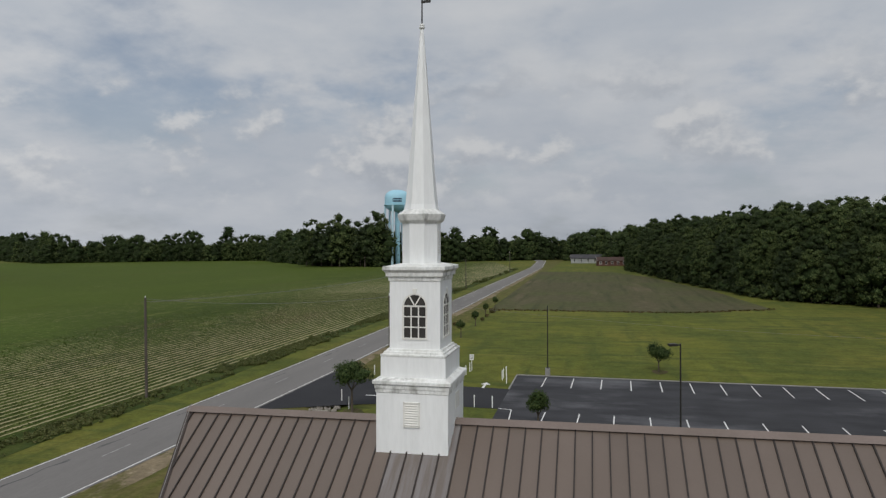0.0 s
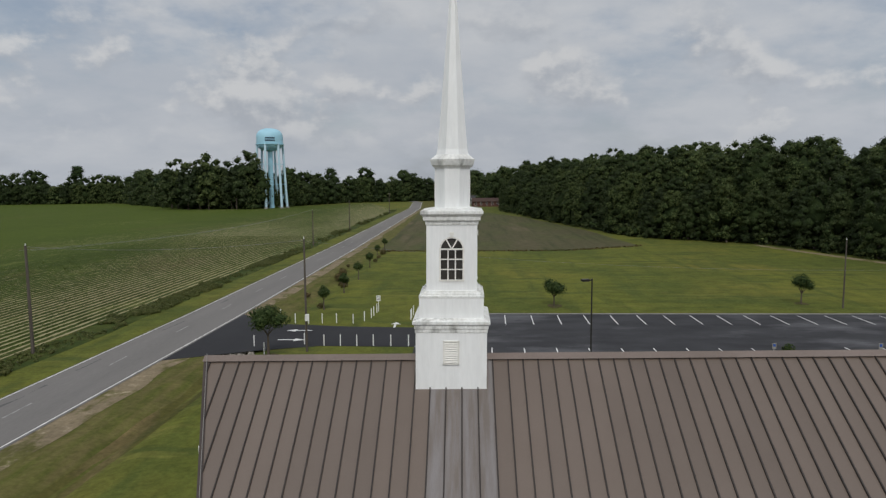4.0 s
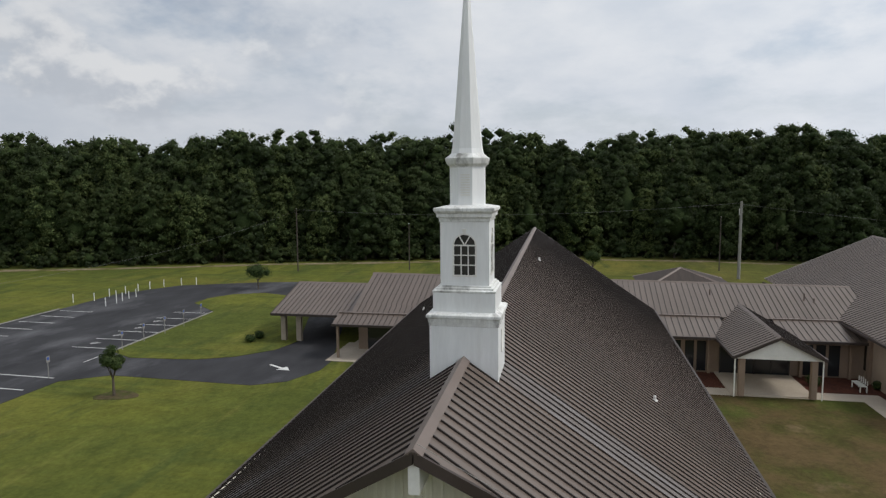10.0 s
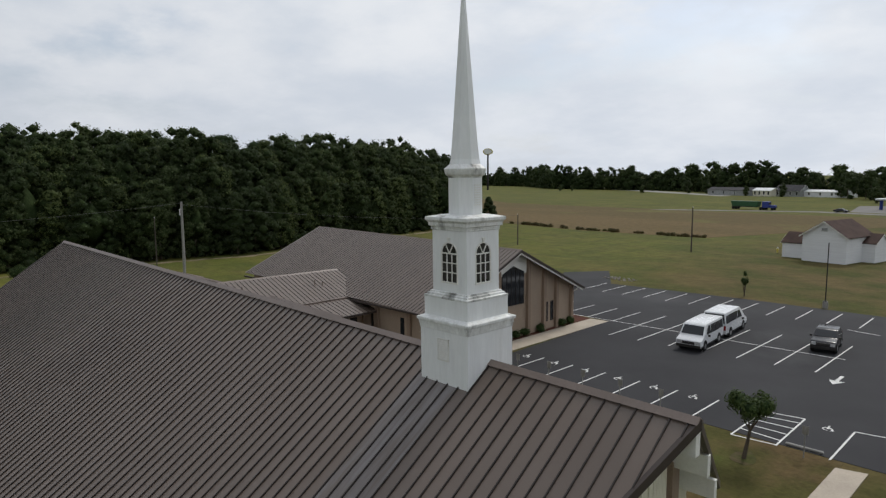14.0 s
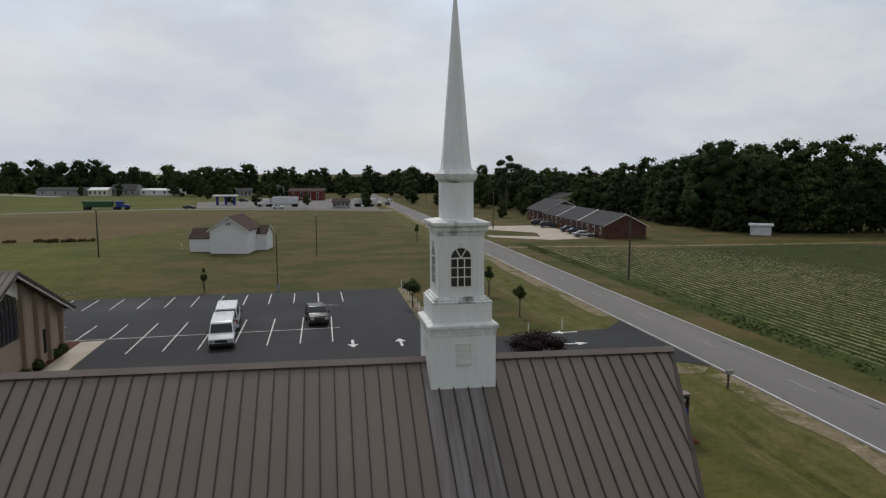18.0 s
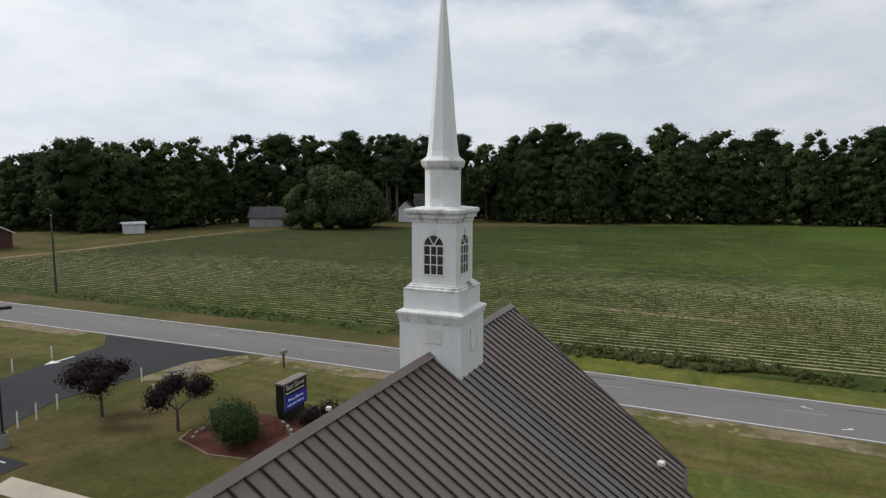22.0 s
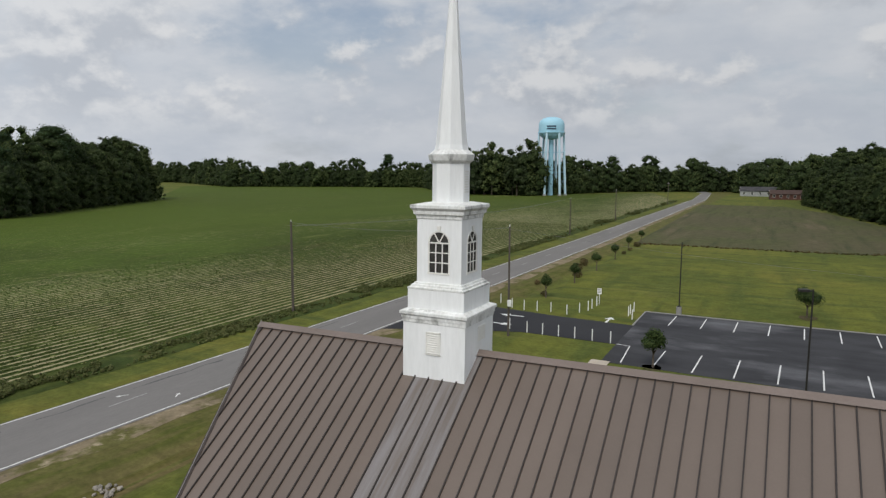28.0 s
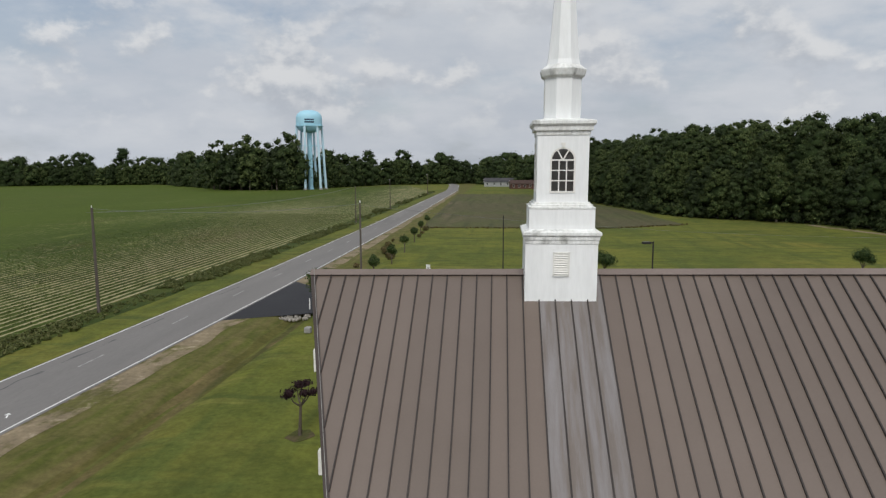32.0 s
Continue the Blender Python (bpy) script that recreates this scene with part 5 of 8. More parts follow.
for p in c4:
    cap(hipped, (52, -13.6, 4.93), p, 0.14, 0.06)


# ---- houses farther off ----
M_SHINGLE = material("dark_shingle_roof", (0.05, 0.05, 0.055), (0.075, 0.072, 0.075), 0.9, 0.6, 9, 0.3, 0, 0.15, coords="World", fine_mix=0.25)
M_SHINGLE_BROWN = material("brown_shingle_roof", (0.06, 0.04, 0.034), (0.08, 0.052, 0.044), 0.9, 0.6, 9, 0.3, 0, 0.15, coords="World", fine_mix=0.25)
M_BRICK = material("red_brick", (0.12, 0.06, 0.046), (0.085, 0.044, 0.036), 0.9, 1.2, 8, 0.3, 0, 0.15, coords="World", fine_mix=0.3)
M_WHITEWALL = material("white_weatherboard", (0.82, 0.83, 0.84), (0.76, 0.77, 0.78), 0.7, 0.8, 10, 0.1, 0, 0.2, coords="World", stretch=(0.3, 0.3, 6), fine_mix=0.1)
M_GREYWALL = material("grey_weatherboard", (0.34, 0.35, 0.34), (0.27, 0.28, 0.27), 0.8, 0.8, 10, 0.1, 0, 0.2, coords="World", fine_mix=0.15)
M_METALWHITE = material("white_metal_sheet", (0.7, 0.71, 0.72), (0.6, 0.61, 0.62), 0.5, 0.8, 10, 0.05, 0, 0.4, coords="World", fine_mix=0.1)


def house(name, x, y, turn, length, depth, wall_h, rise, wall, roof, label, windows=3, chimney=False, trim=None, over=0.4):
    """A gabled house: ridge along its length; turn in degrees."""
    t = thing(name, (0, 0, 0), label, "house" if "shed" not in name else "shed")
    L, D = length / 2, depth / 2
    bm = bmesh.new()
    wall_pts = [(-L, -D, 0), (L, -D, 0), (L, D, 0), (-L, D, 0)]
    slab(bm, [(a, b) for a, b, _ in wall_pts], 0, wall_h)
    for s in (-1, 1):
        wall_quad(bm, [(s * L, -D, wall_h), (s * L, D, wall_h), (s * L, 0, wall_h + rise)], (-s * 0.15, 0, 0))
    part("wall", bm, wall, t)
    k = rise / D
    for s in (-1, 1):
        bm = bmesh.new()
        e = D + over
        wall_quad(bm, [(-L - over, 0, wall_h + rise + 0.05), (L + over, 0, wall_h + rise + 0.05), (L + over, s * e, wall_h - k * over + 0.05), (-L - over, s * e, wall_h - k * over + 0.05)], (0, 0, 0.12))
        part("roof", bm, roof, t)
    for s in (-1, 1):
        bm = bmesh.new()
        for q in (-1, 1):
            beam(bm, (s * (L + over), 0, wall_h + rise + 0.12), (s * (L + over), q * (D + over), wall_h - k * over + 0.12), 0.08, 0.2)
        part("bargeboard", bm, trim or M_TRIMWHITE, t)
        for i in range(windows):
            cx = -L + (i + 0.5) * length / windows
            bm = bmesh.new()
            box(bm, cx - 0.55, s * D - 0.04, 0.9, cx + 0.55, s * D + 0.04, wall_h - 0.4)
            f = part("window_frame", bm, M_TRIMWHITE, t)
            bm = bmesh.new()
            box(bm, cx - 0.45, s * D - 0.06, 1.0, cx + 0.45, s * D + 0.06, wall_h - 0.5)
            part("pane", bm, M_GLASS, f)
    if chimney:
        bm = bmesh.new()
        box(bm, L * 0.3, -0.4, wall_h, L * 0.3 + 0.8, 0.4, wall_h + rise + 1.2)
        part("chimney", bm, M_BRICK, t)
    t.matrix_basis = pose(x, y, 0, 0, 0, turn)
    return t


old = house("meeting_house", 18.8, -106.5, 80, 8.5, 6.6, 4.2, 2.2, M_WHITEWALL, M_SHINGLE_BROWN, "small old white boarded building with a brown roof", 0)
house("side_room", 24.3, -107.9, -10, 4.2, 4.6, 2.5, 1.5, M_WHITEWALL, M_SHINGLE_BROWN, "white side room of the old boarded building", 0, over=0.2)
house("side_room", 14.7, -109.3, -10, 3.2, 4.6, 3.0, 1.3, M_WHITEWALL, M_SHINGLE_BROWN, "white side room of the old boarded building", 0, over=0.2)
bm = bmesh.new()          # louvred gable vent
for k in range(5):
    box(bm, 4.25, -0.45, 4.95 + 0.11 * k, 4.3, 0.45, 5.03 + 0.11 * k)
part("gable_vent", bm, M_GREYWALL, old, "grey slatted gable vent", pose(18.8, -106.5, 0, 0, 0, 80)).matrix_basis = Matrix()
apartments = house("brick_apartments", -61.2, -136.2, 88, 45, 9.6, 2.8, 2.4, M_BRICK, M_SHINGLE, "long single-storey red brick apartment row", 12)
house("brick_apartments", -63.5, -165, 88, 16, 12, 3.2, 3.0, M_BRICK, M_SHINGLE, "red brick end house of the row", 4)
for x in (-8.0, 7.5):           # pale party walls stand up through the roof
    for sg in (-1, 1):
        bm = bmesh.new()
        beam(bm, (x, 0, 5.42), (x, sg * 5.2, 2.82), 0.3, 0.12)
        part("party_wall", bm, M_TRIMWHITE, apartments, "pale strip across the roof").matrix_basis = Matrix()
house("garden_shed", -94.7, -116.0, 147, 4.2, 3.0, 2.2, 0.3, M_METALWHITE, M_METALWHITE, "small white garden shed at the field's edge", 0)
house("field_shed", -123.2, -100.2, 114, 8.5, 6, 2.5, 2.4, M_GREYWALL, M_SHINGLE, "dark weathered shed under trees", 0, False, M_FASCIA)
house("cottage", -157.5, -68, 111, 11, 7, 4.9, 2.8, M_WHITEWALL, M_SHINGLE, "white two-storey cottage with grey roof among trees", 4, True)
house("cottage_wing", -153.4, -75.2, 21, 7, 5.0, 3.2, 2.4, M_WHITEWALL, M_SHINGLE, "white gabled wing of the cottage", 1)
porch2 = house("screened_porch", -152.4, -64.2, 21, 4.5, 6.4, 2.7, 1.4, M_WHITEWALL, M_SHINGLE, "white screened porch on the cottage", 0, over=0.25)
for k in (-1, 1):
    bm = bmesh.new()
    box(bm, 2.2, k * 1.5 - 1.25, 0.8, 2.3, k * 1.5 + 1.25, 2.4)
    part("screen", bm, M_GLASS, porch2, "dark insect screen").matrix_basis = Matrix()
house("ranch_house", 11.5, 345, 5, 15, 9, 2.8, 1.7, M_BRICK, M_SHINGLE_BROWN, "red brick ranch house by the wood", 5)
house("ranch_house", -1, 385, 0, 20, 9, 3.0, 2.0, M_GREYWALL, M_SHINGLE, "low grey house among trees", 5)
house("grey_house", -98, -180, 150, 12, 8, 2.9, 2.0, M_GREYWALL, M_SHINGLE, "low grey house under tall trees", 4)
house("grey_house", -84, -213, 100, 13, 9, 4.8, 1.8, M_CREAM, M_SHINGLE, "cream two-storey house behind the apartments", 5)
M_RED = material("red_painted_wall", (0.16, 0.035, 0.028), (0.12, 0.03, 0.026), 0.7, 0.8, 8, 0.1, 0, 0.2, coords="World")
for x, y, turn, L, D, h, rise, mw, mr, lab in ((10.7, -318, -10, 16, 9, 4.4, 1.4, M_RED, M_SHINGLE_BROWN, "red painted roadside restaurant"), (29, -371, 0, 8, 8, 5.0, 1.6, M_GREYWALL, M_SHINGLE, "tall white house behind the shops"), (152, -404, -11, 30, 10, 3.2, 1.6, M_GREYWALL, M_SHINGLE, "long low grey roadside building"), (131, -398, -11, 11, 9, 3.4, 1.4, M_CREAM, M_METALWHITE, "low cream roadside building"), (118, -402, -11, 15, 10, 3.4, 3.2, M_GREYWALL, M_SHINGLE, "dark-roofed house by the far road"), (98, -402, -11, 25, 9, 3.0, 1.0, M_WHITEWALL, M_METALWHITE, "long low white roadside building"), (-4, -243, -8, 6.5, 4, 2.4, 1.0, M_GREYWALL, M_SHINGLE_BROWN, "small brown shed by the cross road"), (47, -372, 0, 8, 7, 3.2, 1.5, M_GREYWALL, M_SHINGLE, "small grey house behind the shops")):
    house("store", x, y, turn, L, D, h, rise, mw, mr, lab, 4)

# water tower
tower = thing("water_tower", (-104.8, 334.8, 0), "pale blue water tower on six legs", "water tower")
M_TOWER = material("pale_blue_tower_paint", (0.36, 0.62, 0.74), (0.32, 0.57, 0.69), 0.5, 0.1, 3, 0.02, 0, 0.4, coords="World", fine_mix=0.05)
M_TOWERPALE = material("pale_tower_leg_paint", (0.5, 0.68, 0.77), (0.45, 0.63, 0.72), 0.5, 0.1, 3, 0.02, 0, 0.4, coords="World", fine_mix=0.05)
tx, ty = -104.8, 334.8
bm = bmesh.new()
lathe(bm, [(1.6, 30.6), (3.4, 30.9), (5.4, 31.8), (6.6, 33.0), (7.0, 34.2), (7.0, 38.4), (6.75, 39.6), (6.0, 40.9), (4.6, 41.9), (2.6, 42.5), (0.6, 42.7)], 32, 0, (tx, ty))
for f in bm.faces:
    f.smooth = True
tank = part("tank", bm, M_TOWER, tower, "pale blue domed tank")
bm = bmesh.new()
lathe(bm, [(7.0, 34.0), (7.5, 34.0), (7.5, 34.35), (7.0, 34.35)], 32, 0, (tx, ty))
part("walkway_ring", bm, M_TOWER, tower)
bm = bmesh.new()
lathe(bm, [(1.7, 0), (1.35, 1.5), (1.35, 31.5)], 16, 0, (tx, ty))
part("riser_pipe", bm, M_TOWER, tower, "thick pale blue centre pipe")
feet = []
for i in range(6):
    a = i * math.tau / 6 + 0.45
    foot, head = (tx + 8.3 * math.cos(a), ty + 8.3 * math.sin(a), 0.5), (tx + 6.7 * math.cos(a), ty + 6.7 * math.sin(a), 34.5)
    feet.append((foot, head))
    bm = bmesh.new()
    cyl(bm, foot, head, 0.66, 0.62, 12)
    leg = part("leg", bm, M_TOWERPALE, tower, "tubular pale blue leg")
    bm = bmesh.new()
    cyl(bm, (foot[0], foot[1], 0), (foot[0], foot[1], 0.8), 1.1, 1.0, 8)
    part("footing", bm, M_KERB, leg, "concrete footing")
for i in range(6):
    (f0, h0), (f1, h1) = feet[i], feet[(i + 1) % 6]
    for za, zb in ((0.36, 0.36), (0.68, 0.68), (0.02, 0.36), (0.36, 0.68)):
        p = Vector(f0).lerp(Vector(h0), za)
        q = Vector(f1).lerp(Vector(h1), zb)
        bm = bmesh.new()
        cyl(bm, p, q, 0.13 if za == zb else 0.05, 0.13 if za == zb else 0.05, 6)
        part("strut", bm, M_TOWER, tower)
M_INK = material("dark_blue_lettering", (0.03, 0.06, 0.1), (0.04, 0.07, 0.11), 0.6, 1, 5, 0, 0, 0.3)
for z, n in ((37.3, 7), (36.0, 9)):      # unreadable writing stands as bars
    for i in range(n):
        a = math.atan2(-ty, -tx) + radians(-20 + 40 * (i + 0.5) / n)
        bm = bmesh.new()
        box(bm, 6.98, -0.42, z - 0.4, 7.06, 0.42, z + 0.4, Matrix.Translation((tx, ty, 0)) @ Matrix.Rotation(a, 4, "Z"))
        part("lettering_bar", bm, M_INK, tank)

# ---- trees and shrubs near the church ----
def leaf_cloud(name, lobes, n, leaf, mats, seed, core=0.62, up=0.3, flat=0.85):
    """Leaf clumps round several lobes (x, y, z, r) with a dark inner core."""
    rng = np.random.default_rng(seed)
    ico = bmesh.new()
    bmesh.ops.create_icosphere(ico, subdivisions=1, radius=1)
    iv = np.array([v.co[:] for v in ico.verts])
    it = np.array([[v.index for v in f.verts] for f in ico.faces])
    ico.free()
    V, T, MI, base = [], [], [], 0
    c = np.array([l[:3] for l in lobes])
    r = np.array([l[3] for l in lobes])
    sq = np.array([1, 1, flat])
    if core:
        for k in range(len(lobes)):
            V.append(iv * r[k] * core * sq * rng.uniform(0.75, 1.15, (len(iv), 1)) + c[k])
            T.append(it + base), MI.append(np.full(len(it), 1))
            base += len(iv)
    k = rng.choice(len(lobes), n, p=r * r / (r * r).sum())
    d = rng.normal(size=(n, 3))
    d[:, 2] += up
    d /= np.linalg.norm(d, axis=1)[:, None]
    p = c[k] + d * (r[k] * rng.uniform(0.55, 1.15, n))[:, None] * sq
    u = np.cross(d, rng.normal(size=(n, 3)))
    u /= np.linalg.norm(u, axis=1)[:, None] + 1e-9
    w = np.cross(d, u)
    s = leaf * rng.uniform(0.6, 1.4, n)[:, None]
    tip = d * s * rng.uniform(-0.3, 0.5, (n, 1))
    q = np.stack([p - u * s - tip * 0.4, p - w * s * 0.55 + tip, p + u * s - tip * 0.4, p + w * s * 0.55 + tip * 0.6], 1).reshape(-1, 3)
    i0 = base + 4 * np.arange(n)
    V.append(q)
    T.append(np.concatenate([np.stack([i0, i0 + 1, i0 + 2], 1), np.stack([i0, i0 + 2, i0 + 3], 1)]))
    MI.append(np.zeros(2 * n, dtype=int))
    V, T, MI = np.concatenate(V), np.concatenate(T), np.concatenate(MI)
    me = bpy.data.meshes.new(name)
    me.from_pydata(V.tolist(), [], T.tolist())
    me.polygons.foreach_set("material_index", MI.astype(np.int32))
    for m in mats:
        me.materials.append(m)
    return me


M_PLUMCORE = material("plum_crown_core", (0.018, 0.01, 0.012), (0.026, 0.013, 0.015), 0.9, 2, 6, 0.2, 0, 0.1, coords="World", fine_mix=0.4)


def small_tree(x, y, h, r, label, mats, seed, stem=0.42, forks=3, leaf=0.11, n=900, flat=0.85, lean=0.0, group="", open_crown=0.0):
    """A young tree: a tapered stem that forks into limbs, each ending in leafy lobes."""
    rnd = random.Random(seed)
    t = thing("tree", (x, y, 0), label, "tree", group)
    fork = Vector((x + lean * h * 0.3, y, h * stem))
    bm = bmesh.new()
    cyl(bm, (x, y, -0.05), fork, 0.035 * h * 0.6 + 0.03, 0.02 * h * 0.6 + 0.025, 8)
    part("trunk", bm, M_BARK, t)
    lobes = []
    for i in range(forks):
        a = i * math.tau / forks + rnd.uniform(-0.4, 0.4)
        end = fork + Vector((math.cos(a) * r * (0.5 + open_crown), math.sin(a) * r * (0.5 + open_crown), (h - fork.z) * rnd.uniform(0.42, 0.62)))
        bm = bmesh.new()
        mid = fork.lerp(end, 0.5) + Vector((rnd.uniform(-0.08, 0.08), rnd.uniform(-0.08, 0.08), -0.05 * h * 0.3))
        cyl(bm, fork, mid, 0.03 + 0.008 * h, 0.03, 6)
        cyl(bm, mid, end, 0.03, 0.012, 6)
        part("limb", bm, M_BARK, t)
        for _ in range(2):
            lobes.append((end.x + rnd.uniform(-0.25, 0.25) * r, end.y + rnd.uniform(-0.25, 0.25) * r, min(end.z + rnd.uniform(-0.12, 0.25) * r, h - 0.35 * r), r * rnd.uniform(0.4, 0.58)))
    if not open_crown:
        lobes.append((fork.x, fork.y, h - r * 0.5, r * 0.55))
        lobes.append((fork.x, fork.y, h * 0.55 + fork.z * 0.4, r * 0.6))
    part("crown", leaf_cloud("crown", lobes, n, leaf, mats, seed, up=0.2, flat=flat), None, t)
    return t


# leaves over a core whose darker green paints in the inner shade
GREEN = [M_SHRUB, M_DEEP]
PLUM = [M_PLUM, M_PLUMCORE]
for i, (x, y, h) in enumerate(((-15.1, 54.1, 2.6), (-14.9, 64.8, 2.5), (-14.9, 76, 2.5), (-15.2, 89, 2.4), (-15.9, 103, 2.3), (-16.3, 117, 2.3), (-15.8, -45.3, 3.1), (-15.6, -56.7, 3.4), (-15.6, -67.8, 3.6), (-15.8, -78.3, 3.5), (-15.4, -90.5, 3.5), (-15.7, -116, 3.5))):
    small_tree(x, y, h, 0.74 if y > 0 else 0.62, "young green street tree on the verge lawn", GREEN, 100 + i, 0.42, 3, 0.1, 800, 1.15, group="row of young trees along the road")
small_tree(-15.3, 34.8, 4.3, 1.45, "rounded green tree beside the drive", GREEN, 130, 0.42, 4, 0.11, 1700)
for i, (x, y, h, r, lab) in enumerate(((10.1, 56.3, 2.9, 1.25, "low spreading young tree on the lawn"), (37.7, 57.7, 3.4, 1.2, "young tree on the lawn behind the car park"), (-0.3, 33.2, 2.9, 0.95, "dense young tree at the car park edge"), (61.0, 36.2, 3.2, 1.6, "bushy dark tree by the loop drive"), (21.0, 26.4, 3.3, 0.7, "young dark tree alone on the lawn"), (78.1, -6.2, 3.8, 1.4, "rounded young tree on the back lawn"), (-5.9, -51.4, 3.1, 0.9, "young tree in the gravel strip"))):
    small_tree(x, y, h, r, lab, GREEN, 140 + i, 0.34, 4, 0.09, 1900, 1.0)
small_tree(0.8, -20.95, 4.1, 1.0, "young green tree between church and car park", GREEN, 147, 0.38, 4, 0.09, 1900, 1.0, -0.2, open_crown=0.08)
small_tree(17.4, -64.9, 2.8, 0.42, "thin columnar young tree behind the car park", GREEN, 151, 0.12, 5, 0.08, 900, 1.7)
small_tree(-11.1, -25.9, 3.6, 1.75, "dark plum-leaved tree with a spreading crown", PLUM, 160, 0.4, 5, 0.085, 3200, 0.7, open_crown=0.12)
small_tree(-11.2, -20.3, 3.2, 1.4, "plum-leaved tree forked into leafy heads", PLUM, 161, 0.36, 3, 0.085, 2200, 0.8, open_crown=0.25)
small_tree(-11.4, -11.1, 2.9, 1.15, "small plum-leaved tree with open branches beside the sign bed", PLUM, 162, 0.36, 4, 0.08, 1400, 0.8, open_crown=0.25)
small_tree(-10.4, 12.4, 2.8, 0.62, "thin plum-leaved sapling on the front lawn", PLUM, 163, 0.5, 5, 0.085, 300, 0.7, 0.1, open_crown=0.35)


def shrub(x, y, r, h, seed, label="clipped round green shrub in mulch", n=500, leaf=0.07, group="shrubs along the hall"):
    rnd = random.Random(seed)
    lobes = [(x + rnd.uniform(-0.3, 0.3) * r, y + rnd.uniform(-0.3, 0.3) * r, h * rnd.uniform(0.42, 0.62), r * rnd.uniform(0.62, 0.8)) for _ in range(4)]
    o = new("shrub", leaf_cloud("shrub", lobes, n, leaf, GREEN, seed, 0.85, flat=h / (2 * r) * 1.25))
    return tagged(o, label, "shrub", group)


for i, (x, y) in enumerate(((23.95, -24.4), (24.0, -26.2), (23.9, -29.4), (23.9, -31.5), (23.9, -32.7), (23.9, -34.9), (23.9, -38.0), (23.9, -39.6), (31.5, -10.6), (33, -10.2), (30.6, -18.6), (36.6, 23.9), (35.4, 24.2))):
    shrub(x, y, 0.58, 0.72, 200 + i)
for i, (x, y) in enumerate(((26.5, -22.3), (28.2, -22.5), (30.2, -22.4))):
    shrub(x, y, 0.4, 0.7, 220 + i)
shrub(-11.0, -16.2, 1.55, 2.3, 230, "large feathery green shrub in the sign bed", 7000, 0.055, "")
for i in range(12):
    shrub(5 + i * 2.0, 9.0, 0.45, 0.8, 240 + i, "clipped dark shrub along the church wall", 300, 0.08, "shrubs along the church")


# ---- poles, posts and wires ----
def light_pole(x, y, h, turn, label="dark lamp post on a concrete base", arm=True):
    t = thing("lamp_post", (0, 0, 0), label, "lamp post", "car park lamp posts")
    bm = bmesh.new()
    cyl(bm, (0, 0, 0), (0, 0, 0.75), 0.27, 0.25, 14)
    part("base", bm, M_KERB, t, "round concrete base")
    bm = bmesh.new()
    cyl(bm, (0, 0, 0.75), (0, 0, h), 0.06, 0.05, 8)
    box(bm, -0.16, -0.16, 0.75, 0.16, 0.16, 0.8)
    part("pole", bm, M_DARKMETAL, t)
    if arm:
        bm = bmesh.new()
        box(bm, 0.05, -0.04, h - 0.14, 0.3, 0.04, h - 0.06)
        box(bm, 0.25, -0.17, h - 0.16, 0.8, 0.17, h, bevel=0.02)
        part("lamp_head", bm, M_DARKMETAL, t, "flat dark box lamp head")
    t.matrix_basis = pose(x, y, 0, 0, 0, turn)


light_pole(9.1, 29.9, 7.05, 200)
light_pole(-6.1, -26.9, 7.3, 150)
light_pole(-1.0, 52.4, 7.1, 0, "plain dark post on a concrete base", False)
light_pole(8.8, -63.9, 6.9, 0, "plain dark post on a concrete base", False)


def utility_pole(x, y, h, turn=0.0, cross=False, can=False, r=0.14, label="weathered wooden utility pole", mat=None):
    t = thing("utility_pole", (0, 0, 0), label, "utility pole", "utility poles")
    bm = bmesh.new()
    cyl(bm, (0, 0, -0.1), (0, 0, h), r, r * 0.7, 9)
    part("pole", bm, mat or M_POLE, t)
    if cross:
        bm = bmesh.new()
        box(bm, -0.6, -0.06, h - 0.5, 0.6, 0.06, h - 0.38)
        part("crossarm", bm, M_POLE, t)
        for q in (-0.52, -0.2, 0.2, 0.52):
            bm = bmesh.new()
            cyl(bm, (q, 0, h - 0.38), (q, 0, h - 0.2), 0.045, 0.03, 7)
            part("insulator", bm, M_POST, t, "pale insulator")
    if can:
        bm = bmesh.new()
        cyl(bm, (0.32, 0, h - 1.9), (0.32, 0, h - 1.0), 0.2, 0.2, 10)
        part("transformer", bm, M_POST, t, "grey transformer can")
    else:
        bm = bmesh.new()
        cyl(bm, (0, 0, h), (0, 0, h + 0.18), 0.04, 0.03, 7)
        part("insulator", bm, M_POST, t, "pale insulator")
    t.matrix_basis = pose(x, y, 0, 0, 0, turn)
    return t


for x, y, h, c in ((-35.1, 35.8, 8.9, False), (-32.9, 125, 7.8, False), (-32.9, 170, 8.5, False), (-32.8, 267, 9, True), (-36.6, -63.8, 9.0, False), (-38.5, -141, 9, False), (-42.0, -226, 10, True), (-44, -282, 11, True)):
    utility_pole(x, y, h, 0, c)
drive_pole = utility_pole(-12.7, 36.7, 9.3, 35, False, False, 0.1, label="wooden pole with a white meter box beside the drive")
bm = bmesh.new()
box(bm, -0.16, -0.3, 2.6, 0.16, -0.12, 3.15, bevel=0.02)
meter = part("meter_box", bm, M_POST, drive_pole, "white meter box", Matrix.Translation((0, 0, 0)))
meter.matrix_basis = Matrix.Identity(4)
utility_pole(-19.0, -92, 8, 0)
utility_pole(40.8, 55.1, 7.4, 0, r=0.09, label="slim wooden pole with a white meter box")
utility_pole(77.2, 37.7, 9.5, 0, r=0.1), utility_pole(80.8, 21.1, 7, 0, r=0.09), utility_pole(86, -24.8, 8, 0, r=0.09)
utility_pole(78.2, -25.6, 10.6, 0, False, True, 0.22, "thick pale utility pole with a transformer", M_KERB)
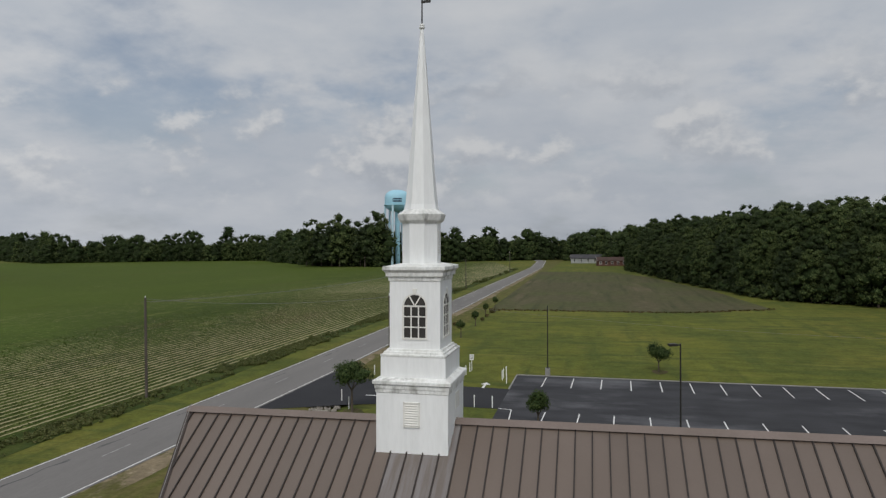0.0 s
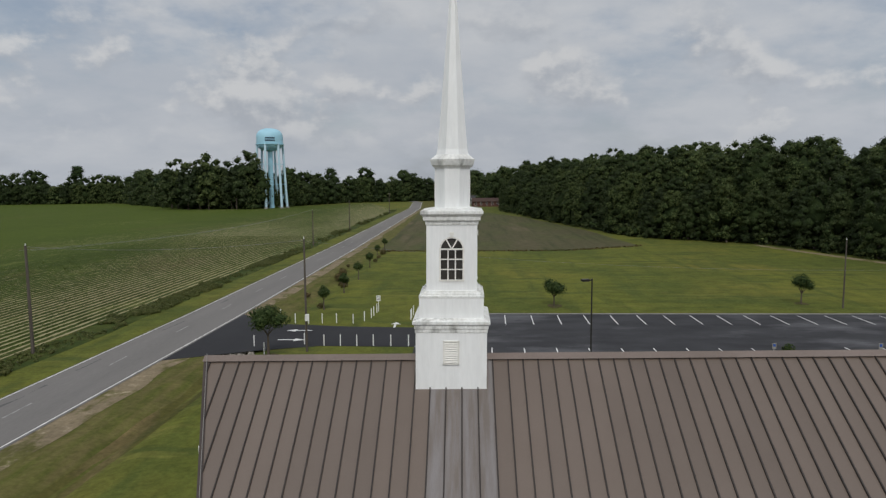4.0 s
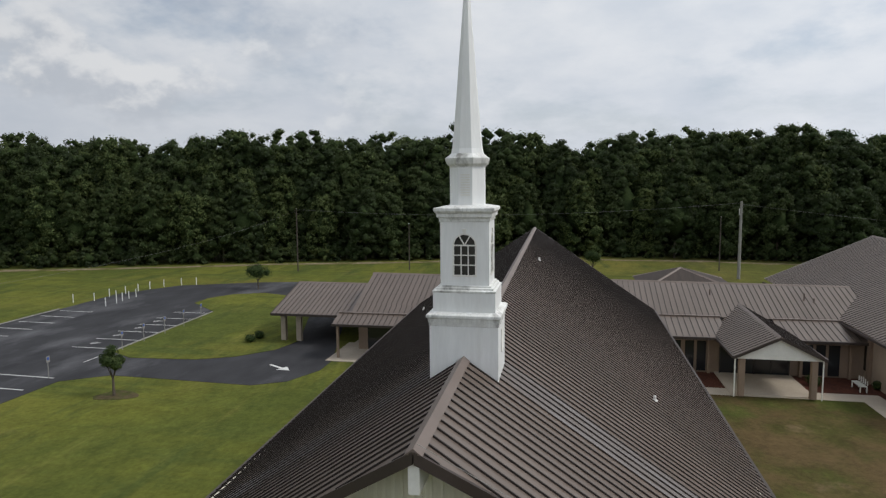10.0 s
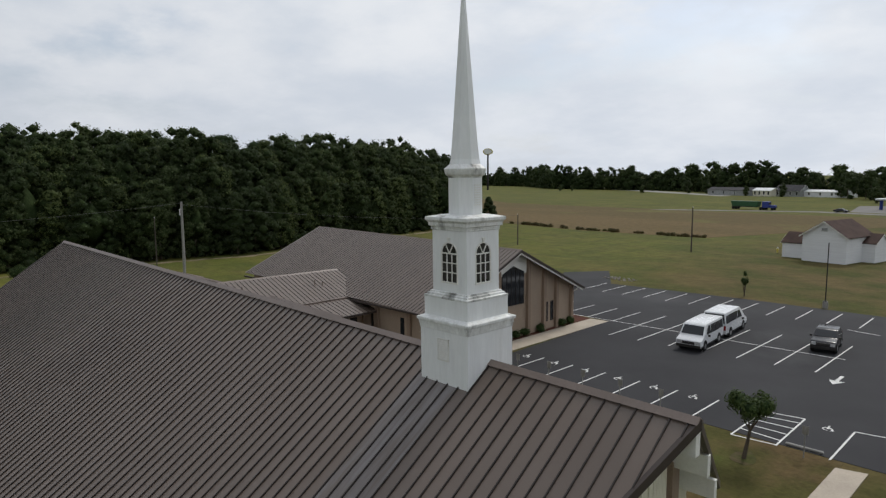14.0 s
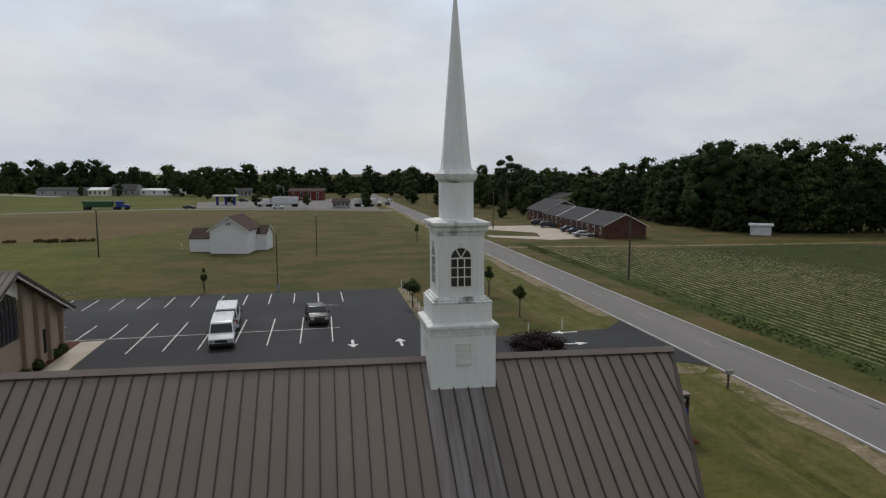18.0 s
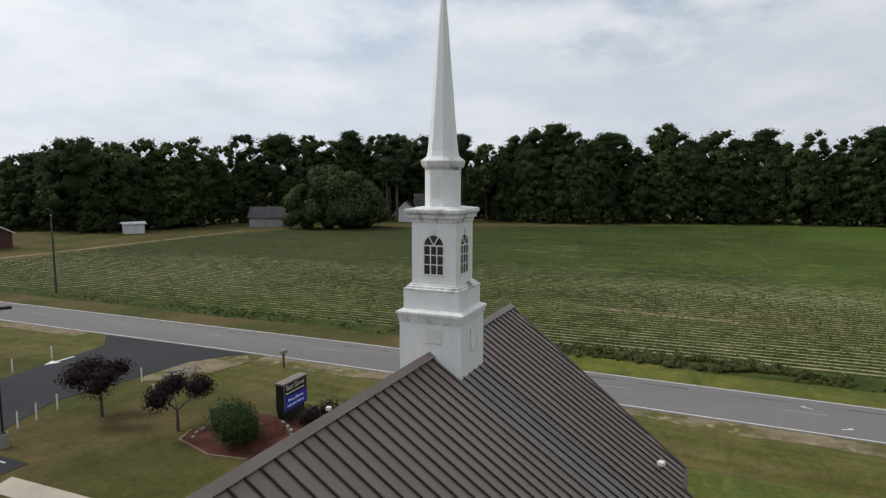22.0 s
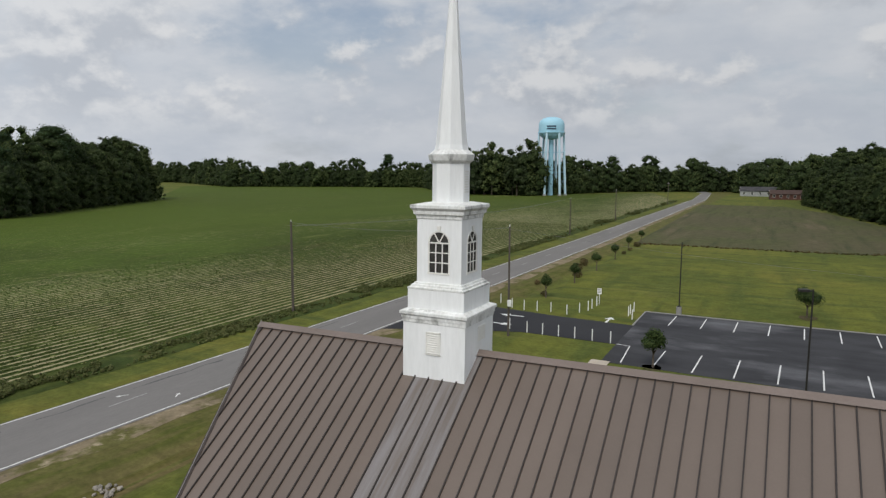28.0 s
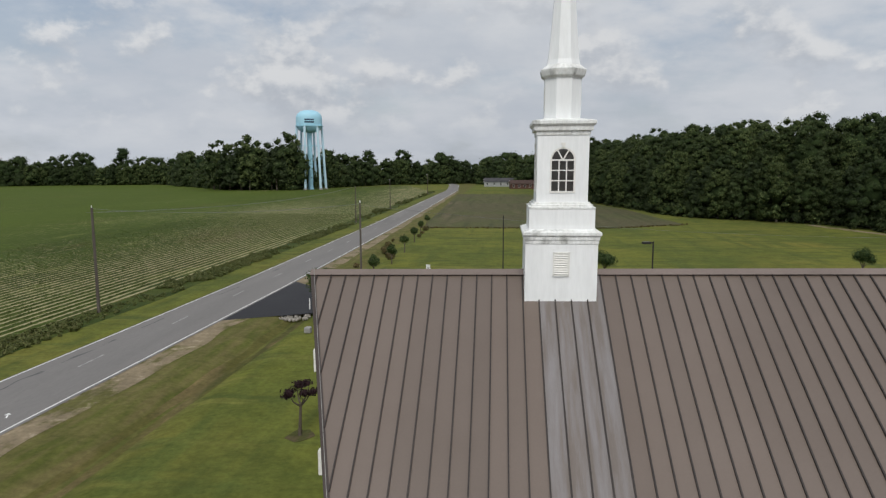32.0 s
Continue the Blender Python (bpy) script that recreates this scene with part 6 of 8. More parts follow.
utility_pole(4.4, -96.2, 7.0, 0, r=0.1), utility_pole(40.5, -101.5, 8), utility_pole(71, -90, 6)
M_WIRE = material("weathered_wire", (0.14, 0.14, 0.14), (0.2, 0.2, 0.2), 0.5, 1, 4, 0)


def wire(a, b, sag, r=0.012):
    cu = bpy.data.curves.new("wire", "CURVE")
    cu.dimensions, cu.bevel_depth, cu.bevel_resolution = "3D", r, 0
    sp = cu.splines.new("POLY")
    sp.points.add(14)
    for i in range(15):
        k = i / 14
        p = Vector(a).lerp(Vector(b), k)
        sp.points[i].co = (p.x, p.y, p.z - 4 * sag * k * (1 - k), 1)
    cu.materials.append(M_WIRE)
    tagged(new("overhead_wire", cu), "thin grey overhead wire", "wire", "overhead wires")


wire((77.2, 37.7, 9.4), (78.2, -25.6, 10.4), 1.2)
wire((-12.7, 36.7, 9.1), (77.2, 37.7, 9.3), 2.6, 0.007), wire((78.2, -25.6, 10.2), (71, -90, 6), 1.2)
wire((-35.1, 35.8, 8.8), (-12.7, 36.7, 9.2), 0.5)
for dx in (-0.5, 0.5):
    wire((-35.1 + dx, 35.8, 8.5), (-32.9, 125, 7.9), 1.0), wire((-32.9, 125, 7.9), (-32.9, 170, 8.6), 1.0)

notice = thing("notice", (0, 0, 0), "small white notice on a short post", "notice")
bm = bmesh.new()
cyl(bm, (0, 0, -0.05), (0, 0, 1.7), 0.035, 0.035, 8)
part("post", bm, M_POST, notice)
bm = bmesh.new()
box(bm, -0.22, -0.05, 1.15, 0.22, -0.035, 1.75, bevel=0.005)
board = part("board", bm, M_POST, notice)
for k in range(3):
    bm = bmesh.new()
    box(bm, -0.15, -0.056, 1.3 + k * 0.14, 0.15, -0.051, 1.35 + k * 0.14)
    part("text_bar", bm, M_DARKMETAL, board, "dark bar of writing")
notice.matrix_basis = pose(-9.0, 53.2, 0, 0, 0, 8)

post_me = bmesh.new()
cyl(post_me, (0, 0, -0.05), (0, 0, 0.95), 0.05, 0.05, 8)
cyl(post_me, (0, 0, 0.95), (0, 0, 0.99), 0.05, 0.03, 8)
post_me = mesh_of("marker_post", post_me, M_POST)
posts = [(-18.5, 49.4), (-16.5, 47.5), (-15.1, 47.2), (-13.8, 47.4), (-12.4, 47.5), (-10.7, 47.2), (-9.8, 48.5), (-9.3, 49.9), (-9.2, 51.0), (-9.1, 52.6), (-5.2, 49.2), (-5.2, 50.1), (-5.1, 51.4), (-4.6, 47.9)]
posts += [(-17.6, 38.3), (-13.5, 39.1), (-11.7, 38.6), (-10.3, 38.6), (-8.9, 38.6), (-7.5, 38.6), (-6.0, 38.5), (-4.5, 38.5), (-16.0, 35.9)]
posts += [(47.8, 47.9), (49.6, 47.9), (51.0, 48.2), (52.3, 48.3), (53.6, 48.3), (52.3, 50.0), (53.2, 51.6), (55.2, 50.9), (57.2, 50.6), (59.0, 50.2), (60.8, 49.4), (62.4, 47.9), (63.2, 46.2), (50.5, 51.5), (49.2, 53.2)]
posts += [(-6.4 + 0.02 * i, -39.5 - 2.0 * i) for i in range(13)]
posts += [(-8.0, -38.3), (-14.6, -38.8), (-18.0, -39.4), (-6.3, -28.7), (-8.0, -28.6), (-9.3, -28.9), (-10.8, -29.2), (-16.6, -28.8), (-14.4, -25.4)]
for x, y in posts:
    o = tagged(new("marker_post", post_me), "white plastic marker post at the drive's edge", "marker post", "white marker posts")
    o.location = (x, y, 0)

# gravel strip beside the west end of the car park, stones in the ditch mouths
M_GRAVEL = material("pale_gravel", (0.34, 0.31, 0.27), (0.2, 0.185, 0.16), 0.95, 1.5, 7, 0.5, 0, 0.15, coords="World", fine_mix=0.4)
lay("gravel_strip", [(-5.7, -39.5), (-7.0, -38.8), (-6.8, -64), (-5.6, -63.6)], 0.012, M_SAND, "pale gravel strip beside the car park", "gravel", 0.02)


def stones(cx, cy, rx, ry, n, seed, label, z=0.0):
    rnd = random.Random(seed)
    bm = bmesh.new()
    for _ in range(n):
        a, q = rnd.uniform(0, math.tau), math.sqrt(rnd.random())
        s = rnd.uniform(0.07, 0.2)
        m = Matrix.Translation((cx + rx * q * math.cos(a), cy + ry * q * math.sin(a), z + s * 0.25)) @ Matrix.Rotation(rnd.uniform(0, 6), 4, (rnd.random(), rnd.random(), rnd.random())) @ Matrix.Diagonal((s, s * rnd.uniform(0.6, 1), s * rnd.uniform(0.5, 0.8), 1))
        bmesh.ops.create_icosphere(bm, subdivisions=1, radius=1, matrix=m)
    single("stones", bm, M_GRAVEL, label, "stones", "", "stuff")


stones(-18.3, 36.2, 1.4, 1.2, 100, 1, "pale broken stones round the drain mouth", -0.2)
stones(-19.0, 1.5, 1.0, 3.2, 110, 2, "pale stones in the ditch", -0.35)
lay("bare_ground", [(-16.6, -28.9), (-17.6, -29.6), (-21.4, -29.25), (-23.5, -27.8), (-24.4, -26.4), (-23.2, -25.2), (-21.2, -25.6), (-19.6, -25.9), (-18.2, -27.2)], 0.03, M_SAND, "bare sandy ground with debris beside the drive", "earth", 0.02)
stones(-19.1, -27.8, 1.5, 0.9, 90, 3, "stones and debris beside the drive")
stones(34, -66, 2.5, 1.2, 60, 4, "stone heap at the car park edge")
bm = bmesh.new()
box(bm, -15.7, 30.3, 0, -15.2, 30.8, 0.45, bevel=0.06)
single("cable_box", bm, M_KERB, "pale grey cable box on the lawn", "cable box")


# ---- bay signs, wheel stops, bench ----
def bay_sign(x, y, turn):
    t = thing("bay_sign", (0, 0, 0), "small reserved-bay sign on a thin post", "sign", "bay signs")
    bm = bmesh.new()
    cyl(bm, (0, 0, 0), (0, 0, 1.6), 0.03, 0.03, 6)
    part("post", bm, M_KERB, t)
    bm = bmesh.new()
    box(bm, -0.15, -0.045, 1.2, 0.15, -0.03, 1.65)
    p = part("plate", bm, M_KERB, t, "grey-backed plate")
    bm = bmesh.new()
    box(bm, -0.1, -0.05, 1.38, 0.1, -0.046, 1.58)
    part("symbol_panel", bm, M_SIGNBLUE, p)
    t.matrix_basis = pose(x, y, 0, 0, 0, turn)


M_SIGNBLUE = material("sign_blue", (0.03, 0.08, 0.32), (0.04, 0.1, 0.36), 0.5, 2, 8, 0)
for i in range(6):
    bay_sign(19.8 - 2.67 * i, -23.3, 0)
bay_sign(-1.3, -23.1, 0), bay_sign(21.9, -23.9, 0)
for x in (23.4, 31.2, 34, 37, 40, 43):
    bay_sign(x, 33.4, 0)
stop_me = bmesh.new()
box(stop_me, -0.9, -0.08, 0, 0.9, 0.08, 0.13, bevel=0.03)
stop_me = mesh_of("wheel_stop", stop_me, M_KERB)
for i in range(6):
    o = tagged(new("wheel_stop", stop_me), "grey concrete wheel stop at the bay's head", "wheel stop", "wheel stops")
    o.location = (19.75 - 2.66 * i, -24.2, 0.02)
o = tagged(new("wheel_stop", stop_me), "grey concrete wheel stop at the bay's head", "wheel stop", "wheel stops")
o.location = (-1.0, -24.2, 0.02)

bench = thing("bench", (30.0, -21.2, 0), "white garden bench with a curved back", "bench")
for z0, z1, y in ((0.4, 0.45, -21.2), (0.5, 0.9, -21.42)):
    for k in range(5):
        bm = bmesh.new()
        yy = y + (k - 2) * 0.09 if z1 < 0.5 else y
        if z1 < 0.5:
            box(bm, 29.35, yy - 0.035, z0, 30.65, yy + 0.035, z1)
        else:
            box(bm, 29.35 + 0.3 * k, yy - 0.02, z0, 29.45 + 0.3 * k, yy + 0.02, z1 - 0.05 * abs(k - 2))
        part("slat", bm, M_TRIMWHITE, bench)
for x in (29.4, 30.6):
    for y in (-21.4, -21.02):
        bm = bmesh.new()
        box(bm, x - 0.03, y - 0.03, 0, x + 0.03, y + 0.03, 0.42)
        part("leg", bm, M_TRIMWHITE, bench)

# ---- roadside sign with its bed ----
bm = bmesh.new()
slab(bm, [(-9.7, -14.4), (-9.4, -16.6), (-10.3, -19.3), (-11.6, -19.7), (-12.6, -18.2), (-14.2, -16.6), (-16.4, -16.2), (-16.2, -14.4), (-14.2, -14.3), (-12.4, -12.0), (-11.0, -12.4)], -0.02, 0.06)
single("sign_bed", bm, M_MULCH, "red mulch bed with a pale edging", "planting bed", "", "structure")
edge = [(-9.7, -14.4), (-9.4, -16.6), (-10.3, -19.3), (-11.6, -19.7), (-12.6, -18.2), (-14.2, -16.6)]
for (xa, ya), (xb, yb) in zip(edge, edge[1:]):
    bm = bmesh.new()
    beam(bm, (xa, ya, 0.07), (xb, yb, 0.07), 0.1, 0.1)
    single("bed_edging", bm, M_SAND, "low sandy bed edging", "edging", "bed edging", "structure")
bm = bmesh.new()          # planting mound held by a stepped, curved stone edging
lathe(bm, [(1.9, 0.0), (1.5, 0.3), (0.9, 0.62), (0.3, 0.72)], 14, 0, (-12.9, -16.3))
single("planting_mound", bm, M_MULCH, "raised red mulch mound behind the shrub", "planting bed", "", "structure")
for i in range(19):
    k = i / 18
    a = radians(292 - 224 * k)
    bm = bmesh.new()
    h = 0.16 + 0.6 * math.sin(math.pi * k) ** 1.3 + 0.05 * (i % 2)
    box(bm, -0.13, -0.08, 0, 0.13, 0.08, h * 0.6, bevel=0.02)
    o = single("edging_stone", bm, M_KERB, "pale block of the stepped bed edging", "stone", "edging stones")
    o.matrix_basis = pose(-11.6 + 2.2 * math.cos(a), -16.3 + 2.75 * math.sin(a), 0.0, 0, 0, math.degrees(a) + 90)

M_SIGNBLACK = material("black_sign_panel", (0.012, 0.012, 0.013), (0.018, 0.018, 0.019), 0.4, 2, 10, 0.02, 0, 0.4, fine_mix=0.2)
M_SCREEN = bpy.data.materials.new("lit_blue_screen")
M_SCREEN.use_nodes = True
sp_ = M_SCREEN.node_tree.nodes["Principled BSDF"]
sp_.inputs["Base Color"].default_value, sp_.inputs["Emission Color"].default_value, sp_.inputs["Emission Strength"].default_value = (0.008, 0.012, 0.03, 1), (0.02, 0.055, 0.75, 1), 0.13
M_SCREENTEXT = bpy.data.materials.new("lit_pale_screen_text")
M_SCREENTEXT.use_nodes = True
sp_ = M_SCREENTEXT.node_tree.nodes["Principled BSDF"]
sp_.inputs["Emission Color"].default_value, sp_.inputs["Emission Strength"].default_value = (0.45, 0.6, 0.95, 1), 0.18
sign = thing("church_sign", (0, 0, 0), "black roadside church sign with a lit blue screen", "sign")
bm = bmesh.new()
box(bm, -1.2, -0.22, 0, 1.0, 0.22, 0.75)
part("plinth", bm, M_SIGNBLACK, sign, "dark plinth")
bm = bmesh.new()
box(bm, -1.25, -0.26, 0.72, 1.25, 0.26, 2.38, bevel=0.02)
cab = part("cabinet", bm, M_SIGNBLACK, sign, "black sign cabinet")
bm = bmesh.new()
box(bm, -1.3, -0.3, 2.36, 1.3, 0.3, 2.46)
part("top_cap", bm, M_TRIM, sign, "brown metal cap")


def words(text, size, x, z, y, mat, parent, flip):
    cu = bpy.data.curves.new("lettering", "FONT")
    cu.body, cu.size, cu.align_x, cu.align_y, cu.extrude = text, size, "CENTER", "CENTER", 0.004
    o = new("lettering", cu)
    cu.materials.append(mat)
    o.parent = parent
    o.matrix_basis = parent.matrix_basis.inverted() @ pose(x, y, z, 90, 0, 180 if flip else 0)


for s, flip in ((-1, False), (1, True)):
    bm = bmesh.new()
    box(bm, -1.15, s * 0.262, 0.8, 1.15, s * 0.275, 1.62)
    scr = part("screen", bm, M_SCREEN, sign, "lit blue message screen")
    for x in (-1.2, 1.2):
        bm = bmesh.new()
        box(bm, x - 0.03, s * 0.262, 0.74, x + 0.03, s * 0.285, 2.34)
        part("frame_rail", bm, M_TRIM, sign)
    words("Best Grove", 0.42, 0, 2.12, s * 0.266, M_POST, cab, flip)
    words("Make a difference", 0.23, 0, 1.36, s * 0.278, M_SCREENTEXT, scr, flip)
    words("keep your distance!", 0.23, 0, 1.06, s * 0.278, M_SCREENTEXT, scr, flip)
    for i in range(6):
        bm = bmesh.new()
        box(bm, -1.0 + i * 0.34, s * 0.262, 1.76, -0.74 + i * 0.34, s * 0.268, 1.84)
        part("lettering_bar", bm, M_POST, cab)
sign.matrix_basis = pose(-14.95, -15.5, 0.1, 0, 0, 180) @ Matrix.Diagonal((0.88, 1, 0.95, 1))

mail = thing("mailbox", (-23.0, -22.0, 0), "grey mailbox on a timber post", "mailbox")
bm = bmesh.new()
box(bm, -23.06, -22.06, 0, -22.94, -21.94, 1.0, bevel=0.01)
part("post", bm, M_BARK, mail)
bm = bmesh.new()
box(bm, -23.35, -22.14, 1.0, -22.75, -21.86, 1.3, bevel=0.06)
part("box", bm, M_KERB, mail)

for x, y, z, a in ((-2.8, -5.2, 0.0, 200), (-2.7, 5.15, 0.0, 160)):   # floodlights on the roof edges
    t = thing("floodlight", (x, y, RZ + RISE * x - SL * abs(y)), "small white floodlight fixed on the roof edge", "floodlight", "roof floodlights")
    zz = t.location.z
    bm = bmesh.new()
    cyl(bm, (x, y, zz - 0.02), (x, y, zz + 0.16), 0.025, 0.025, 6)
    part("bracket", bm, M_TRIM, t)
    bm = bmesh.new()
    box(bm, -0.07, -0.09, -0.06, 0.1, 0.09, 0.06, Matrix.Translation((x, y, zz + 0.2)) @ Matrix.Rotation(radians(a), 4, "Z"), 0.02)
    part("lamp", bm, M_POST, t)
for x, y in ((7.5, -5.4), (24, 6.4), (-1.5, 7.6), (20.5, -0.9)):
    z = RZ + RISE * x - SL * abs(y)
    bm = bmesh.new()
    cyl(bm, (x, y, z - 0.05), (x, y, z + 0.18), 0.05, 0.05, 8)
    cyl(bm, (x, y, z), (x, y, z + 0.05), 0.11, 0.07, 8)
    single("roof_vent", bm, M_POST, "small pale vent on the church roof", "vent", "roof vents")


# ---- vehicles ----
M_CARWHITE = material("white_car_paint", (0.75, 0.76, 0.77), (0.7, 0.71, 0.72), 0.25, 1, 6, 0, 0, 0.5, fine_mix=0.03)
M_CARBLACK = material("black_car_paint", (0.012, 0.012, 0.014), (0.018, 0.018, 0.02), 0.2, 1, 6, 0, 0, 0.5, fine_mix=0.05)
M_CARSILVER = material("silver_car_paint", (0.42, 0.42, 0.42), (0.36, 0.36, 0.36), 0.3, 1, 6, 0, 0.5, 0.5, fine_mix=0.05)
M_CARBLUE = material("dark_blue_car_paint", (0.015, 0.02, 0.045), (0.02, 0.026, 0.055), 0.22, 1, 6, 0, 0, 0.5, fine_mix=0.05)
M_TYRE = material("black_tyre_rubber", (0.012, 0.012, 0.012), (0.02, 0.02, 0.02), 0.9, 3, 20, 0.1)
M_RIM = material("grey_wheel_rim", (0.35, 0.35, 0.36), (0.28, 0.28, 0.29), 0.35, 3, 10, 0, 0.7, 0.5)
M_LAMP = material("clear_headlamp", (0.6, 0.6, 0.6), (0.5, 0.5, 0.5), 0.15, 3, 10, 0, 0.2, 0.5)
M_REDLAMP = material("red_tail_lamp", (0.3, 0.02, 0.02), (0.25, 0.015, 0.015), 0.2, 3, 10, 0, 0, 0.5)


def vehicle(name, label, profile, glass, width, wheels, wr, paint, x, y, turn, category, tumble=0.14):
    """profile: side outline (y forward, z); the body narrows above the belt. glass: side panes as (y0, z0, y1, z1, y2, z2, y3, z3)."""
    t = thing(name, (0, 0, 0), label, category)
    bm = bmesh.new()
    half = width / 2
    belt = 1.05 if category == "van" else 0.92
    top = max(z for _, z in profile)

    def inset(z):
        return half - tumble * max(0.0, (z - belt) / (top - belt))
    a = [bm.verts.new((-inset(z), y_, z)) for y_, z in profile]
    b = [bm.verts.new((inset(z), y_, z)) for y_, z in profile]
    bm.faces.new(a), bm.faces.new(b[::-1])
    n = len(profile)
    for i in range(n):
        bm.faces.new((a[i], b[i], b[(i + 1) % n], a[(i + 1) % n]))
    bmesh.ops.recalc_face_normals(bm, faces=bm.faces[:])
    bmesh.ops.bevel(bm, geom=[e for e in bm.edges], offset=0.045, segments=2, affect="EDGES", profile=0.6)
    for f in bm.faces:
        f.smooth = True
    body = part("body", bm, paint, t)
    for q in glass:
        for s in (-1, 1):
            bm = bmesh.new()
            pts = [(q[i], q[i + 1]) for i in range(0, 8, 2)]
            solid(bm, [(s * (inset(z) - 0.03), y_, z) for y_, z in pts], [(s * (inset(z) + 0.008), y_, z) for y_, z in pts])
            part("side_window", bm, M_GLASS, t)
    # windscreen and rear window on the sloped runs between belt and roof
    ws = [(profile[i], profile[(i + 1) % n]) for i in range(n) if abs(profile[i][1] - profile[(i + 1) % n][1]) > 0.35 and min(profile[i][1], profile[(i + 1) % n][1]) > 0.8]
    for (y0, z0), (y1, z1) in ws:
        p0, p1 = (y0 + 0.12 * (y1 - y0), z0 + 0.12 * (z1 - z0)), (y0 + 0.9 * (y1 - y0), z0 + 0.9 * (z1 - z0))
        out = 0.02 if (y0 + y1) > 0 else -0.02
        bm = bmesh.new()
        w0, w1 = inset(p0[1]) - 0.1, inset(p1[1]) - 0.1
        solid(bm, [(-w0, p0[0] - out, p0[1]), (w0, p0[0] - out, p0[1]), (w1, p1[0] - out, p1[1]), (-w1, p1[0] - out, p1[1])], [(-w0, p0[0] + out, p0[1] + 0.01), (w0, p0[0] + out, p0[1] + 0.01), (w1, p1[0] + out, p1[1] + 0.01), (-w1, p1[0] + out, p1[1] + 0.01)])
        part("windscreen" if out > 0 else "rear_window", bm, M_GLASS, t)
    for yy in wheels:
        for s in (-1, 1):
            bm = bmesh.new()
            cyl(bm, (s * (half - 0.2), yy, wr), (s * (half + 0.015), yy, wr), wr, wr, 16)
            w = part("wheel", bm, M_TYRE, t)
            bm = bmesh.new()
            cyl(bm, (s * (half - 0.1), yy, wr), (s * (half + 0.025), yy, wr), wr * 0.6, wr * 0.56, 12)
            part("rim", bm, M_RIM, w)
            bm = bmesh.new()
            cyl(bm, (s * (half - 0.25), yy, wr + 0.03), (s * (half + 0.006), yy, wr + 0.03), wr * 1.2, wr * 1.2, 18)
            part("wheel_arch", bm, M_TYRE, t)
    front, rear = max(p[0] for p in profile), min(p[0] for p in profile)
    for s in (-1, 1):
        bm = bmesh.new()
        box(bm, s * (half - 0.04), rear + 0.06, 0.33, s * (half + 0.012), front - 0.1, 0.47, bevel=0.008)
        part("sill", bm, M_TYRE, t, "black lower sill")
    for s in (-1, 1):
        bm = bmesh.new()
        box(bm, s * half * 0.55, front - 0.06, 0.62, s * half * 0.92, front + 0.012, 0.85)
        part("headlight", bm, M_LAMP, t)
        bm = bmesh.new()
        box(bm, s * half * 0.74, rear - 0.012, 0.75, s * half * 0.95, rear + 0.05, 1.15)
        part("tail_light", bm, M_REDLAMP, t)
        bm = bmesh.new()
        box(bm, s * (half + 0.02), front * 0.42, 1.05, s * (half + 0.2), front * 0.42 + 0.1, 1.22)
        part("mirror", bm, M_DARKMETAL, t)
    bm = bmesh.new()
    box(bm, -half * 0.5, front - 0.05, 0.6, half * 0.5, front + 0.015, 0.82)
    part("grille", bm, M_DARKMETAL, t)
    bm = bmesh.new()
    box(bm, -half * 0.96, front - 0.1, 0.33, half * 0.96, front + 0.06, 0.55, bevel=0.03)
    part("bumper", bm, M_DARKMETAL, t)
    t.matrix_basis = pose(x, y, 0.02, 0, 0, turn)
    return t


van_profile = [(-2.75, 0.35), (2.75, 0.35), (2.8, 0.9), (2.1, 1.15), (1.45, 1.95), (1.2, 2.05), (-2.7, 2.05), (-2.78, 1.1)]
van_glass = [(1.35, 1.22, 0.95, 1.88, 0.5, 1.88, 0.5, 1.22), (0.38, 1.2, 0.38, 1.87, -0.7, 1.87, -0.7, 1.2), (-0.78, 1.2, -0.78, 1.87, -1.68, 1.87, -1.68, 1.2), (-1.76, 1.2, -1.76, 1.87, -2.6, 1.87, -2.6, 1.2)]
vehicle("passenger_van", "white passenger van parked in a bay", van_profile, van_glass, 2.0, (1.75, -1.6), 0.37, M_CARWHITE, 11.8, -40.7, 5, "van")
van2_profile = [(-2.95, 0.4), (2.85, 0.4), (2.95, 0.95), (2.25, 1.25), (1.35, 2.05), (1.0, 2.22), (-2.9, 2.22), (-2.98, 1.2)]
van2_glass = [(1.5, 1.3, 0.95, 1.95, 0.4, 1.95, 0.4, 1.3), (0.25, 1.32, 0.25, 1.98, -1.2, 1.98, -1.2, 1.32), (-1.26, 1.32, -1.26, 1.98, -2.75, 1.98, -2.75, 1.32)]
vehicle("passenger_van", "tall white passenger van parked facing the road", van2_profile, van2_glass, 2.1, (1.85, -1.75), 0.38, M_CARWHITE, 12.2, -46.6, 185, "van", 0.18)
suv_profile = [(-2.05, 0.35), (2.0, 0.35), (2.08, 0.78), (1.85, 0.95), (0.95, 1.05), (0.25, 1.55), (-0.2, 1.63), (-1.5, 1.58), (-2.05, 1.0)]
suv_glass = [(0.85, 1.06, 0.2, 1.48, -0.25, 1.5, -0.25, 1.06), (-0.32, 1.06, -0.32, 1.5, -1.2, 1.48, -1.3, 1.06)]
vehicle("car", "black compact SUV parked in a bay", suv_profile, suv_glass, 1.8, (1.3, -1.3), 0.34, M_CARBLACK, 4.05, -46.7, 8, "car")
car_profile = [(-2.3, 0.32), (2.25, 0.32), (2.35, 0.7), (1.2, 0.92), (0.45, 1.38), (-0.9, 1.4), (-1.6, 0.98), (-2.35, 0.92)]
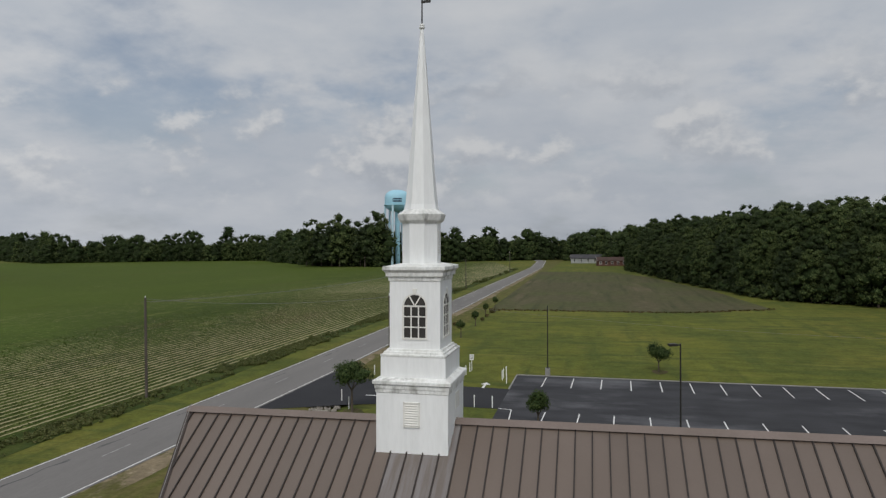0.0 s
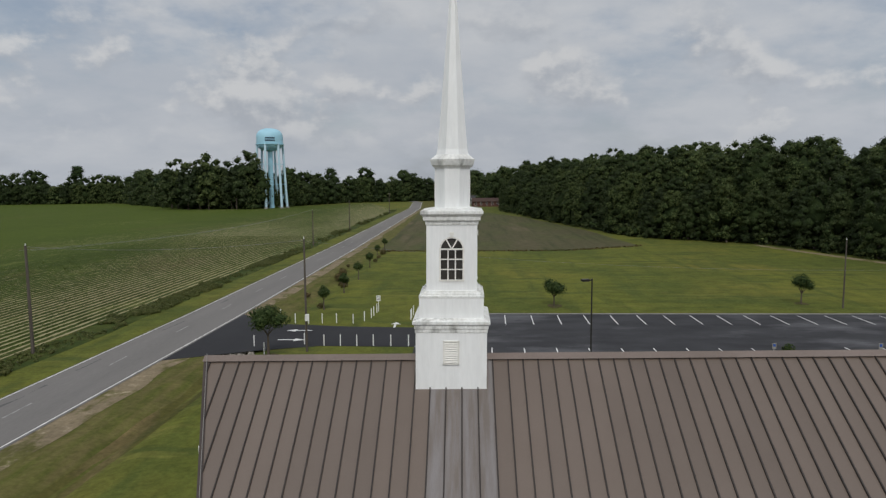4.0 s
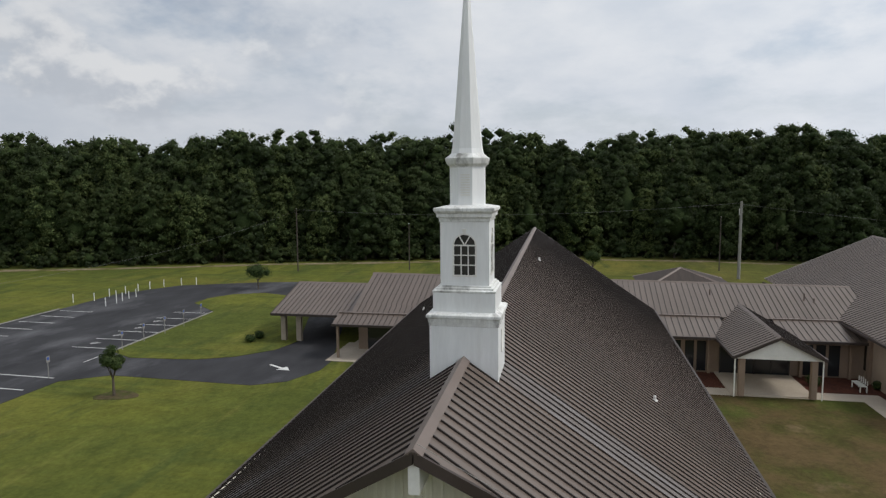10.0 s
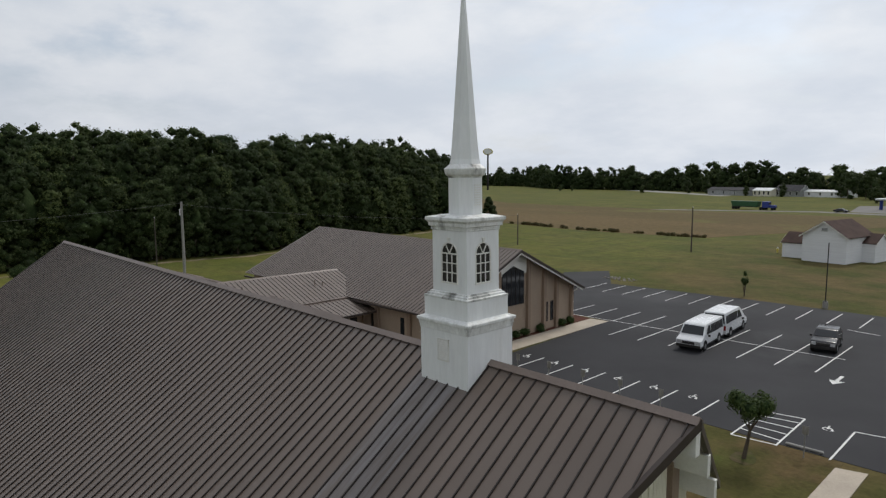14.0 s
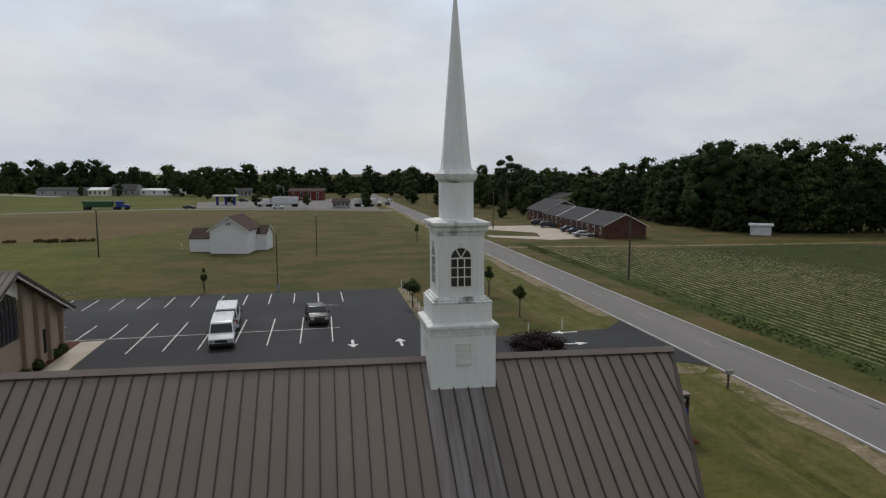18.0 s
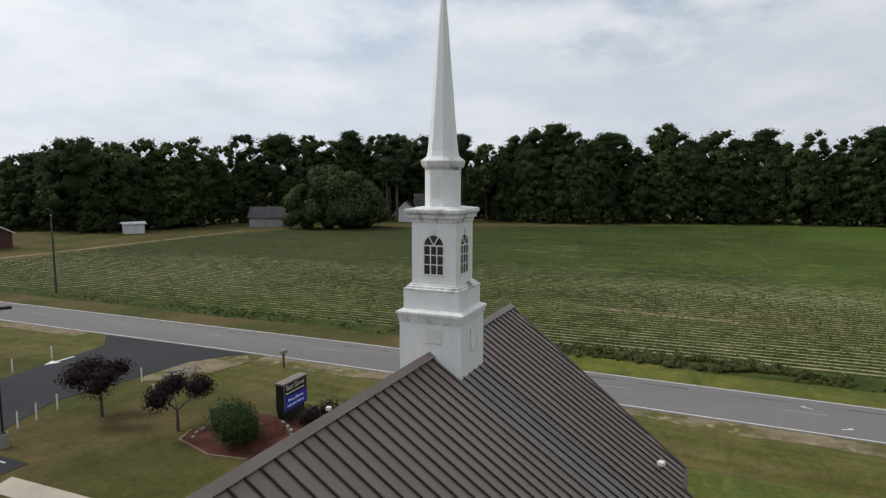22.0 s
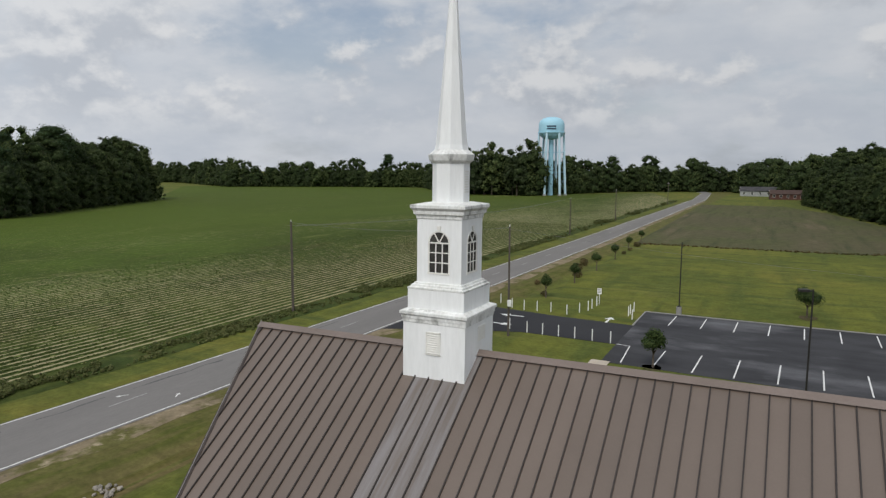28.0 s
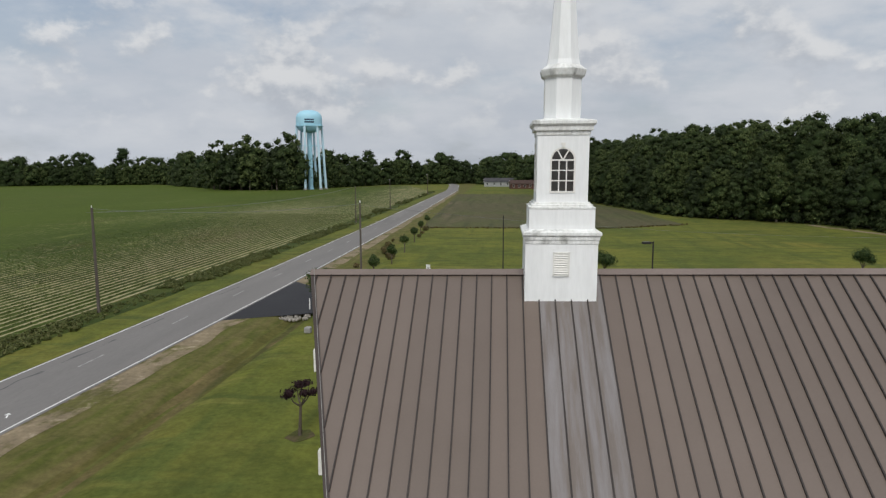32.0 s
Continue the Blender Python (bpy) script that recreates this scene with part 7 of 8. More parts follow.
car_glass = [(1.05, 0.95, 0.4, 1.3, -0.15, 1.32, -0.15, 0.95), (-0.22, 0.95, -0.22, 1.32, -0.9, 1.3, -1.35, 0.95)]
for x, y, a, p, lab, su in ((-53.0, -118.5, 80, M_CARSILVER, "silver saloon car by the brick apartments", 0), (-54.5, -126, 80, M_CARBLACK, "black saloon car by the brick apartments", 0), (-54.8, -131, 80, M_CARBLUE, "dark blue car by the brick apartments", 0), (-53.5, -143, 80, M_CARBLUE, "dark SUV by the brick apartments", 1), (-53.5, -150, 80, M_CARBLACK, "dark SUV by the brick apartments", 1), (53.5, -247.5, 82, M_CARBLACK, "dark car on the far road", 0), (20, -241, 85, M_CARWHITE, "white car on the far road", 1), (-20, -330, 0, M_CARSILVER, "silver car on the road", 0), (-29, -300, 180, M_CARWHITE, "white car on the road", 0), (-24, -262, 180, M_CARBLACK, "black car on the road", 0), (10, -300, 20, M_CARWHITE, "white car at the shops", 0), (16, -302, 20, M_CARBLUE, "dark car at the shops", 0), (26, -298, 60, M_CARWHITE, "white car at the shops", 0), (32, -310, 80, M_CARSILVER, "silver car at the shops", 0), (40, -305, 70, M_CARBLACK, "black car at the shops", 1)):
    vehicle("car", lab, suv_profile if su else car_profile, suv_glass if su else car_glass, 1.8, (1.35, -1.35), 0.32, p, x, y, a, "car")

# ---- far trucks, hydrant, fuel canopy ----
M_GREENPAINT = material("green_trailer_paint", (0.03, 0.09, 0.04), (0.04, 0.11, 0.05), 0.5, 1, 6, 0)
M_TRUCKBLUE = material("blue_truck_paint", (0.03, 0.05, 0.22), (0.04, 0.06, 0.26), 0.35, 1, 6, 0)


def lorry(x, y, turn, body_len, body_h, body_mat, cab_mat, label):
    t = thing("lorry", (0, 0, 0), label, "lorry")
    L = body_len / 2
    bm = bmesh.new()
    solid(bm, [(-1.2, -L + 0.8, 1.2), (1.2, -L + 0.8, 1.2), (1.25, -L, 1.2 + body_h), (-1.25, -L, 1.2 + body_h)], [(-1.2, L - 0.4, 1.2), (1.2, L - 0.4, 1.2), (1.25, L, 1.2 + body_h), (-1.25, L, 1.2 + body_h)])
    part("trailer_body", bm, body_mat, t)
    bm = bmesh.new()
    box(bm, -0.5, -L, 0.9, 0.5, L + 6.5, 1.15)
    part("chassis", bm, M_DARKMETAL, t)
    bm = bmesh.new()
    box(bm, -1.15, L + 1.4, 0.9, 1.15, L + 3.8, 3.2, bevel=0.12)
    box(bm, -0.9, L + 3.7, 0.9, 0.9, L + 6.0, 1.9, bevel=0.12)
    part("cab", bm, cab_mat, t)
    bm = bmesh.new()
    box(bm, -1.0, L + 3.78, 2.1, 1.0, L + 3.83, 2.9)
    part("windscreen", bm, M_GLASS, t)
    for yy in (-L + 1.0, -L + 2.2, L + 0.9, L + 2.1, L + 5.2):
        for s in (-1, 1):
            bm = bmesh.new()
            cyl(bm, (s * 0.8, yy, 0.5), (s * 1.15, yy, 0.5), 0.5, 0.5, 12)
            part("wheel", bm, M_TYRE, t)
    t.matrix_basis = pose(x, y, 0.03, 0, 0, turn)


lorry(86, -247.5, 82, 11, 2.0, M_GREENPAINT, M_TRUCKBLUE, "green tipping trailer behind a dark blue lorry")
lorry(18, -257, -98, 10.5, 2.8, M_METALWHITE, M_CARWHITE, "white box trailer parked at the shops")
lorry(-12, -252, 100, 5.5, 2.0, M_METALWHITE, M_CARWHITE, "white delivery lorry by the cross road")
hyd = thing("hydrant", (29.3, -111.5, 0), "small yellow and white fire hydrant in grass", "hydrant")
M_HYD = material("yellow_hydrant_paint", (0.6, 0.5, 0.12), (0.5, 0.42, 0.1), 0.5, 3, 8, 0)
bm = bmesh.new()
lathe(bm, [(0.2, 0), (0.2, 0.06), (0.14, 0.07), (0.14, 0.62), (0.2, 0.63), (0.2, 0.7)], 12, 0, (29.3, -111.5))
part("barrel", bm, M_HYD, hyd)
bm = bmesh.new()
lathe(bm, [(0.17, 0.7), (0.15, 0.85), (0.05, 0.95)], 12, 0, (29.3, -111.5))
part("bonnet", bm, M_POST, hyd, "white rounded bonnet")
bm = bmesh.new()
cyl(bm, (29.05, -111.5, 0.5), (29.55, -111.5, 0.5), 0.08, 0.08, 10)
part("outlet", bm, M_HYD, hyd)
fuel = thing("fuel_canopy", (44, -276, 0), "white fuel canopy on blue pillars", "canopy")
for x in (40.5, 44, 47.5):
    bm = bmesh.new()
    box(bm, x - 0.5, -276.5, 0, x + 0.5, -275.5, 3.6, bevel=0.03)
    part("pillar", bm, M_TRUCKBLUE, fuel, "blue pillar")
bm = bmesh.new()
box(bm, 39, -279, 3.6, 49, -273, 4.2, bevel=0.05)
part("canopy_roof", bm, M_METALWHITE, fuel, "flat white canopy roof")

# ---- woods ----
def leafy(name, trees, mats, label, seed, per_tree, leaf, category="woods", pine=0.0, trunks=True, lobes=22, round_top=False):
    """A wood as one mesh. trees: (x, y, height, crown radius). Each crown is many lobes of small folded leaf clumps
    round ragged dark cores; it tapers to the top unless round_top."""
    rng = np.random.default_rng(seed)
    V, T, MI = [], [], []
    base = 0
    ico = bmesh.new()
    bmesh.ops.create_icosphere(ico, subdivisions=1, radius=1)
    iv = np.array([v.co[:] for v in ico.verts])
    it = np.array([[v.index for v in f.verts] for f in ico.faces])
    ico.free()
    full = lobes
    for x, y, h, r in trees:
        is_pine = rng.random() < pine
        lobes = full if not is_pine else 14
        c = np.zeros((lobes, 3))
        low = 0.08 if not is_pine else 0.42
        u01 = (np.arange(lobes) + rng.uniform(0, 1, lobes)) / lobes
        zz = low + (0.97 - low) * u01
        ang = rng.random(lobes) * math.tau
        if is_pine or round_top:
            prof = np.sin(np.clip(u01, 0, 1) * math.pi * 0.8 + 0.5)
        else:
            prof = np.clip(1.12 - u01, 0.05, 1) ** 0.62 * np.clip(0.55 + 2.2 * u01, 0, 1)
        off = r * 0.8 * prof * rng.uniform(0.45, 1.1, lobes)
        c[:, 0], c[:, 1], c[:, 2] = x + off * np.cos(ang), y + off * np.sin(ang), zz * h
        lr = r * (0.2 + 0.32 * prof) * rng.uniform(0.75, 1.25, lobes) * (0.8 if is_pine else 1)
        c[:, 2] = np.minimum(c[:, 2], h - lr * 0.8)
        sq = np.array([1, 1, 0.6 if is_pine else 0.95])
        for k in range(lobes):
            v = iv * (lr[k] * 0.85) * sq * rng.uniform(0.6, 1.12, (len(iv), 1)) + c[k]
            V.append(v), T.append(it + base), MI.append(np.full(len(it), 1))
            base += len(v)
        n = per_tree
        k = rng.integers(0, lobes, n)
        d = rng.normal(size=(n, 3))
        d[:, 2] += 0.35
        d /= np.linalg.norm(d, axis=1)[:, None]
        p = c[k] + d * (lr[k] * rng.uniform(0.7, 1.03, n))[:, None] * sq
        u = np.cross(d, rng.normal(size=(n, 3)))
        u /= np.linalg.norm(u, axis=1)[:, None] + 1e-9
        w = np.cross(d, u)
        s = leaf * rng.uniform(0.55, 1.35, n)[:, None]
        tip = d * s * rng.uniform(-0.3, 0.5, (n, 1))
        q = np.stack([p - u * s - tip * 0.4, p - w * s * 0.6 + tip, p + u * s - tip * 0.4, p + w * s * 0.6 + tip * 0.6], 1).reshape(-1, 3)
        i0 = base + 4 * np.arange(n)
        V.append(q)
        T.append(np.concatenate([np.stack([i0, i0 + 1, i0 + 2], 1), np.stack([i0, i0 + 2, i0 + 3], 1)]))
        MI.append(np.full(2 * n, 2 if is_pine else 0))
        base += 4 * n
        if trunks:
            a = np.arange(5) * math.tau / 5
            top = h * (0.85 if is_pine else 0.5)
            ring = np.stack([np.cos(a), np.sin(a), np.zeros(5)], 1)
            V.append(np.concatenate([ring * 0.022 * h * 0.8 + (x, y, 0), ring * 0.008 * h + (x, y, top)]))
            j = np.arange(5)
            T.append(np.concatenate([np.stack([base + j, base + (j + 1) % 5, base + 5 + j], 1), np.stack([base + (j + 1) % 5, base + 5 + (j + 1) % 5, base + 5 + j], 1)]))
            MI.append(np.full(10, 3))
            base += 10
    V, T, MI = np.concatenate(V).astype(np.float32), np.concatenate(T).astype(np.int32), np.concatenate(MI).astype(np.int32)
    me = bpy.data.meshes.new(name)
    me.vertices.add(len(V))
    me.vertices.foreach_set("co", V.ravel())
    me.loops.add(len(T) * 3)
    me.loops.foreach_set("vertex_index", T.ravel())
    me.polygons.add(len(T))
    me.polygons.foreach_set("loop_start", np.arange(len(T), dtype=np.int32) * 3)
    me.polygons.foreach_set("loop_total", np.full(len(T), 3, dtype=np.int32))
    me.polygons.foreach_set("material_index", MI)
    me.update(calc_edges=True)
    for m in mats:
        me.materials.append(m)
    return tagged(new(name, me), label, category, "", "stuff")


def mesh_from(name, V, T, MI, mats):
    V, T, MI = np.concatenate(V).astype(np.float32), np.concatenate(T).astype(np.int32), np.concatenate(MI).astype(np.int32)
    me = bpy.data.meshes.new(name)
    me.vertices.add(len(V))
    me.vertices.foreach_set("co", V.ravel())
    me.loops.add(len(T) * 3)
    me.loops.foreach_set("vertex_index", T.ravel())
    me.polygons.add(len(T))
    me.polygons.foreach_set("loop_start", np.arange(len(T), dtype=np.int32) * 3)
    me.polygons.foreach_set("loop_total", np.full(len(T), 3, dtype=np.int32))
    me.polygons.foreach_set("material_index", MI)
    me.update(calc_edges=True)
    for m in mats:
        me.materials.append(m)
    return me


def canopy(name, trees, label, seed, leaf=0.3, boughs=30, per_bough=60, pine=0.0, low=0.14, tall_pine=1.1, open_side=2.3, puff=1.0):
    """A close wood as one mesh. Each crown is built of rounded boughs; small leaf sprays lie over each bough like
    shingles round a ragged core. The boughs grow towards the open land, where the light is."""
    rng = np.random.default_rng(seed)
    V, T, MI = [], [], []
    base = 0
    iv = np.array([(1, 0, 0), (-1, 0, 0), (0, 1, 0), (0, -1, 0), (0, 0, 1), (0, 0, -1)], dtype=float)
    it = np.array([(0, 2, 4), (2, 1, 4), (1, 3, 4), (3, 0, 4), (2, 0, 5), (1, 2, 5), (3, 1, 5), (0, 3, 5)])
    c5 = np.arange(5) * math.tau / 5
    ring = np.stack([np.cos(c5), np.sin(c5), np.zeros(5)], 1)
    jj = np.arange(5)
    tube = np.concatenate([np.stack([jj, (jj + 1) % 5, 5 + jj], 1), np.stack([(jj + 1) % 5, 5 + (jj + 1) % 5, 5 + jj], 1)])
    for x, y, h, r in trees:
        is_pine = rng.random() < pine
        nb = boughs
        if is_pine:
            h, r = h * tall_pine, r * 0.8
        lo = 0.68 if is_pine else low
        wide = r * rng.uniform(0.85, 1.15)
        tone = 2 if is_pine else int(rng.choice([0, 4, 5], p=[0.42, 0.26, 0.32]))
        peak = rng.uniform(0.18, 0.36)
        blunt = rng.uniform(0.3, 0.52)
        u = (np.arange(nb) + rng.random(nb)) / nb
        prof = np.where(u < peak, 0.8 + 0.2 * u / peak, np.clip((1.0 - u) / (1.0 - peak), 0, 1) ** blunt)
        ang = math.atan2(-y, -x) + rng.uniform(-open_side, open_side, nb)
        br = puff * wide * rng.uniform(0.16, 0.36, nb) * (0.5 + 0.5 * prof)
        off = wide * prof * rng.uniform(0.55, 0.95, nb)
        if is_pine:
            off, br = wide * np.sqrt(np.clip(1.05 - u, 0, 1)) * rng.uniform(0.1, 0.8, nb), wide * rng.uniform(0.34, 0.5, nb)
        bc = np.stack([x + off * np.cos(ang), y + off * np.sin(ang), np.minimum((lo + (1 - lo) * u) * h, h - br * 0.7)], 1)
        sq = np.array([1.05, 1.05, 0.55 if is_pine else 0.82])
        # bough cores: gaps in the leaves show their painted shade
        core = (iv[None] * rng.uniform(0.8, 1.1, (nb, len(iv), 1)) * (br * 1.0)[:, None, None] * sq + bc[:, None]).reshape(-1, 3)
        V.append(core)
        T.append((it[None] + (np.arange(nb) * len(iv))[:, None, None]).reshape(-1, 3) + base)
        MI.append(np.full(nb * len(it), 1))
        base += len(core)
        # the solid middle of the crown, in the same painted-shade colour
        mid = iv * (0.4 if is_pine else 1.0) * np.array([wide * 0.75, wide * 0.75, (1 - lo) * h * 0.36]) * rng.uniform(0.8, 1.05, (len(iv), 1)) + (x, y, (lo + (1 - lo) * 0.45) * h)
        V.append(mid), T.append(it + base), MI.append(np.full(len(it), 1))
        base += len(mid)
        n = nb * per_bough
        k = np.repeat(np.arange(nb), per_bough)
        d = rng.normal(size=(n, 3))
        d += np.stack([np.cos(ang[k]), np.sin(ang[k]), np.full(n, 0.55)], 1) * 0.75
        d /= np.linalg.norm(d, axis=1)[:, None]
        p = bc[k] + d * (br[k] * (0.8 + 0.75 * rng.random(n) ** 2.2))[:, None] * sq
        f = d + rng.normal(size=(n, 3)) * 0.45
        f /= np.linalg.norm(f, axis=1)[:, None]
        a = np.cross(f, rng.normal(size=(n, 3)))
        a /= np.linalg.norm(a, axis=1)[:, None] + 1e-9
        w = np.cross(f, a)
        s = leaf * rng.uniform(0.55, 1.35, n)[:, None]
        q = np.stack([p - a * s - w * s * 0.5, p + a * s * 0.9 - w * s * 0.55 + f * s * 0.2, p + w * s * 0.95 + f * s * rng.uniform(-0.3, 0.3, (n, 1))], 1).reshape(-1, 3)
        q[:, 2] = np.maximum(q[:, 2], 0.05)
        V.append(q), T.append(base + np.arange(3 * n).reshape(-1, 3)), MI.append(np.full(n, tone))
        base += 3 * n
        V.append(np.concatenate([ring * 0.016 * h + (x, y, 0), ring * 0.007 * h + (x, y, h * 0.8)]))
        T.append(tube + base), MI.append(np.full(10, 3))
        base += 10
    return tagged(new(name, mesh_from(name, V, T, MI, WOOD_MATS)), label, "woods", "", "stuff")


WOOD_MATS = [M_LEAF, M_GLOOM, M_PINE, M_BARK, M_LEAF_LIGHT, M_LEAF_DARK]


def belt(line, depth, gap, h, seed, jitter=0.5, step=0.95, low=0.7, crown=(0.23, 0.34, 0.8), short=0.9):
    """Trees in rows behind a line of plan points (to the left of its direction)."""
    r = random.Random(seed)
    out = []
    for (xa, ya), (xb, yb) in zip(line, line[1:]):
        L = math.hypot(xb - xa, yb - ya)
        dx, dy = (xb - xa) / L, (yb - ya) / L
        for row in range(depth):
            s = (row % 2) * gap / 2
            while s < L:
                jj = gap * jitter
                px = xa + dx * s - dy * (row * gap * step + 2) + r.uniform(-jj, jj)
                py = ya + dy * s + dx * (row * gap * step + 2) + r.uniform(-jj, jj)
                k = 1.0 if row else low
                if depth > 2:
                    k = low + (1 - low) * row / (depth - 1)
                hh = h * (r.uniform(short, 1.05) if short < 0.9 else r.uniform(0.9, 1.05)) * (k + r.uniform(0, 0.16) * (1 - k))
                hh *= 1 + 0.06 * math.sin(px * 0.13 + 1) * math.sin(py * 0.11 + 2) + 0.05 * math.sin(px * 0.31 - py * 0.27)
                out.append((px, py, hh, hh * r.uniform(crown[0], crown[1]) + crown[2]))
                s += gap * r.uniform(0.8, 1.2)
    return out



E_LINE = [(23, 350), (18, 290), (32, 196), (42, 144), (66, 124), (78, 75), (88, 46), (101, 0), (102, -24), (98, -44), (112, -110), (124, -138)]
SLIM = (0.13, 0.19, 1.3)
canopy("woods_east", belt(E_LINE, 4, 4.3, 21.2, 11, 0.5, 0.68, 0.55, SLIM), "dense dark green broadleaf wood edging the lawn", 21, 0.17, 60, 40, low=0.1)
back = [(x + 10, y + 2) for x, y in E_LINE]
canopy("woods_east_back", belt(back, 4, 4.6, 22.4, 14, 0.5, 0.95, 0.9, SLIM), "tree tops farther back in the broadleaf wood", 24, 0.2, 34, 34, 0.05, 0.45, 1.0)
canopy("woods_east_fringe", belt([(x - 2.0, y - 1) for x, y in E_LINE], 2, 2.6, 4.2, 15), "undergrowth along the wood's edge", 25, 0.2, 10, 24, low=0.0)
W_LINE = [(-92, -124), (-108, -116), (-130, -112), (-144, -94), (-166, -86), (-172, -58), (-164, -48), (-162, -34), (-174, -6), (-184, 26), (-186, 92), (-236, 178), (-252, 198)]


def clear(trees, spots):
    """Leaves open ground round each (x, y, radius)."""
    return [t for t in trees if all(math.hypot(t[0] - x, t[1] - y) > r for x, y, r in spots)]


GLADES = [(-122, -100, 10), (-113, -96, 10), (-155, -70, 13), (-142, -66, 12), (-93, -113, 7), (-118, -108, 7)]
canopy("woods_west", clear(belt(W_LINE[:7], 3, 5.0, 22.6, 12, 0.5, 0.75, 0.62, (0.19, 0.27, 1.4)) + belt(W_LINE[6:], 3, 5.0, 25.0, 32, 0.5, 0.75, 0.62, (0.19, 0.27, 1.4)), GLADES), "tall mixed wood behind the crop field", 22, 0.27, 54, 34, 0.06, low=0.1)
canopy("woods_west_fringe", clear(belt([(x + 3, y) for x, y in W_LINE], 2, 3.4, 5.0, 16), GLADES), "undergrowth along the far wood's edge", 26, 0.32, 9, 18, low=0.0)
for i, (x, y, h, r) in enumerate(((-148.5, -78.8, 25, 6.5), (-147.5, -75.2, 24, 6), (-160, -84, 24, 6), (-63.5, -216, 20.5, 5.5))):
    leafy("pine_tree", [(x, y, h, r)], WOOD_MATS, "tall dark pine with a bare trunk", 60 + i, 1900, 0.36, "tree", pine=1.0)
canopy("woods_north", belt([(-800, 470), (-520, 450), (-375, 365), (-305, 412), (-240, 430), (-150, 330), (-112, 322), (-82, 414), (-20, 456), (30, 335)], 2, 5.6, 22, 13, short=0.6), "far mixed woods along the horizon", 23, 0.42, 30, 24, 0.03, 0.0, puff=1.6)
canopy("tree_clump", belt([(-112, 318), (-156, 322)][::-1], 2, 7, 28, 33), "clump of taller trees near the water tower", 34, 0.6, 26, 34)
canopy("woods_southwest", belt([(-62, -330), (-70, -235), (-84, -196)], 3, 6.0, 15.5, 17, short=0.5) + belt([(-84, -196), (-92, -165)], 3, 6.0, 19, 37, short=0.6) + belt([(-92, -165), (-90, -140), (-94, -126)], 3, 6.0, 21, 18), "trees behind the brick apartments", 27, 0.34, 40, 26, 0.1, 0.04)
canopy("woods_south", belt([(-240, -360), (-60, -420), (30, -440)], 2, 5.2, 18, 19, short=0.5) + belt([(30, -440), (100, -425), (228, -487), (345, -490), (420, -560), (760, -640)], 2, 5.4, 21, 20, short=0.5), "far trees beyond the town", 28, 0.45, 30, 20, 0.04, 0.0, puff=1.6)
leafy("town_trees", [(x, y, h, h * 0.32) for x, y, h in ((-49, -255, 15), (-56, -268, 17), (-44, -243, 11), (-62, -248, 16), (-58, -232, 13), (-66, -222, 14), (-38, -300, 15), (-36, -275, 13), (24, -363, 13), (33, -366, 12), (4, -333, 11), (20, -330, 10), (28, -328, 9), (57, -372, 16), (66, -378, 17), (72, -372, 15), (84, -380, 14), (-14, -250, 6), (30, -265, 6), (44, -290, 7), (10, -270, 5), (-20, -330, 9), (60, -330, 8), (-50, -236, 12), (-52, -180, 5.5), (-46, -205, 8), (-62, -190, 9), (90, -400, 14), (-40, -350, 16), (-10, -390, 16), (25, -400, 14), (136, -141, 6), (123, -140, 7), (290, -430, 5), (300, -428, 5), (216, -407, 6), (188, -416, 11), (178, -424, 13), (164, -431, 11), (119, -389, 8), (109, -411, 14), (90, -390, 9), (77, -386, 13), (62, -393, 15), (49, -381, 14), (36, -358, 9), (6, -348, 12), (-7, -338, 9), (-18, -344, 11), (-35, -357, 13), (-51, -391, 14), (140, -392, 6), (70, -366, 6))], WOOD_MATS, "scattered trees among the shops", 29, 700, 0.42, lobes=14, round_top=True)
canopy("cottage_trees", [(-172, -78, 25, 6.5), (-168, -64, 23, 6), (-176, -88, 26, 7), (-165, -55, 22, 5.5), (-170, -70, 24, 6), (-163, -90, 25, 6), (-158, -96, 24, 5.5), (-160, -58, 15, 4), (-150, -96, 23, 5.5), (-143, -101, 22, 5)], "tall trees round the cottage", 45, 0.32, 60, 30, 0.3, 0.2)
big = [leaf_material("pale_broad_leaves", (0.05, 0.078, 0.026), (0.07, 0.1, 0.035), (0.1, 0.13, 0.05)), M_DEEP, M_PINE, M_BARK]
leafy("field_edge_tree", [(-124.5, -82, 15.5, 8), (-120.5, -88, 11, 4.5), (-130, -75, 11.5, 5.5), (-126.5, -78, 14, 7)], big, "broad pale green trees at the field's edge", 30, 2600, 0.42, "tree", round_top=True)


def weeds(name, spots, n, leaf, mat, label, seed, flat=0.9):
    o = new(name, leaf_cloud(name, spots, n, leaf, [mat, mat], seed, 0.6, 0.6, flat))
    tagged(o, label, "weeds", "", "stuff")


rw = random.Random(5)
spots = []
y = -110.0
while y < 300:
    far = y > 120
    thick = 0.6 + 0.4 * math.sin(y * 0.21) * math.sin(y * 0.083 + 1)
    r = rw.uniform(0.22, 0.6) * thick * (1.7 if far else 1.0) + (0.22 if rw.random() < 0.04 else 0)
    if y < -25:
        r *= 0.33
    off = 3.3 * rw.betavariate(1.6, 1.4)
    gap = math.sin(y * 0.47 + off * 1.3) + math.sin(y * 0.19 + 2) + math.sin(y * 1.13 - off)
    if gap > -1.1 or y < -25:
        spots.append((road_x(y) - 6.1 - off, y, r * 0.35, r * (0.75 + 0.14 * gap)))
    y += rw.uniform(0.03, 0.1) if not far else 0.9
weeds("ditch_weeds", spots, len(spots) * 22, 0.1, M_WEED, "rank green weeds along the roadside ditch", 41, 0.8)
M_DRYWEED = leaf_material("dry_weeds", (0.11, 0.085, 0.035), (0.075, 0.085, 0.028), (0.15, 0.11, 0.05))
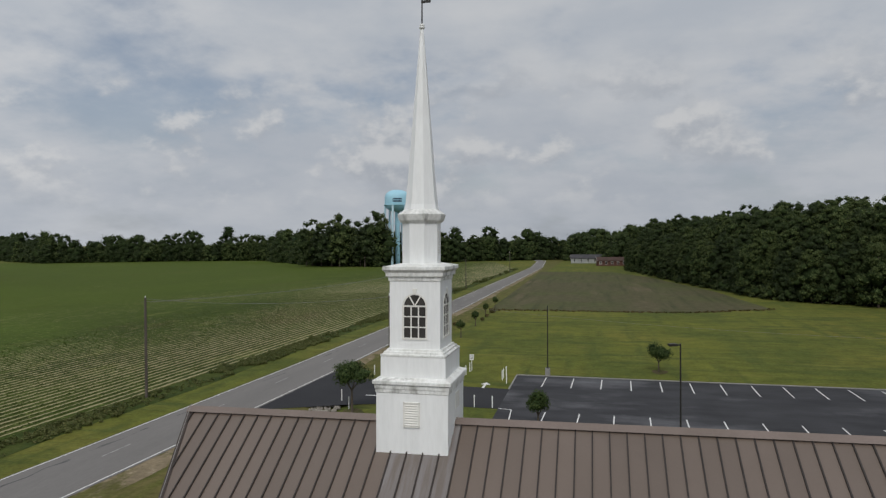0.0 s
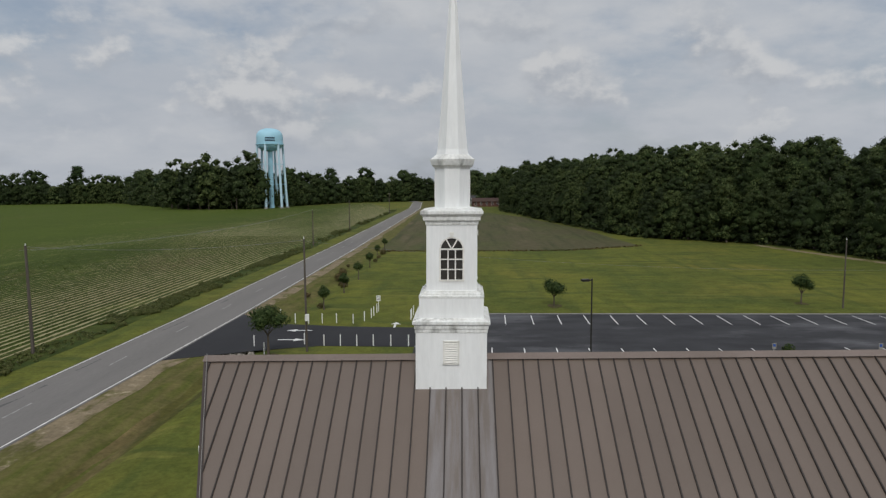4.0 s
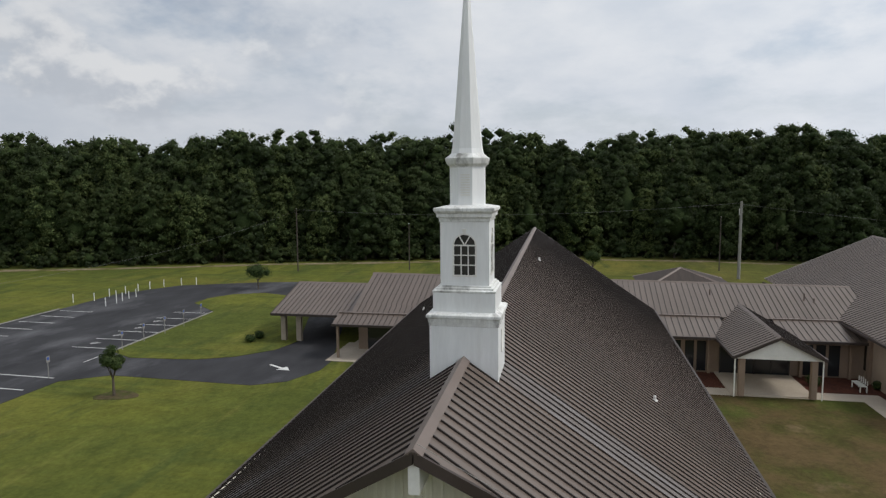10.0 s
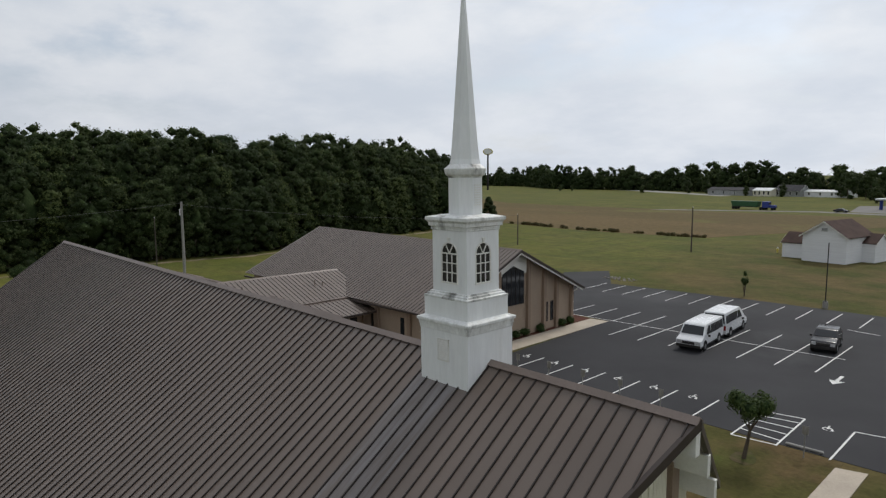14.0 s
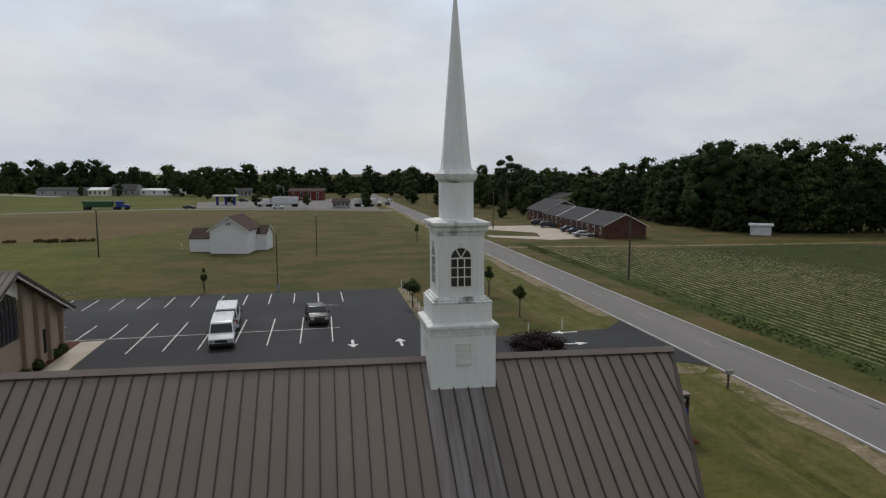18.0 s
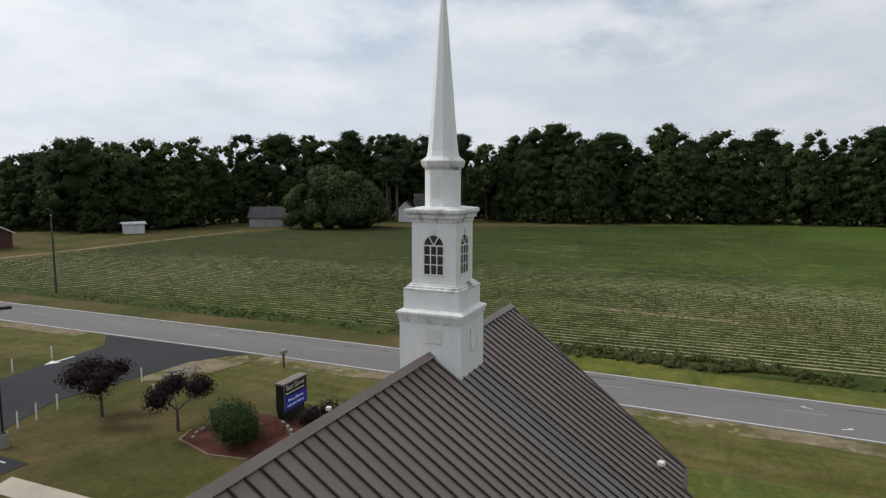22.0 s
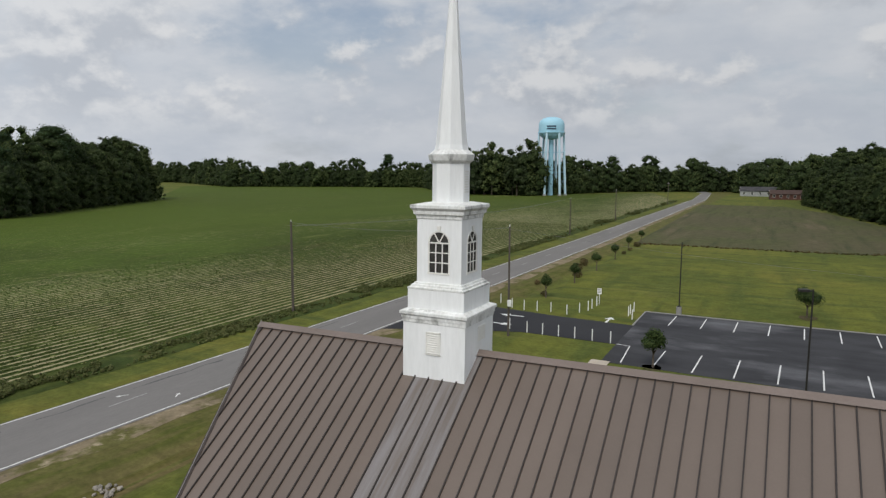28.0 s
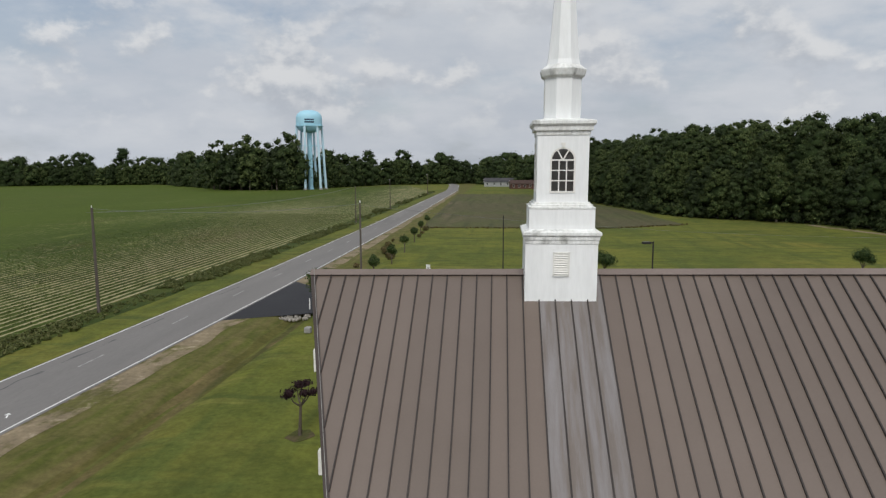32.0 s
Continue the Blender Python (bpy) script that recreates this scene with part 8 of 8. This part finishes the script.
spots = [(-17 + 54 * i / 220 + rw.uniform(-0.4, 0.4), 113.5 + (9 * max(0, i - 147) / 73) + rw.uniform(-0.9, 0.9), 0.06, rw.uniform(0.07, 0.24)) for i in range(221)]
spots += [(-16 + rw.uniform(-3, 1), 56 + 2.2 * i + rw.uniform(-0.8, 0.8), 0.2, rw.uniform(0.3, 0.7)) for i in range(26) if i % 3 == 0]
spots += [(50 + 70 * i / 90, -128 - 7 * max(0, i - 40) / 50 + rw.uniform(-0.7, 0.7), 0.2, rw.uniform(0.2, 0.75)) for i in range(91) if math.sin(i * 0.7) + math.sin(i * 0.23) > -0.5]
weeds("field_margin_weeds", spots, len(spots) * 40, 0.16, M_DRYWEED, "dry weeds along the field margins", 42)
# nearest crop rows as leafy clumps
M_CROPLEAF = leaf_material("crop_leaves", (0.045, 0.068, 0.013), (0.06, 0.086, 0.018), (0.1, 0.12, 0.032))
spots = []
for k in range(39, 78):
    x = -ROW * k - 0.15
    y = -95.0
    while y < 150:
        if rw.random() < 0.95 - 0.85 * max(0, k - 52) / 26:
            spots.append((x + rw.uniform(-0.06, 0.06), y, 0.04, rw.uniform(0.1, 0.17)))
        y += rw.uniform(0.1, 0.2)
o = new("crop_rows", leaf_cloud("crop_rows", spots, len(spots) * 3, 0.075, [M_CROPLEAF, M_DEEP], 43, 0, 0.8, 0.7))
tagged(o, "rows of low green crop plants in sandy soil", "crop", "", "stuff")

# far roads, highway sign
strip2 = [("cross_road", [(-22, -220), (-22, -228), (30, -243), (60, -250), (110, -229), (112, -222), (60, -243), (30, -236)], M_ROAD, "far grey cross road"), ("shop_forecourt", [(-18, -232), (30, -246), (52, -252), (60, -300), (20, -330), (-20, -330)], M_ROAD, "grey asphalt forecourt of the shops"), ("highway", [(150, -380), (490, -640), (900, -850), (900, -880), (480, -665), (150, -396)], M_KERB, "far pale highway"), ("apartment_forecourt", [(-40, -150), (-54.5, -150), (-54.5, -116), (-44, -114), (-33, -122), (-33, -126), (-44, -121), (-46, -130), (-34, -143)], M_CONC, "pale concrete forecourt by the apartments"), ("farm_track", [(-31, -104), (-31, -102), (-66, -98.2), (-110, -96.8), (-110, -97.8), (-66, -99.8)], M_SAND, "pale sandy track along the field")]
for nm, pts, mt, lab in strip2:
    lay(nm, pts, 0.022, mt, lab, "road", 0.02)
bm = bmesh.new()          # worn earth along the foot of the wood
r_e = random.Random(77)
rows = []
for (xa, ya), (xb, yb) in zip(E_LINE[4:10], E_LINE[5:11]):
    for i in range(8):
        k = i / 8
        px, py = xa + (xb - xa) * k, ya + (yb - ya) * k
        rows.append([bm.verts.new((px - 5.2 + r_e.uniform(-0.5, 0.5), py, 0.012)), bm.verts.new((px - 3.4 + r_e.uniform(-0.4, 0.4), py, 0.012))])
for p, q in zip(rows, rows[1:]):
    bm.faces.new((p[0], p[1], q[1], q[0]))
single("worn_earth", bm, M_SAND, "bare earth strip along the wood's foot", "earth", "", "structure")
billboard = thing("highway_sign", (366, -414, 0), "tall oval highway sign in yellow", "sign")
bm = bmesh.new()
cyl(bm, (366, -414, 0), (366, -414, 31), 0.9, 0.7, 10)
part("pole", bm, M_DARKMETAL, billboard, "thick dark pole")
M_YELLOW = material("yellow_sign_face", (0.5, 0.42, 0.08), (0.45, 0.38, 0.07), 0.5, 0.2, 2, 0)
for r, th, mt, nm in ((1.0, 0.8, M_YELLOW, "face"), (0.8, 1.0, M_POST, "panel")):
    bm = bmesh.new()
    cyl(bm, (0, 0, -th / 2), (0, 0, th / 2), r, r, 24)
    bmesh.ops.transform(bm, matrix=Matrix.Translation((366, -414, 33)) @ Matrix.Rotation(radians(42), 4, "Z") @ Matrix.Rotation(radians(90), 4, "X") @ Matrix.Diagonal((4.3, 2.8, 1, 1)), verts=bm.verts[:])
    part(nm, bm, mt, billboard)
